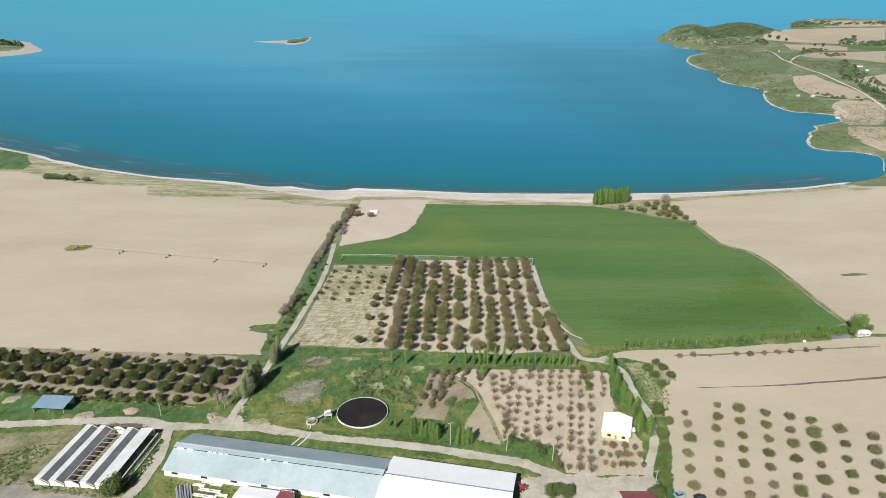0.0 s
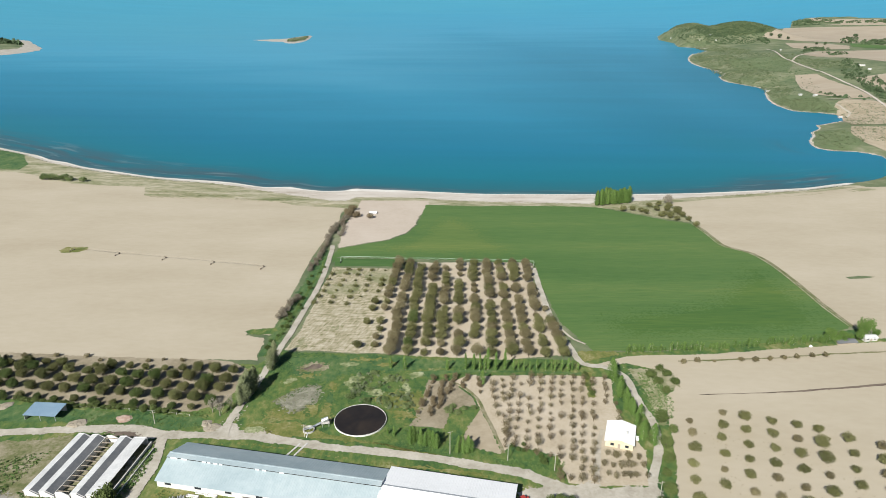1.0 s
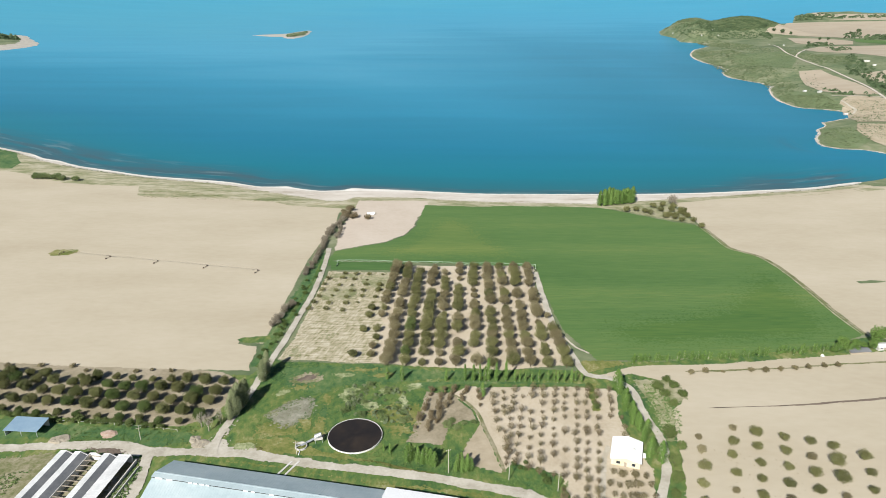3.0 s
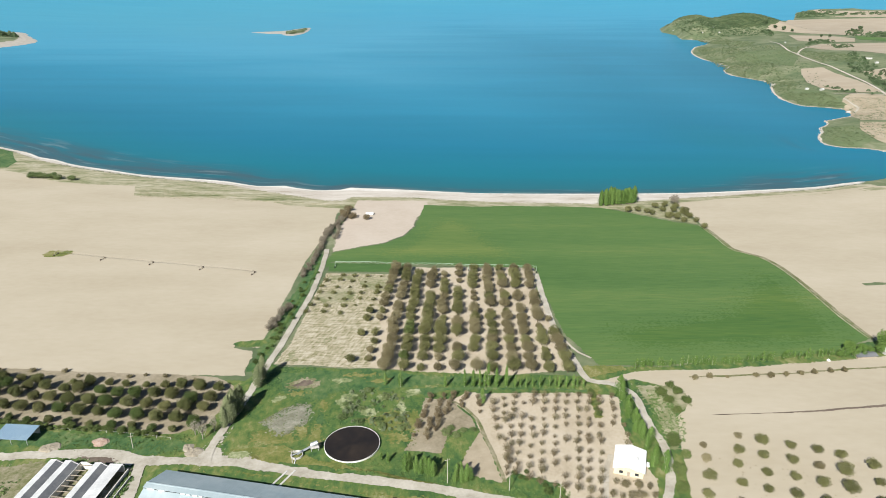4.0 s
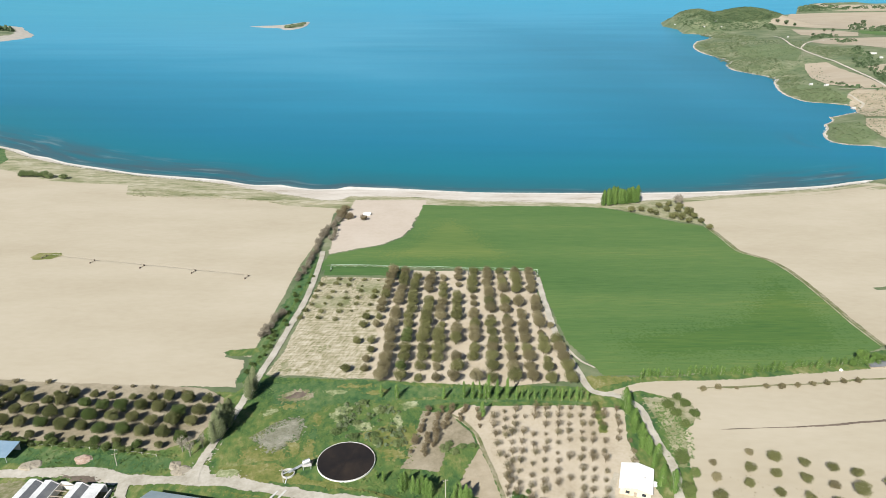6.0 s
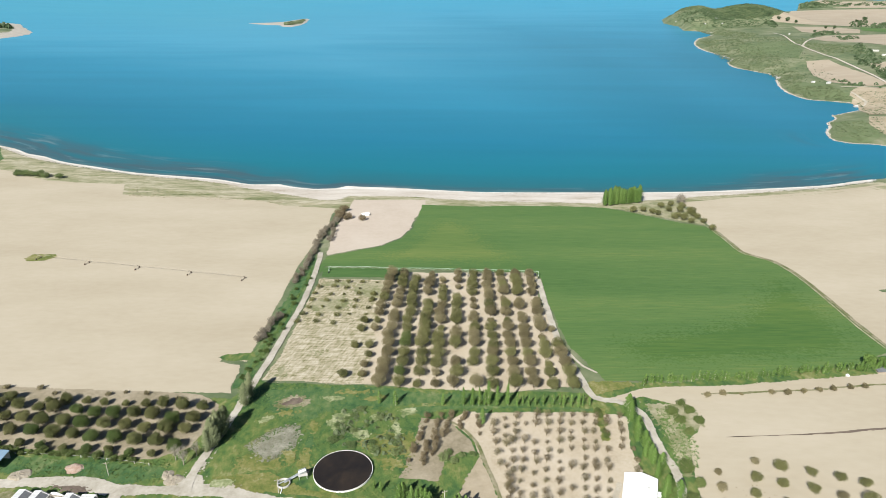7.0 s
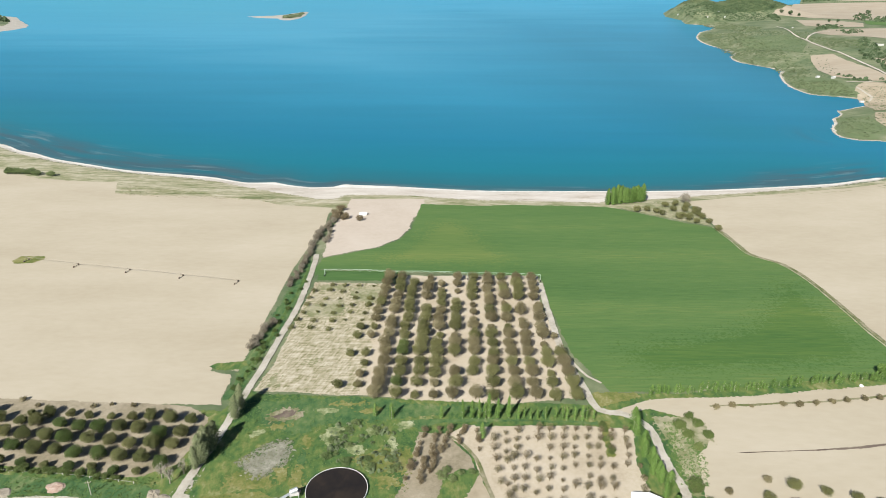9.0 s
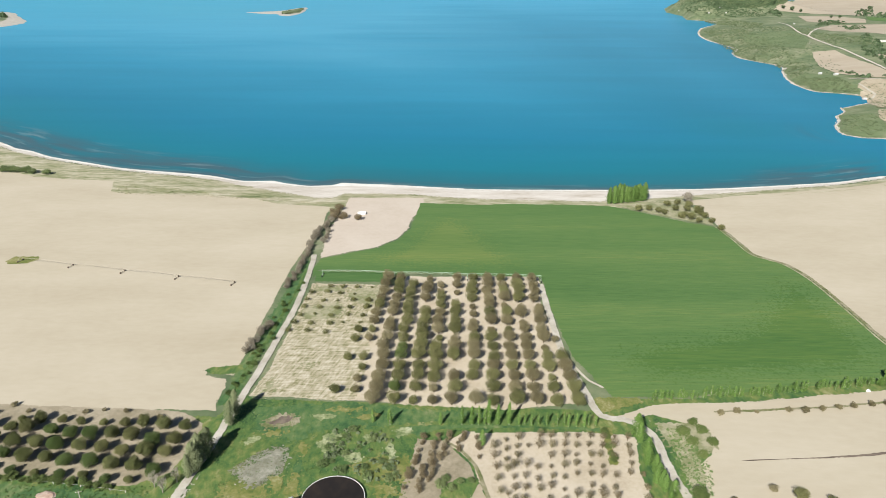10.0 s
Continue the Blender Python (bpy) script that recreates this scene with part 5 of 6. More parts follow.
plant(kinds_of("bush", (452, 453), "round green tree by the verge", "tree", "green trees by the verge", height_=3.8, radius=3.0, base=.2, count=1000, leaf=.2, material=M_MIDLEAF, lumps=8),
      [(95.3, 262.7), (96.8, 257.4), (104.3, 257.2), (100.9, 268.9), (102.5, 263.8), (97.9, 249.9)], 23, (.75, 1.15))
plant(kinds_of("bush", (455, 456), "dark leafy tree at the field edge", "tree", "trees along the field edge", height_=4.6, radius=2.9, base=.3, count=1000, leaf=.2, material=M_MIDLEAF, lumps=8),
      [(88.9, 228.0), (91.5, 220.9), (85.8, 211.6), (83.7, 202.8), (80.7, 195.3), (78.6, 184.9), (73.9, 178.0), (72.3, 179.1)], 24, (.75, 1.2))
plant(kinds_of("shrub", (457, 458), "small shrub in the weedy strip", "shrub", "shrubs along the weedy strip", height_=2.6, radius=1.9, base=.2, count=240, leaf=.25, material=M_WALNUT),
      [(114.4, 275.3), (121.3, 276.4), (129.3, 276.5), (142.6, 277.7), (149.2, 277.2), (156.6, 278.4), (164.0, 279.6), (170.4, 280.2), (178.5, 281.4), (185.2, 282.1)], 25, (.6, 1.2))
# crop-edge row of young poplars and the trees at its end
plant([lambda s=s: poplar("poplar", s, 4.2, 1.1, 170, "short bright green poplar at the crop's edge", "poplar row at the crop's edge") for s in (30, 31)],
      line_spots([(89.1, 285.0), (125.2, 288.1), (155.5, 292.0), (188.3, 296.9)] + [(204.4, 295.9)], 1.5, .7, rng), 26, (.7, 1.25))
plant(kinds_of("tree", (460, 461), "tall round bright green tree by the hut", group="trees by the hut", height_=11, radius=4.6, base=.8, count=1300, leaf=.34, material=M_POPLAR, lumps=9), [(216.5, 303.5, 1.1), (211.5, 299.0, .6), (221.5, 302.0, .55)], 27, (.9, 1.05))
plant(kinds_of("tree", (462,), "mid-green bushy tree at the crop corner", group="trees by the hut", height_=6.5, radius=3.4, base=.4, count=900, leaf=.28, material=M_POPLAR, lumps=8), [(197.0, 299.5, 1.1), (203.5, 299.5), (190.5, 295.6, .6), (207.5, 299.5, .7)], 28, (.8, 1.0))
plant(kinds_of("bush", (480, 481), "low green bush between orchard rows", "bush", "bushes between orchard rows", height_=2.6, radius=1.7, base=.1, count=260, leaf=.22, material=M_MIDLEAF),
      line_spots([(65.6, 264.1), (65.2, 254.9), (64.8, 246.3)], 3.0, .8, rng), 32, (.7, 1.15))
plant([lambda s=s: poplar("poplar", s, 7.5, 1.7, 420, "dense upright poplar at the orchard edge", "scattered poplars") for s in (33,)], [(18.4, 256.0)], 33)
# farmyard shrubs
plant(kinds_of("bush", (470, 471), "large leafy green bush beside the shed", "bush", "farmyard bushes", height_=6, radius=3.4, base=.2, count=1300, leaf=.25, material=M_MIDLEAF, lumps=9), [(*p, k) for p, k in zip([(-112.7, 179.3), (40.7, 180.6), (37.6, 179.5), (43.3, 179.0), (-111.8, 181.5)], (1.5, 1, .9, 1, 1.3))], 29, (.7, 1.05))
plant(kinds_of("bush", (472, 473), "low olive-green bush in the meadow", "bush", "meadow bushes", height_=1.5, radius=2.2, base=-.1, count=520, leaf=.17, material=M_MEADOWLEAF),
      [(-38.0, 254.1), (-35.4, 258.9), (-31.3, 251.0), (-35.5, 246.5), (-38.9, 245.0), (-32.6, 260.6), (-30.4, 264.6), (-23.7, 243.6), (-22.3, 239.4), (-14.8, 243.7), (-12.6, 240.8), (-18.0, 246.6), (-27.0, 254.2), (-22.3, 259.0), (-14.3, 238.0), (-31.5, 242.1), (3.2, 235.4), (7.0, 233.5), (10.0, 236.8), (13.9, 237.4), (5.1, 238.2)], 30, (.6, 1.3))
plant(kinds_of("bush", (474,), "small green bush by the orchard fence", "bush", "fence bushes", height_=2.2, radius=1.6, base=.1, count=220, leaf=.24, material=M_GREENTREE), [(27.3, 211.8), (29.3, 209.7), (31.4, 209.0), (37.4, 205.6), (38.0, 202.2), (35.6, 208.3), (31.8, 212.6)], 31, (.6, 1.2))


# single large trees among the far fields
plant(kinds_of("far_tree", (490, 491), "large dark round tree among the far fields", group="far field trees", height_=14, radius=8, base=.5, count=520, leaf=.9, material=M_FARTREE, lumps=9),
      [(1150, 2490, .8), (1168, 2455), (1192, 2440), (1085, 2368, .8), (1215, 2425, .8), (1593, 2661, 1.5), (1521, 2592, .8), (1182, 2174, .7), (1197, 2152, .7), (1068, 2021, .7)], 35, (.85, 1.15))


# ---- woods and scrub of the far shore, and meadow growth: uncountable ----
def scatter(name, corners, count, size, tall, material, label, category, seed, leaves=9, avoid=None):
    """Many small clumps over a piece of land, as one object."""
    r = random.Random(seed)
    xs, ys = [c[0] for c in corners], [c[1] for c in corners]
    px, py = [], []
    while len(px) < count:
        cx = np.array([r.uniform(min(xs), max(xs)) for _ in range(count)])
        cy = np.array([r.uniform(min(ys), max(ys)) for _ in range(count)])
        ok = inland(cx, cy, list(corners)) > 0
        px += cx[ok].tolist()
        py += cy[ok].tolist()
    px, py = px[:count], py[:count]
    z = np.maximum(height(px, py), 1.5)
    verts, faces = [], []
    for x, y, h in zip(px, py, z):
        s = size * r.uniform(.5, 1.4)
        for _ in range(leaves):
            d = Vector((r.gauss(0, 1), r.gauss(0, 1), abs(r.gauss(0, 1)))).normalized()
            q = Vector((x, y, h)) + Vector((d.x * s, d.y * s, d.z * s * tall + .1 * s))
            nrm = (d + Vector((r.gauss(0, .5), r.gauss(0, .5), r.gauss(0, .5)))).normalized()
            u = nrm.orthogonal().normalized()
            v = nrm.cross(u)
            f = s * r.uniform(.35, .65)
            k = len(verts)
            verts += [q - u * f, q - v * f, q + u * f, q + v * f]
            faces.append((k, k + 1, k + 2, k + 3))
    return tagged(mesh_object(name, verts, faces, material), label, category, kind="stuff")


scatter("far_woods", [(894, 2580), (956, 2496), (1071, 2535), (1124, 2541), (1180, 2517), (1147, 2474), (1041, 2448), (919, 2390)], 1000, 2.6, .7, M_FARTREE, "dark scrub woods on the far headland", "woods", 1, 12)
scatter("far_woods", [(944, 1595), (862, 1410), (837, 1337), (798, 1207), (766, 1121), (748, 1125), (759, 1222), (768, 1292), (818, 1405)], 150, 2.6, 1.3, M_FARTREE, "trees along the far road", "trees", 2, 12)
scatter("far_woods", [(1000, 2700), (1250, 2720), (1300, 2650), (1180, 2510), (1010, 2530)], 900, 2.4, .8, M_FARTREE, "scrub woods over the far ridge", "woods", 50, 9)
scatter("far_scrub", [(885, 2700), (960, 2700), (960, 2520), (900, 2480)], 420, 1.8, .5, M_SCRUBLEAF, "low scrub on the dome of the headland", "scrub", 51, 6)
scatter("far_woods", [(1491, 2580), (1604, 2664), (1337, 2213), (1289, 2224)], 40, 4.5, 1.0, M_FARTREE, "clump of trees in the far fields", "trees", 3, 14)
scatter("far_woods", [(1443, 2375), (1611, 2491), (1384, 2135), (1308, 2149)], 90, 4.5, 1.0, M_FARTREE, "far tree line between fields", "trees", 4, 12)
scatter("far_woods", [(1104, 2408), (1132, 2427), (1112, 2328), (1049, 2241)], 36, 4.5, 1.0, M_FARTREE, "far clump of trees", "trees", 5, 12)
scatter("far_woods", [(1092, 2040), (1167, 2070), (1092, 1933), (955, 1837)], 60, 3.6, .9, M_FARTREE, "far trees by the lane", "trees", 6, 12)
scatter("far_woods", [(1758, 3463), (2190, 3424), (2116, 3302), (1963, 3354), (1819, 3339)], 260, 4.5, .7, M_FARTREE, "dark bushes near the skyline", "trees", 7, 10)
scatter("far_scrub", [(712, 1938), (779, 1851), (689, 1425), (640, 1228), (551, 1081), (608, 1291), (592, 1414), (657, 1722)], 1800, 1.6, .6, M_SCRUBLEAF, "low olive scrub on the far slope", "scrub", 8, 7)
scatter("far_scrub", [(566, 1134), (617, 1106), (605, 1015), (552, 1046)], 500, 1.5, .6, M_SCRUBLEAF, "low olive scrub above the bank", "scrub", 9, 7)
scatter("far_scrub", [(630, 1061), (692, 1034), (603, 892), (552, 894)], 800, .8, .7, M_SCRUBLEAF, "rows of small bushes on the dry plot", "scrub", 10, 7)
scatter("far_scrub", [(544, 879), (611, 867), (560, 787), (516, 795)], 700, .75, .7, M_SCRUBLEAF, "sparse bushes on the stony plot", "scrub", 11, 7)
scatter("far_scrub", [(914, 2911), (906, 2654), (920, 2454), (908, 2004), (787, 1834), (839, 2266), (865, 2577)], 900, 2.0, .5, M_SCRUBLEAF, "low scrub on the headland", "scrub", 12, 7)
scatter("far_scrub", [(826, 1665), (895, 1498), (827, 1378), (774, 1408), (801, 1558)], 500, 1.8, .6, M_SCRUBLEAF, "low scrub beside the far road", "scrub", 13, 7)
scatter("island_trees", [(-1797, 2598), (-1634, 2543), (-1492, 2431), (-1426, 2326), (-1608, 2318)], 420, 7, 1.2, M_FARTREE, "dark trees on the far point of land", "trees", 14, 10)
scatter("island_scrub", [(-592, 2640), (-571, 2770), (-552, 2835), (-529, 2658), (-545, 2540), (-570, 2545)], 160, 4.5, .6, M_SCRUBLEAF, "low scrub on the islet", "scrub", 15, 8)
scatter("meadow_growth", [(-81.4, 264.2), (-72.7, 285.0), (-5.8, 281.0), (59.7, 277.1), (58.1, 268.0), (15.6, 266.0), (-5.4, 257.3), (-9.4, 224.3), (-20.7, 222.3), (-43.9, 240.7), (-50.6, 224.0), (-71.2, 223.9)], 4200, .27, .45, M_TUFT, "coarse tall grass and weeds in the meadow", "grass", 16, 7)
scatter("meadow_growth", [(-20.7, 222.3), (-9.4, 224.3), (17.1, 206.1), (46.7, 202.9), (41.9, 193.1), (16.9, 202.7), (-17.7, 211.1), (-40.1, 214.6)], 1100, .32, .5, M_TUFT, "coarse grass by the farm track", "grass", 17, 7)
scatter("meadow_growth", [(-152.4, 234.7), (-95.1, 233.9), (-95.7, 221.8), (-121.5, 223.5), (-146.5, 223.4)], 900, .32, .5, M_TUFT, "tall grass below the orchard", "grass", 18, 7)
M_MOWNWEED = surface("mown_weeds", [(0.110, 0.120, 0.040), (0.185, 0.180, 0.075), (0.280, 0.250, 0.140)], (0.2, 1.2), rough=0.85)
scatter("mown_weeds", [(-69.5, 394.5), (-33.0, 393.0), (-34.0, 352.0), (-40.0, 338.0), (-72.5, 338.0)], 2600, .34, .25, M_MOWNWEED, "yellowish weeds between the young walnut trees", "grass", 40, 5)
scatter("mown_weeds", [(-72.5, 338.0), (-40.0, 338.0), (-40.0, 287.0), (-75.0, 287.0)], 700, .3, .2, M_MOWNWEED, "cut dry stalks lying in the mown strip", "grass", 41, 5)
scatter("yard_growth", [(-111.5, 214), (-106.5, 209), (-106.0, 192), (-109.5, 178), (-113.5, 180), (-112.0, 200)], 420, .5, .7, M_TUFT, "rank weeds beside the derelict shed", "weeds", 42, 8)
scatter("yard_growth", [(-160, 205), (-146, 208), (-150, 184), (-158, 178), (-172, 196)], 500, .45, .5, M_TUFT, "rough weeds round the derelict shed", "weeds", 43, 7)
scatter("yard_growth", [(-146, 186), (-120, 183.5), (-113, 181), (-113, 178), (-140, 181)], 220, .4, .6, M_TUFT, "weeds along the shed's end wall", "weeds", 44, 7)
scatter("rubble_stones", [(-116.0, 203.6), (-110.0, 207.3), (-105.9, 199.0), (-105.9, 189.7), (-111.0, 190.3)], 240, .28, .5, M_CONCRETE, "broken pale rubble beside the shed", "rubble", 45, 5)
scatter("rubble_stones", [(-136.7, 223.7), (-118.8, 224.3), (-112.5, 217.6), (-127.9, 216.4)], 160, .25, .4, M_EARTH, "dark rubbish strewn by the track", "rubble", 46, 5)
scatter("barn_growth", [(-96, 189), (-60, 181), (-36, 176), (-36, 172), (-70, 173), (-98, 180)], 500, .35, .5, M_TUFT, "weeds before the barn", "weeds", 47, 6)
scatter("field_seedlings", [(104, 224), (160, 210), (148, 182), (98, 186)], 160, .22, .8, M_TWIG, "faint dry seedlings between the fruit trees", "seedlings", 48, 5)
scatter("reed_growth", [(-71.6, 241.8), (-63.7, 251.4), (-57.4, 255.5), (-52.5, 253.9), (-52.1, 241.1), (-59.7, 232.5)], 1500, .26, .6, M_REED, "tangled dead reeds", "reeds", 19, 8)
scatter("verge_growth", [(-84.4, 278.4), (-83.5, 305.2), (-80.8, 332.1), (-77.5, 380.7), (-77.8, 412.2), (-76.5, 410.7), (-76.3, 387.8), (-78.0, 343.1), (-80.4, 307.5), (-82.2, 280.4)], 900, .4, .6, M_TUFT, "rank weeds beside the track", "grass", 20, 7)
scatter("verge_growth", [(90.5, 267.3), (97.6, 265.6), (99.0, 243.7), (94.8, 230.0), (85.3, 229.9), (87.9, 252.5)], 500, .45, .5, M_TUFT, "weeds beside the orchard track", "grass", 21, 7)
scatter("shore_growth", [(-268.4, 584.6), (-252.1, 585.0), (-150.2, 556.1), (-80.4, 539.0), (-79.5, 533.6), (-147.4, 546.1), (-254.2, 558.5)], 500, .6, .35, M_SHORE, "dry tufts behind the beach", "grass", 22, 6)
scatter("far_scrub", [(491, 863), (530, 855), (509, 782), (466, 766), (453, 792)], 260, 1.3, .5, M_SCRUBLEAF, "low scrub on the spit", "scrub", 23, 6)
scatter("meadow_scrub", [(-41.2, 264.5), (-27.5, 267.4), (-14.0, 261.4), (-11.5, 238.6), (-20.1, 237.1), (-32.3, 240.4), (-40.3, 247.0)], 70, .9, .8, M_SCRUBLEAF, "low olive scrub in the meadow", "scrub", 24, 14)
scatter("far_woods", [(889, 2660), (929, 2479), (1050, 2475), (1143, 2453), (1038, 2300), (928, 2306), (852, 2419)], 500, 2.6, .8, M_FARTREE, "scattered bushes below the headland", "woods", 25, 9)
scatter("far_scrub", [(1056, 3286), (911, 2670), (922, 2519), (1075, 2544), (1155, 2536), (1156, 2486), (963, 2456), (881, 2667)], 800, 2.0, .5, M_SCRUBLEAF, "low scrub over the headland hills", "scrub", 26, 6)
scatter("far_scrub", [(1762, 3513), (1811, 3545), (1834, 3423), (1814, 3319), (1668, 3307)], 160, 4.5, .5, M_FARTREE, "scrub on the farthest point", "scrub", 32, 7)
scatter("far_scrub", [(827, 1930), (933, 1765), (801, 1558), (707, 1389), (681, 1487), (722, 1675)], 500, 1.5, .5, M_SCRUBLEAF, "low scrub on the far pasture", "scrub", 27, 6)
scatter("far_woods", [(1014, 1833), (1080, 1883), (1060, 1782), (944, 1653)], 30, 3.5, .9, M_FARTREE, "far trees at a field edge", "trees", 28, 10)
scatter("far_woods", [(646, 1160), (660, 1124), (695, 1081), (685, 1064), (639, 1095)], 30, 2.6, .9, M_FARTREE, "bushes along the far lane", "trees", 29, 9)
scatter("far_woods", [(768, 1247), (767, 1219), (728, 1093), (705, 1011), (679, 970), (696, 1052), (739, 1187)], 130, 2.5, 1.2, M_FARTREE, "thick row of trees along the far road", "trees", 30, 12)
scatter("far_scrub", [(745, 2006), (908, 2004), (744, 1394), (639, 1095), (602, 1169), (663, 1531)], 900, 1.1, .6, M_FARTREE, "dark low bushes dotted over the far slope", "scrub", 31, 6)

# ---- farm buildings ----
def part(name, bm, material, parent, label=""):
    me = bpy.data.meshes.new(name)
    bm.to_mesh(me)
    bm.free()
    me.materials.append(material)
    ob = new(name, me)
    ob.parent = parent
    if label:
        ob["label"] = label
    return ob


def block(*boxes, bevel=0.0):
    """A bmesh of boxes given as (x0, y0, z0, x1, y1, z1)."""
    bm = bmesh.new()
    for x0, y0, z0, x1, y1, z1 in boxes:
        v = [bm.verts.new(p) for p in ((x0, y0, z0), (x1, y0, z0), (x1, y1, z0), (x0, y1, z0), (x0, y0, z1), (x1, y0, z1), (x1, y1, z1), (x0, y1, z1))]
        for f in ((3, 2, 1, 0), (4, 5, 6, 7), (0, 1, 5, 4), (1, 2, 6, 5), (2, 3, 7, 6), (3, 0, 4, 7)):
            bm.faces.new([v[i] for i in f])
    if bevel:
        bmesh.ops.bevel(bm, geom=bm.edges[:], offset=bevel, segments=1, affect="EDGES")
    return bm


def slab(corners, thick):
    """A sloping panel: four corners, seen from above anticlockwise, with that thickness below."""
    bm = bmesh.new()
    top = [bm.verts.new(c) for c in corners]
    low = [bm.verts.new((c[0], c[1], c[2] - thick)) for c in corners]
    bm.faces.new(top)
    bm.faces.new(low[::-1])
    for i in range(4):
        j = (i + 1) % 4
        bm.faces.new((top[j], top[i], low[i], low[j]))
    return bm


def ribbed(x0, x1, y0, z0, y1, z1, pitch=1.0, rib=0.03, thick=0.08):
    """A profiled steel roof slope with raised seams, from the eave (y0, z0) to the ridge (y1, z1)."""
    bm = bmesh.new()
    n = max(1, round((x1 - x0) / pitch))
    prof = []
    for i in range(n):
        a = x0 + (x1 - x0) * i / n
        w = (x1 - x0) / n
        prof += [(a, rib), (a + .12 * w, rib), (a + .2 * w, 0), (a + .92 * w, 0)]
    prof.append((x1, rib))
    low = [bm.verts.new((x, y0, z0 + h)) for x, h in prof]
    high = [bm.verts.new((x, y1, z1 + h)) for x, h in prof]
    under = [bm.verts.new((x, y, z - thick)) for x, y, z in ((x0, y0, z0), (x1, y0, z0), (x1, y1, z1), (x0, y1, z1))]
    for i in range(len(prof) - 1):
        f = bm.faces.new((low[i], low[i + 1], high[i + 1], high[i]))
    bm.faces.new(under[::-1])
    bm.faces.new([under[0], under[1]] + low[::-1])
    bm.faces.new([under[3], under[2]][::-1] + high)
    bm.faces.new((under[0], low[0], high[0], under[3]))
    bm.faces.new((under[1], under[2], high[-1], low[-1]))
    bmesh.ops.recalc_face_normals(bm, faces=bm.faces[:])
    return bm


def place(root, x, y, turn, sink=0.0):
    root.matrix_basis = pose(x, y, float(height(x, y)) - sink, 0, 0, turn)
    return root


def gable_walls(L, W, eave, rise, t=0.25):
    bm = block((-L / 2, -W / 2, -.6, L / 2, -W / 2 + t, eave), (-L / 2, W / 2 - t, -.6, L / 2, W / 2, eave))
    for x in (-L / 2, L / 2 - t):
        pts = [(-W / 2 + t, -.6), (W / 2 - t, -.6), (W / 2 - t, eave), (0, eave + rise - .15), (-W / 2 + t, eave)]
        a = [bm.verts.new((x, y, z)) for y, z in pts]
        b = [bm.verts.new((x + t, y, z)) for y, z in pts]
        bm.faces.new(a[::-1])
        bm.faces.new(b)
        for i in range(5):
            j = (i + 1) % 5
            bm.faces.new((a[i], a[j], b[j], b[i]))
    bmesh.ops.recalc_face_normals(bm, faces=bm.faces[:])
    return bm


def long_barn():
    L, W, eave, rise = 78.5, 20.0, 3.3, 3.6
    root = tagged(new("barn"), "long cattle barn with pale blue steel roof and white walls", "barn")
    part("wall", gable_walls(L, W, eave, rise), M_WALL, root, "white rendered wall")
    h = W / 2
    part("roof_slope", ribbed(-L / 2 - .4, L / 2, h + .7, eave - .2, 0, eave + rise), M_BLUEROOF, root, "blue-grey steel roof slope towards the lake")
    # near side: a raised upper strip and a lower main slope
    k = .22 * h
    part("upper_roof", ribbed(-L / 2 - .4, L / 2, -k, eave + rise * .80 + .55, 0.0, eave + rise + .08), M_BLUEROOF, root, "raised upper roof strip")
    part("roof_slope", ribbed(-L / 2 - .4, L / 2, -h - .7, eave - .2, -k + .5, eave + rise * .80), M_BLUEROOF, root, "blue-grey steel roof slope towards the yard")
    # solid near-black bar paints the shade under the raised strip
    part("vent_gap", block((-L / 2 - .3, -k + .25, eave + rise * .78, L / 2 - .1, -k + .4, eave + rise * .80 + .45)), M_BLACK, root, "near-black strip for the shaded gap below the raised roof")
    for i, (a, w) in enumerate(((-38.2, 2.6), (-34.0, 2.2), (-26.0, 1.4), (-24.0, 1.2), (-21.8, 1.6), (-19.5, 1.2), (-6.0, 1.6), (-3.4, 1.4), (3.0, 1.6))):
        part("vent_panel", block((a, -k - .05, eave + rise * .79, a + w, -k + .2, eave + rise * .80 + .5)), M_WHITEROOF, root, "white panel in the ventilation gap")
    for i in range(7):
        x = -L / 2 + 3 + i * 11.3
        w = part("window", block((x, -h - .06, 1.5, x + 2.4, -h + .05, 2.3)), M_GLASS, root, "low dark window strip")
        part("sill", block((x - .1, -h - .14, 1.36, x + 2.5, -h + .05, 1.5)), M_CONCRETE, w)
    part("ridge_cap", block((-L / 2 - .4, -.25, eave + rise + .05, L / 2, .25, eave + rise + .2)), M_BLUEROOF, root)
    part("end_door", block((-L / 2 - .08, -2, -.2, -L / 2 + .1, 2, 3.2)), M_STEEL, root, "wide steel sliding door")
    return place(root, -58.0, 191.6, -10.9)


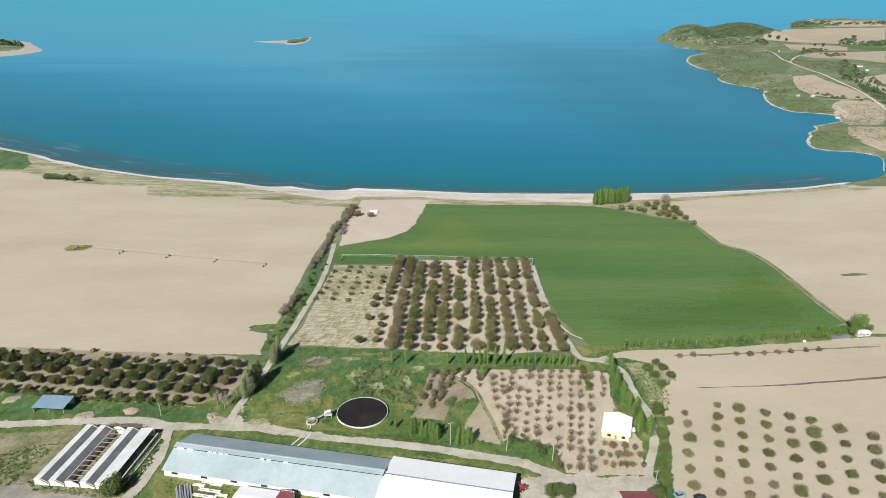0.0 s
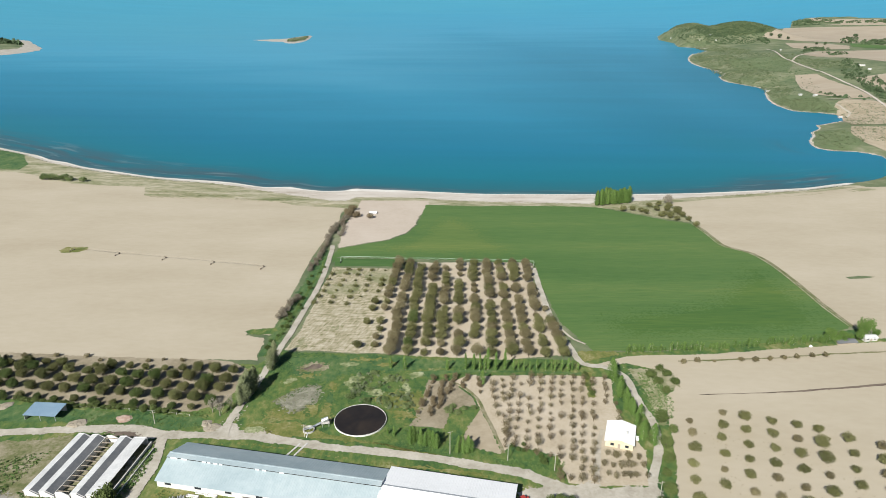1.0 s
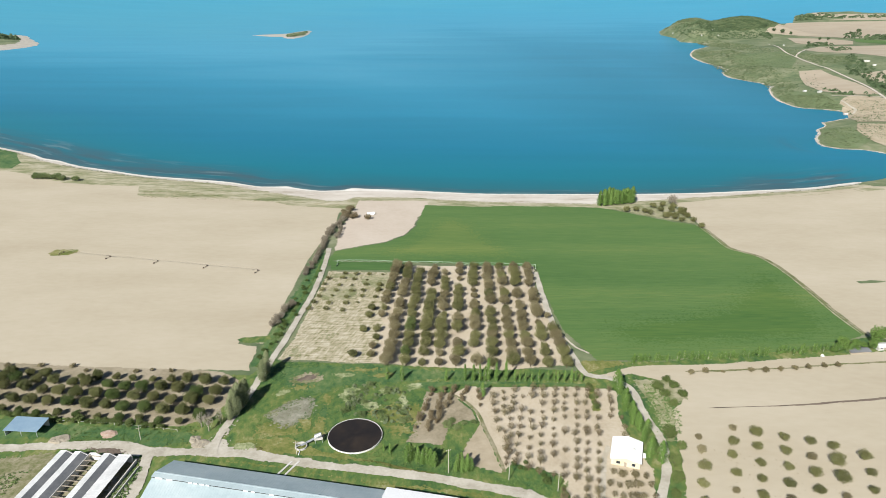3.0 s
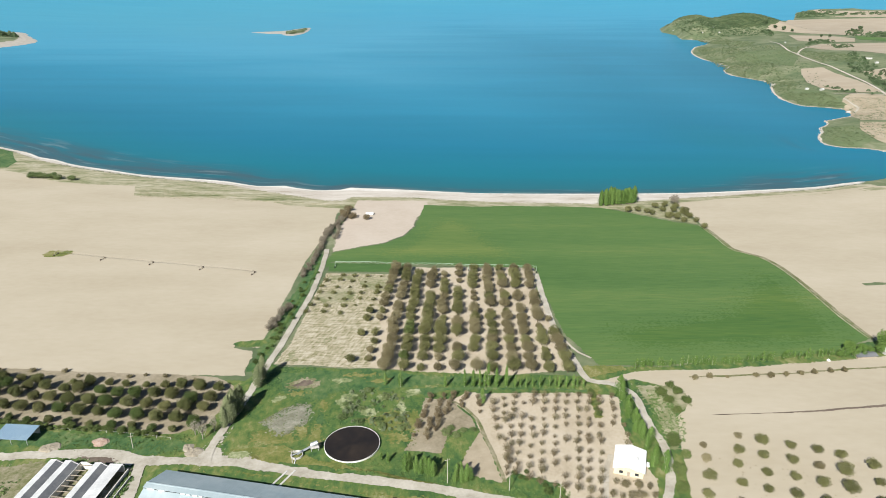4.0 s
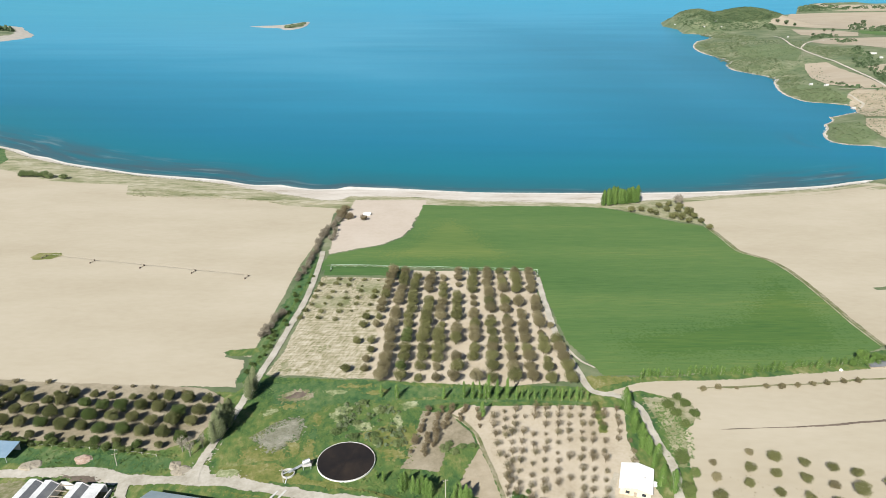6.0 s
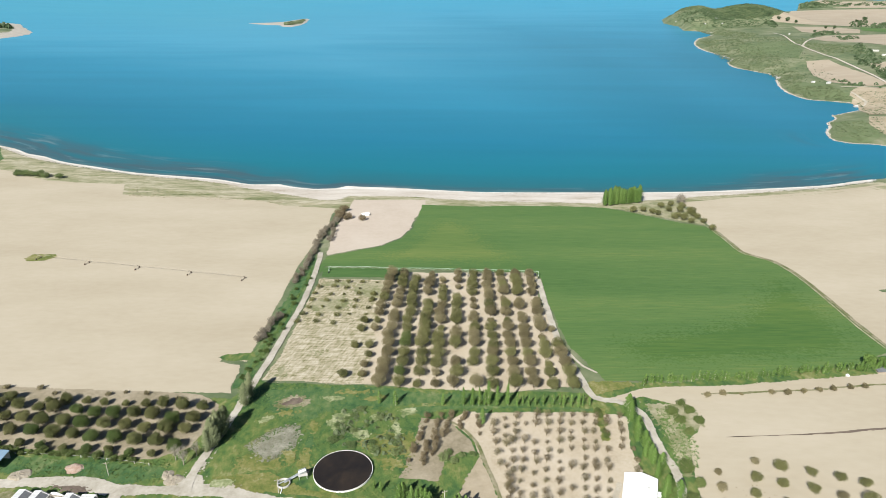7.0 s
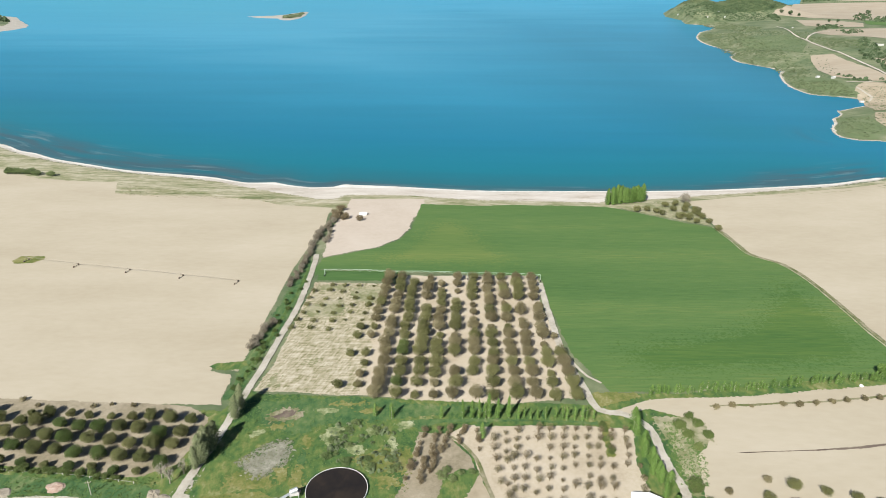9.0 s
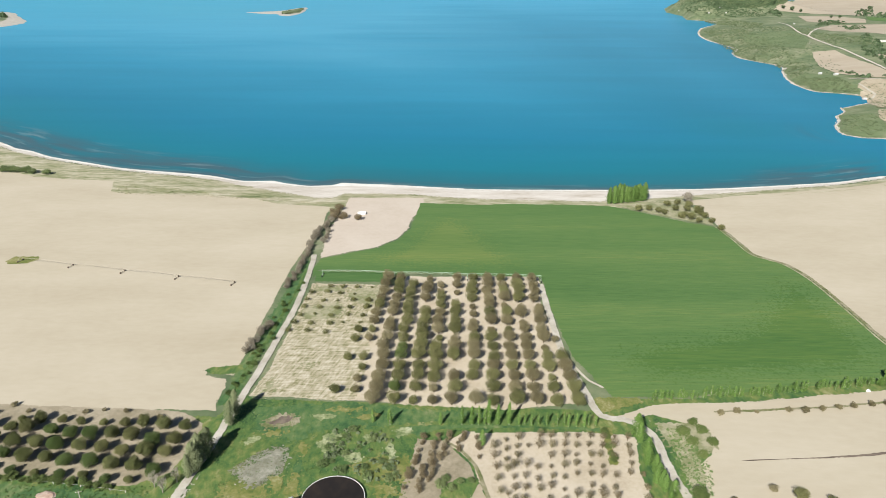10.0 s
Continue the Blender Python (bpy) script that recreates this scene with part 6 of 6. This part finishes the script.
def white_barn():
    L, W, eave, rise = 44.0, 23.0, 4.0, 2.0
    root = tagged(new("barn"), "broad farm hall with bright white steel roof", "barn")
    part("wall", gable_walls(L, W, eave, rise), M_WALL, root, "grey shaded wall")
    h = W / 2
    part("roof_slope", ribbed(-L / 2 - .3, L / 2 + .5, h + .5, eave - .1, 0, eave + rise, 1.0, .03), M_WHITEROOF, root, "white steel roof slope")
    part("roof_slope", ribbed(-L / 2 - .3, L / 2 + .5, -h - .5, eave - .1, 0, eave + rise, 1.0, .03), M_WHITEROOF, root, "white steel roof slope")
    part("ridge_cap", block((-L / 2 - .3, -.3, eave + rise + .03, L / 2 + .5, .3, eave + rise + .1)), M_STEEL, root)
    # closed black panel; the gateway's inner shade is its colour
    part("gate", block((L / 2 - .05, -3, -.2, L / 2 + .1, 3, 3.8)), M_BLACK, root, "near-black panel for a shaded gateway")
    return place(root, 2.0, 179.0, -11.8)


def small_house():
    W, D, eave, rise = 10.2, 12.2, 3.0, 1.3
    root = tagged(new("house"), "small house with glaring white roof and cream front wall", "house")
    w = gable_walls(D, W, eave, rise)
    bmesh.ops.rotate(w, verts=w.verts[:], cent=(0, 0, 0), matrix=Matrix.Rotation(radians(90), 3, "Z"))
    part("wall", w, M_CREAM, root, "cream-yellow rendered wall")
    for s, lab in ((-1, "white steel roof slope"), (1, "white steel roof slope")):
        bm = ribbed(-D / 2 - .5, D / 2 + .5, s * (W / 2 + .5), eave - .1, 0, eave + rise, .8, .03)
        bmesh.ops.rotate(bm, verts=bm.verts[:], cent=(0, 0, 0), matrix=Matrix.Rotation(radians(90), 3, "Z"))
        part("roof_slope", bm, M_WHITEROOF, root, lab)
    part("door", block((-.5, -D / 2 - .06, 0, .5, -D / 2 + .1, 2.05)), M_WOOD, root, "brown wooden door")
    for x in (-3.2, 2.2):
        win = part("window", block((x, -D / 2 - .05, 1.0, x + 1.3, -D / 2 + .1, 2.1)), M_GLASS, root, "dark window")
        part("sill", block((x - .1, -D / 2 - .16, .9, x + 1.4, -D / 2 + .05, 1.0)), M_CONCRETE, win)
    part("chimney", block((2.2, -1.3, eave + .4, 2.8, -.7, eave + 1.9)), M_CONCRETE, root, "short grey chimney")
    part("water_tank", block((W / 2 + .8, 1, 0, W / 2 + 2, 2.4, 1.4), bevel=.15), M_WHITEROOF, root, "white water tank")
    return place(root, 69.6, 217.0, -18)


def open_shed():
    root = tagged(new("shed"), "open shed with flat bright blue steel roof", "shed")
    L, W = 13.6, 8.2
    part("roof", ribbed(-L / 2, L / 2, -W / 2, 2.7, W / 2, 3.4, .8, .04), M_BLUEPAINT, root, "blue profiled steel roof")
    for x in (-L / 2 + .4, 0, L / 2 - .4):
        for y, z in ((-W / 2 + .4, 2.65), (W / 2 - .4, 3.3)):
            part("post", block((x - .1, y - .1, -.3, x + .1, y + .1, z)), M_STEEL, root)
    part("back_wall", block((-L / 2 + .3, W / 2 - .6, -.3, L / 2 - .3, W / 2 - .4, 3.0)), M_CONCRETE, root, "grey block wall")
    part("side_wall", block((-L / 2 + .3, -W / 2 + .6, -.3, -L / 2 + .5, W / 2 - .6, 2.4)), M_WALL, root, "white side wall")
    return place(root, -160.8, 231.2, -4)


def sawtooth_shed():
    """Five parallel bays; the middle one has lost its roof."""
    root = tagged(new("ruined_shed"), "long derelict shed with parallel pale roof strips and dark gaps", "shed")
    L, bay = 31.0, 5.6
    for i in range(5):
        x = (i - 2.5) * bay
        wide = bay * (.85 if i == 4 else .42)
        part("bay_wall", block((x, -L / 2, -.4, x + .25, L / 2, 2.6)), M_CONCRETE, root, "grey concrete bay wall")
        for y in (-L / 2, L / 2 - .25):
            top = [(x + .25, -.4), (x + bay * .92, -.4), (x + bay * .92, 1.6 if i < 4 else 2.6), (x + wide, 3.05), (x + .25, 2.85)]
            bm = bmesh.new()
            a, b = [bm.verts.new((u, y, v)) for u, v in top], [bm.verts.new((u, y + .25, v)) for u, v in top]
            bm.faces.new(a)
            bm.faces.new(b[::-1])
            for k in range(5):
                bm.faces.new((a[k], b[k], b[(k + 1) % 5], a[(k + 1) % 5]))
            bmesh.ops.recalc_face_normals(bm, faces=bm.faces[:])
            part("end_wall", bm, M_WALL, root, "whitewashed saw-toothed end wall")
        # slopes turned from the sun get their shade as a darker material
        for name, a, b, za, zb, mat, lab in (("roof_strip", -.2, wide, 2.7, 3.0, M_PALEROOF, "pale weathered roof strip"), ("roof_strip", wide + .02, bay * .92, 2.98, 1.5, M_DARKROOF, "roof slope coloured dark grey for its shade")):
            if i == 2 or (i == 4 and mat is M_DARKROOF):
                continue
            bm = ribbed(-L / 2 - .3, L / 2 + .3, a, za, b, zb, 1.2, .03)
            bmesh.ops.rotate(bm, verts=bm.verts[:], cent=(0, 0, 0), matrix=Matrix.Rotation(radians(-90), 3, "Z"))
            bmesh.ops.translate(bm, verts=bm.verts[:], vec=(x, 0, 0))
            part(name, bm, mat, root, lab)
        if i == 2:
            for j in range(12):
                y = -L / 2 + 1.2 + j * 2.6
                part("roof_beam", block((x, y, 2.2, x + bay * .8, y + .22, 2.42)), M_WOOD, root, "bare roof beam")
    part("low_wall", block((2.5 * bay + .6, -L / 2, -.4, 2.5 * bay + 1.0, L / 2, 1.2), (2.5 * bay + 3.0, -L / 2, -.4, 2.5 * bay + 3.3, L / 2 - 3, .8)), M_CONCRETE, root, "low concrete side walls")
    return place(root, -126.2, 198.3, -5.5)


def slurry_tank():
    root = tagged(new("slurry_tank"), "round slurry tank full of dark brown liquid with white rim", "tank")
    n, R, t, top = 48, 10.5, .16, .9
    bm = bmesh.new()
    rings = [[bm.verts.new((math.cos(6.2832 * i / n) * r, math.sin(6.2832 * i / n) * r, z)) for i in range(n)] for r, z in ((R, -.5), (R, top), (R - t, top), (R - t, -.5))]
    for a, b in zip(rings, rings[1:]):
        for i in range(n):
            j = (i + 1) % n
            bm.faces.new((a[i], a[j], b[j], b[i]))
    part("wall", bm, M_WALL, root, "white concrete tank wall")
    bm = bmesh.new()
    bmesh.ops.create_circle(bm, cap_ends=True, radius=R - t, segments=n)
    bmesh.ops.translate(bm, verts=bm.verts[:], vec=(0, 0, .78))
    part("liquid", bm, M_DARK, root, "still dark brown slurry surface")
    for i in range(22):
        a = 6.2832 * (i + .5) / 22
        c, s = math.cos(a), math.sin(a)
        b = block((R - t / 2 - .13, -.13, top - .1, R - t / 2 + .13, .13, top + .1))
        bmesh.ops.rotate(b, verts=b.verts[:], cent=(0, 0, 0), matrix=Matrix.Rotation(a, 3, "Z"))
        part("rim_block", b, M_CONCRETE, root)
    return place(root, -32.4, 228.0, 0)


def separator():
    root = tagged(new("slurry_separator"), "grey steel slurry separator with pipes beside the tank", "machine")
    part("platform", block((-1.6, -1.4, 1.6, 1.6, 1.4, 1.8)), M_CONCRETE, root, "grey platform")
    for x in (-1.4, 1.2):
        for y in (-1.2, 1.0):
            part("leg", block((x, y, -.3, x + .2, y + .2, 1.6)), M_STEEL, root)
    bm = bmesh.new()
    bmesh.ops.create_cone(bm, cap_ends=True, segments=14, radius1=.9, radius2=.75, depth=2.6, matrix=pose(0, 0, 2.8, 0, 70, 0))
    part("drum", bm, M_STEEL, root, "dull steel drum")
    part("motor", block((1.3, -.4, 1.8, 2.2, .4, 2.6), bevel=.1), M_BLACK, root, "dark motor")
    bm = bmesh.new()
    bmesh.ops.create_cone(bm, cap_ends=True, segments=10, radius1=.22, radius2=.22, depth=9, matrix=pose(-4.5, -1.2, 1.2, 0, 84, 18))
    part("pipe", bm, M_STEEL, root, "long grey outlet pipe")
    part("chute", slab([(-6.5, -2.4, .6), (-1.6, -.6, 1.7), (-1.6, .6, 1.7), (-6.5, -1.0, .6)], .1), M_STEEL, root, "steel chute")
    return place(root, -46.0, 225.2, 12)


def round_pen():
    root = tagged(new("ring_tank"), "small open concrete ring with a white pipe", "tank")
    n = 20
    bm = bmesh.new()
    rings = [[bm.verts.new((math.cos(6.2832 * i / n) * r, math.sin(6.2832 * i / n) * r, z)) for i in range(n)] for r, z in ((2.3, -.3), (2.3, .9), (2.05, .9), (2.05, -.3))]
    for a, b in zip(rings, rings[1:]):
        for i in range(n):
            j = (i + 1) % n
            bm.faces.new((a[i], a[j], b[j], b[i]))
    part("ring", bm, M_CONCRETE, root)
    part("pipe", block((-.12, -4.8, .3, .12, -2.2, .55)), M_WHITEROOF, root, "white outlet pipe")
    return place(root, -52.0, 221.5, 0)


def pole(x, y, h, arm=True):
    root = tagged(new("utility_pole"), "plain weathered utility pole with a crossarm", "pole", "utility poles")
    bm = bmesh.new()
    bmesh.ops.create_cone(bm, cap_ends=True, segments=8, radius1=.17, radius2=.10, depth=h + .5, matrix=pose(0, 0, h / 2 - .25))
    part("post", bm, M_PALEBARK, root)
    if arm:
        part("crossarm", block((-.9, -.06, h - .7, .9, .06, h - .55)), M_WOOD, root)
        for x2 in (-.8, 0, .8):
            part("insulator", block((x2 - .05, -.05, h - .55, x2 + .05, .05, h - .35)), M_WALL, root)
    return place(root, x, y, 20)


def dirt_pile(x, y, r, h, material, label, seed):
    rr = random.Random(seed)
    verts, faces, n = [], [], 18
    for k, (s, z) in enumerate(((1.0, -.1), (.82, .35), (.55, .75), (.25, .97))):
        for i in range(n):
            a = 6.2832 * i / n
            q = noise.noise(Vector((math.cos(a) * 1.4 + seed, math.sin(a) * 1.4, k * .6)))
            d = r * s * (1 + .35 * q)
            verts.append((math.cos(a) * d, math.sin(a) * d * .75, h * .6 * z * (1 + .5 * q)))
    for k in range(3):
        faces += [(k * n + i, k * n + (i + 1) % n, (k + 1) * n + (i + 1) % n, (k + 1) * n + i) for i in range(n)]
    faces.append(tuple(3 * n + i for i in range(n)))
    ob = mesh_object("earth_mound", verts, faces, material)
    return tagged(place(ob, x, y, rr.uniform(0, 180)), label, "mound")


def wheel(parent, x, y, r, w):
    bm = bmesh.new()
    bmesh.ops.create_cone(bm, cap_ends=True, segments=16, radius1=r, radius2=r, depth=w, matrix=pose(x, y, r, 90, 0, 0))
    t = part("wheel", bm, M_RUBBER, parent, "black tyre")
    bm = bmesh.new()
    bmesh.ops.create_cone(bm, cap_ends=True, segments=12, radius1=r * .55, radius2=r * .55, depth=w + .04, matrix=pose(x, y, r, 90, 0, 0))
    part("rim", bm, M_STEEL, t)


def car(x, y, turn, paint, label):
    root = tagged(new("car"), label, "car")
    bm = block((-2.1, -.85, .35, 2.1, .85, .95), bevel=.12)
    part("body", bm, paint, root)
    bm = bmesh.new()
    lo = [bm.verts.new(p) for p in ((-1.5, -.78, .93), (1.1, -.78, .93), (1.1, .78, .93), (-1.5, .78, .93))]
    hi = [bm.verts.new(p) for p in ((-1.1, -.62, 1.45), (.45, -.62, 1.45), (.45, .62, 1.45), (-1.1, .62, 1.45))]
    bm.faces.new(hi)
    for i in range(4):
        j = (i + 1) % 4
        bm.faces.new((lo[i], lo[j], hi[j], hi[i]))
    part("cabin", bm, M_GLASS, root, "dark glazed cabin")
    part("roof", block((-1.08, -.6, 1.44, .43, .6, 1.5)), paint, root)
    for wx in (-1.3, 1.3):
        for wy in (-.78, .78):
            wheel(root, wx, wy, .32, .2)
    return place(root, x, y, turn)


def tractor(x, y, turn):
    root = tagged(new("tractor"), "small red farm tractor in the yard", "tractor")
    part("bonnet", block((.2, -.4, .7, 2.0, .4, 1.5), bevel=.1), M_TRACTOR, root, "red bonnet")
    part("seat_deck", block((-1.2, -.6, .6, .2, .6, 1.0), bevel=.05), M_TRACTOR, root)
    part("canopy", block((-1.2, -.7, 2.3, .4, .7, 2.4)), M_TRACTOR, root, "red canopy")
    for px in (-1.1, .25):
        for py in (-.6, .55):
            part("canopy_post", block((px, py, 1.0, px + .06, py + .06, 2.3)), M_BLACK, root)
    for wy in (-.85, .85):
        wheel(root, -.7, wy, .72, .4)
        wheel(root, 1.5, wy * .85, .42, .25)
    return place(root, x, y, turn)


def simple_house(name, x, y, turn, L, W, eave, rise, roof, wall, label, doors=True):
    root = tagged(new(name), label, "building")
    part("wall", gable_walls(L, W, eave, rise), wall, root)
    part("roof_slope", ribbed(-L / 2 - .4, L / 2 + .4, W / 2 + .4, eave - .1, 0, eave + rise, 1.0, .04), roof, root)
    part("roof_slope", ribbed(-L / 2 - .4, L / 2 + .4, -W / 2 - .4, eave - .1, 0, eave + rise, 1.0, .04), roof, root)
    if doors:
        part("door", block((-.5, -W / 2 - .06, 0, .5, -W / 2 + .1, 2.05)), M_WOOD, root)
        for wx in (-L / 3, L / 3 - 1):
            win = part("window", block((wx, -W / 2 - .05, 1, wx + 1, -W / 2 + .1, 2)), M_GLASS, root)
            part("sill", block((wx - .1, -W / 2 - .15, .9, wx + 1.1, -W / 2 + .05, 1)), M_CONCRETE, win)
    return place(root, x, y, turn)


long_barn()
white_barn()
small_house()
open_shed()
sawtooth_shed()
slurry_tank()
separator()
round_pen()
for (x, y), h in zip([(3.5, 207.4), (24.8, 203.8), (41.2, 198.2), (-114.3, 225.6), (-52.8, 217.5), (73.6, 180.9)], (10.5, 7.5, 7.5, 6.0, 6, 10)):
    pole(x, y, h)
(ax, ay), (bx, by), (cx, cy), (dx, dy), (ex, ey) = [(-145.5, 225.0), (-128.0, 229.1), (-90.4, 223.0), (-182.3, 237.1), (-93.6, 225.7)]
dirt_pile(ax, ay, 4.2, 1.5, M_EARTH, "heap of pale dug earth", 1)
dirt_pile(bx, by, 4.0, .9, M_RUBBLE, "low heap of brick rubble", 2)
dirt_pile(cx, cy, 4.0, 1.0, M_EARTH, "bank of pale earth by the track", 3)
dirt_pile(dx, dy, 4.0, 1.2, M_EARTH, "heap of pale earth by the orchard", 4)
dirt_pile(ex, ey, 3.2, 1.0, M_EARTH, "low bank of pale earth", 5)
car(85.8, 214.3, 80, M_CARPAINT, "dark parked car beside the track")
tractor(28.2, 182.2, 30)
simple_house("outbuilding", 66.3, 173.6, 0, 10.5, 9.5, 2.8, 1.2, M_RED, M_WALL, "small outbuilding with dull red steel roof")
simple_house("outbuilding", -62.0, 174.5, -10.9, 14, 9, 3.0, .5, M_WHITEROOF, M_WALL, "low annex with white roof beside the barn")
simple_house("outbuilding", -52.6, 173.0, -10.9, 4.2, 10, 3.2, .6, M_RED, M_WALL, "narrow annex with dark red roof", False)
car(82.0, 179.6, 10, M_BLUEPAINT, "dusty blue parked car")
car(88.4, 178.6, 5, M_CARPAINT, "dark parked car by the trees")


# irrigation machines
def tower(parent, x, h, spread_, steel, tyre, radius):
    for s in (-1, 1):
        tv, tf = [], []
        limb(tv, tf, (x, s * spread_, .5), (x, 0, h), .09, .07, 5)
        me = bpy.data.meshes.new("tower_leg")
        me.from_pydata([tuple(p) for p in tv], [], tf)
        me.materials.append(steel)
        ob = new("tower_leg", me)
        ob.parent = parent
    base = part("tower_base", block((x - .1, -spread_, .45, x + .1, spread_, .65)), steel, parent)
    for s in (-1, 1):
        bm = bmesh.new()
        bmesh.ops.create_cone(bm, cap_ends=True, segments=14, radius1=radius, radius2=radius, depth=.35, matrix=pose(x, s * spread_, radius, 0, 90, 0))
        part("tyre", bm, tyre, base)


def irrigator(ends, h, spans, label, droop, hangers, steel, bore, tyre, radius):
    (x0, y0), (x1, y1) = ends
    L = math.hypot(x1 - x0, y1 - y0)
    root = tagged(new("irrigation_machine"), label, "irrigator")
    seg = L / spans
    for i in range(spans):
        tv, tf = [], []
        k = 8
        crown = lambda u: h + droop * (1 - (2 * u - 1) ** 2)
        for j in range(k):
            limb(tv, tf, (seg * (i + j / k), 0, crown(j / k)), (seg * (i + (j + 1) / k), 0, crown((j + 1) / k)), bore, bore, 5)
        me = bpy.data.meshes.new("pipe_span")
        me.from_pydata([tuple(p) for p in tv], [], tf)
        me.materials.append(steel)
        ob = new("pipe_span", me)
        ob.parent = root
        tv, tf = [], []
        for j in range(hangers):
            u0, u1, um = j / hangers, (j + 1) / hangers, (j + .5) / hangers
            low = crown(um) - 1.1
            for s in (-.5, .5):
                limb(tv, tf, (seg * (i + u0), 0, crown(u0)), (seg * (i + um), s, low), bore * .35, bore * .35, 4)
                limb(tv, tf, (seg * (i + um), s, low), (seg * (i + u1), 0, crown(u1)), bore * .35, bore * .35, 4)
        me = bpy.data.meshes.new("truss")
        me.from_pydata([tuple(p) for p in tv], [], tf)
        me.materials.append(steel)
        ob = new("truss", me)
        ob.parent = root
    for i in range(spans + 1):
        tower(root, seg * i, h, 2.0, steel, tyre, radius)
    root.matrix_basis = pose(x0, y0, float(height(x0, y0)), 0, math.degrees(math.atan2(float(height(x0, y0)) - float(height(x1, y1)), L)), math.degrees(math.atan2(y1 - y0, x1 - x0)))
    return root


irrigator([(-65.9, 405.2), (59.9, 399.2)], 3.6, 3, "pale green pivot irrigation machine at the orchard's edge", .5, 7, M_PIVOT, .09, M_RUBBER, .6)
irrigator([(-251.8, 423.1), (-114.5, 393.1)], 2.6, 4, "thin grey pivot irrigation machine on the bare field", .5, 5, M_RUSTY, .06, M_MUD, .55)

# hut and clutter at the end of the crop
simple_house("hut", *(216.6, 299.8), 8, 7, 4, 1.9, .7, M_PALEROOF, M_CONCRETE, "small pale hut under large trees")
simple_house("hut", *(203.0, 296.5), 6, 10, 4.0, 1.2, .5, M_DARKROOF, M_WOOD, "low dark covered stack by the trees", False)
dirt_pile(*(183.4, 292.1), 1.1, 1.5, M_WHITEROOF, "white wrapped heap at the crop's edge", 8)
# flat white boards, modelled as a little tent-shaped block
simple_house("white_boards", *(-55.7, 513.2), 15, 5, 3.2, 1.2, .9, M_WHITEROOF, M_WHITEROOF, "small white boards on the sandy field, built tent-shaped", False)
# far houses
for (x, y), s, lab in zip([(873, 1418), (856, 1362), (627, 1128), (612, 1147), (971, 1969), (936, 2416), (939, 2365), (871, 2629), (887, 2380), (588, 980)], (20, 9, 10, 8, 6, 7, 7, 9, 7, 8),
                          ["long pale far farm building"] + ["small pale far house"] * 9):
    simple_house("far_house", x, y, random.Random(int(x)).uniform(-20, 20), s * .6, s * .2 + 2, 2.2, .9, M_PALEROOF if s < 20 else M_CONCRETE, M_CONCRETE, lab, False)


# clutter before the barn
def pipe_stack(x, y, turn):
    root = tagged(new("pipe_stack"), "stack of grey steel pipes on the grass", "pipes")
    for i in range(14):
        bm = bmesh.new()
        k, r = i % 6, i // 6
        bmesh.ops.create_cone(bm, cap_ends=True, segments=8, radius1=.16, radius2=.16, depth=8 - .3 * (i % 3), matrix=pose(-2.4 + k * .9 + .25 * r, .3 * math.sin(i * 2.1), .16 + .28 * r, 90, 0, 2.0 * math.sin(i * 1.7)))
        part("pipe", bm, M_STEEL, root)
    return place(root, x, y, turn)


def feed_trough():
    root = tagged(new("feed_trough"), "white concrete feed trough lying on the ground", "trough", "troughs before the barn")
    part("floor", block((-2.2, -.5, 0, 2.2, .5, .15)), M_WALL, root)
    for y in (-.5, .4):
        part("side", block((-2.2, y, .15, 2.2, y + .1, .6)), M_WALL, root)
    for x in (-2.2, 2.1):
        part("end", block((x, -.4, .15, x + .1, .4, .6)), M_WALL, root)
    return root


pipe_stack(*(-88.2, 180.0), 24)
first = place(feed_trough(), *(-84.4, 184.0), -11)
for k, (x, y) in enumerate([(-81.7, 185.5), (-78.2, 184.3), (-81.7, 181.7), (-77.9, 180.9), (-82.6, 178.9), (-78.5, 178.1), (-74.9, 178.9)]):
    copy_thing(first, pose(x, y, float(height(x, y)), 0, 0, -11 + 6 * math.sin(k * 3.1)))


def plank(x, y, turn, length):
    ob = tagged(part("plank", block((-length / 2, -.35, .1, length / 2, .35, .32)), M_CONCRETE, None), "pale concrete beam laid on the grass", "beam", "beams across the verge")
    return place(ob, x, y, turn)


for (x, y), a in zip([(-56.2, 208.1), (-53.3, 208.4)], (62, 64)):
    plank(x, y, a, 11)


def fence(points, label):
    """Posts along a line with two rails."""
    root = tagged(new("fence"), label, "fence")
    z = height([q[0] for q in points], [q[1] for q in points])
    prev = None
    for (x, y), h in zip(points, z):
        part("post", block((x - .07, y - .07, h - .2, x + .07, y + .07, h + 1.1)), M_CONCRETE, root)
        if prev:
            for k in (.9,):
                tv, tf = [], []
                limb(tv, tf, (*prev[:2], prev[2] + k), (x, y, h + k), .03, .03, 4)
                me = bpy.data.meshes.new("rail")
                me.from_pydata([tuple(q) for q in tv], [], tf)
                me.materials.append(M_CONCRETE)
                ob = new("rail", me)
                ob.parent = root
        prev = (x, y, h)
    return root


fence([(p.x, p.y) for p in along([(-158.9, 237.3), (-143.5, 236.1), (-128.7, 234.9), (-113.7, 232.9), (-102.3, 230.9)], 4)], "low pale wire fence below the orchard")
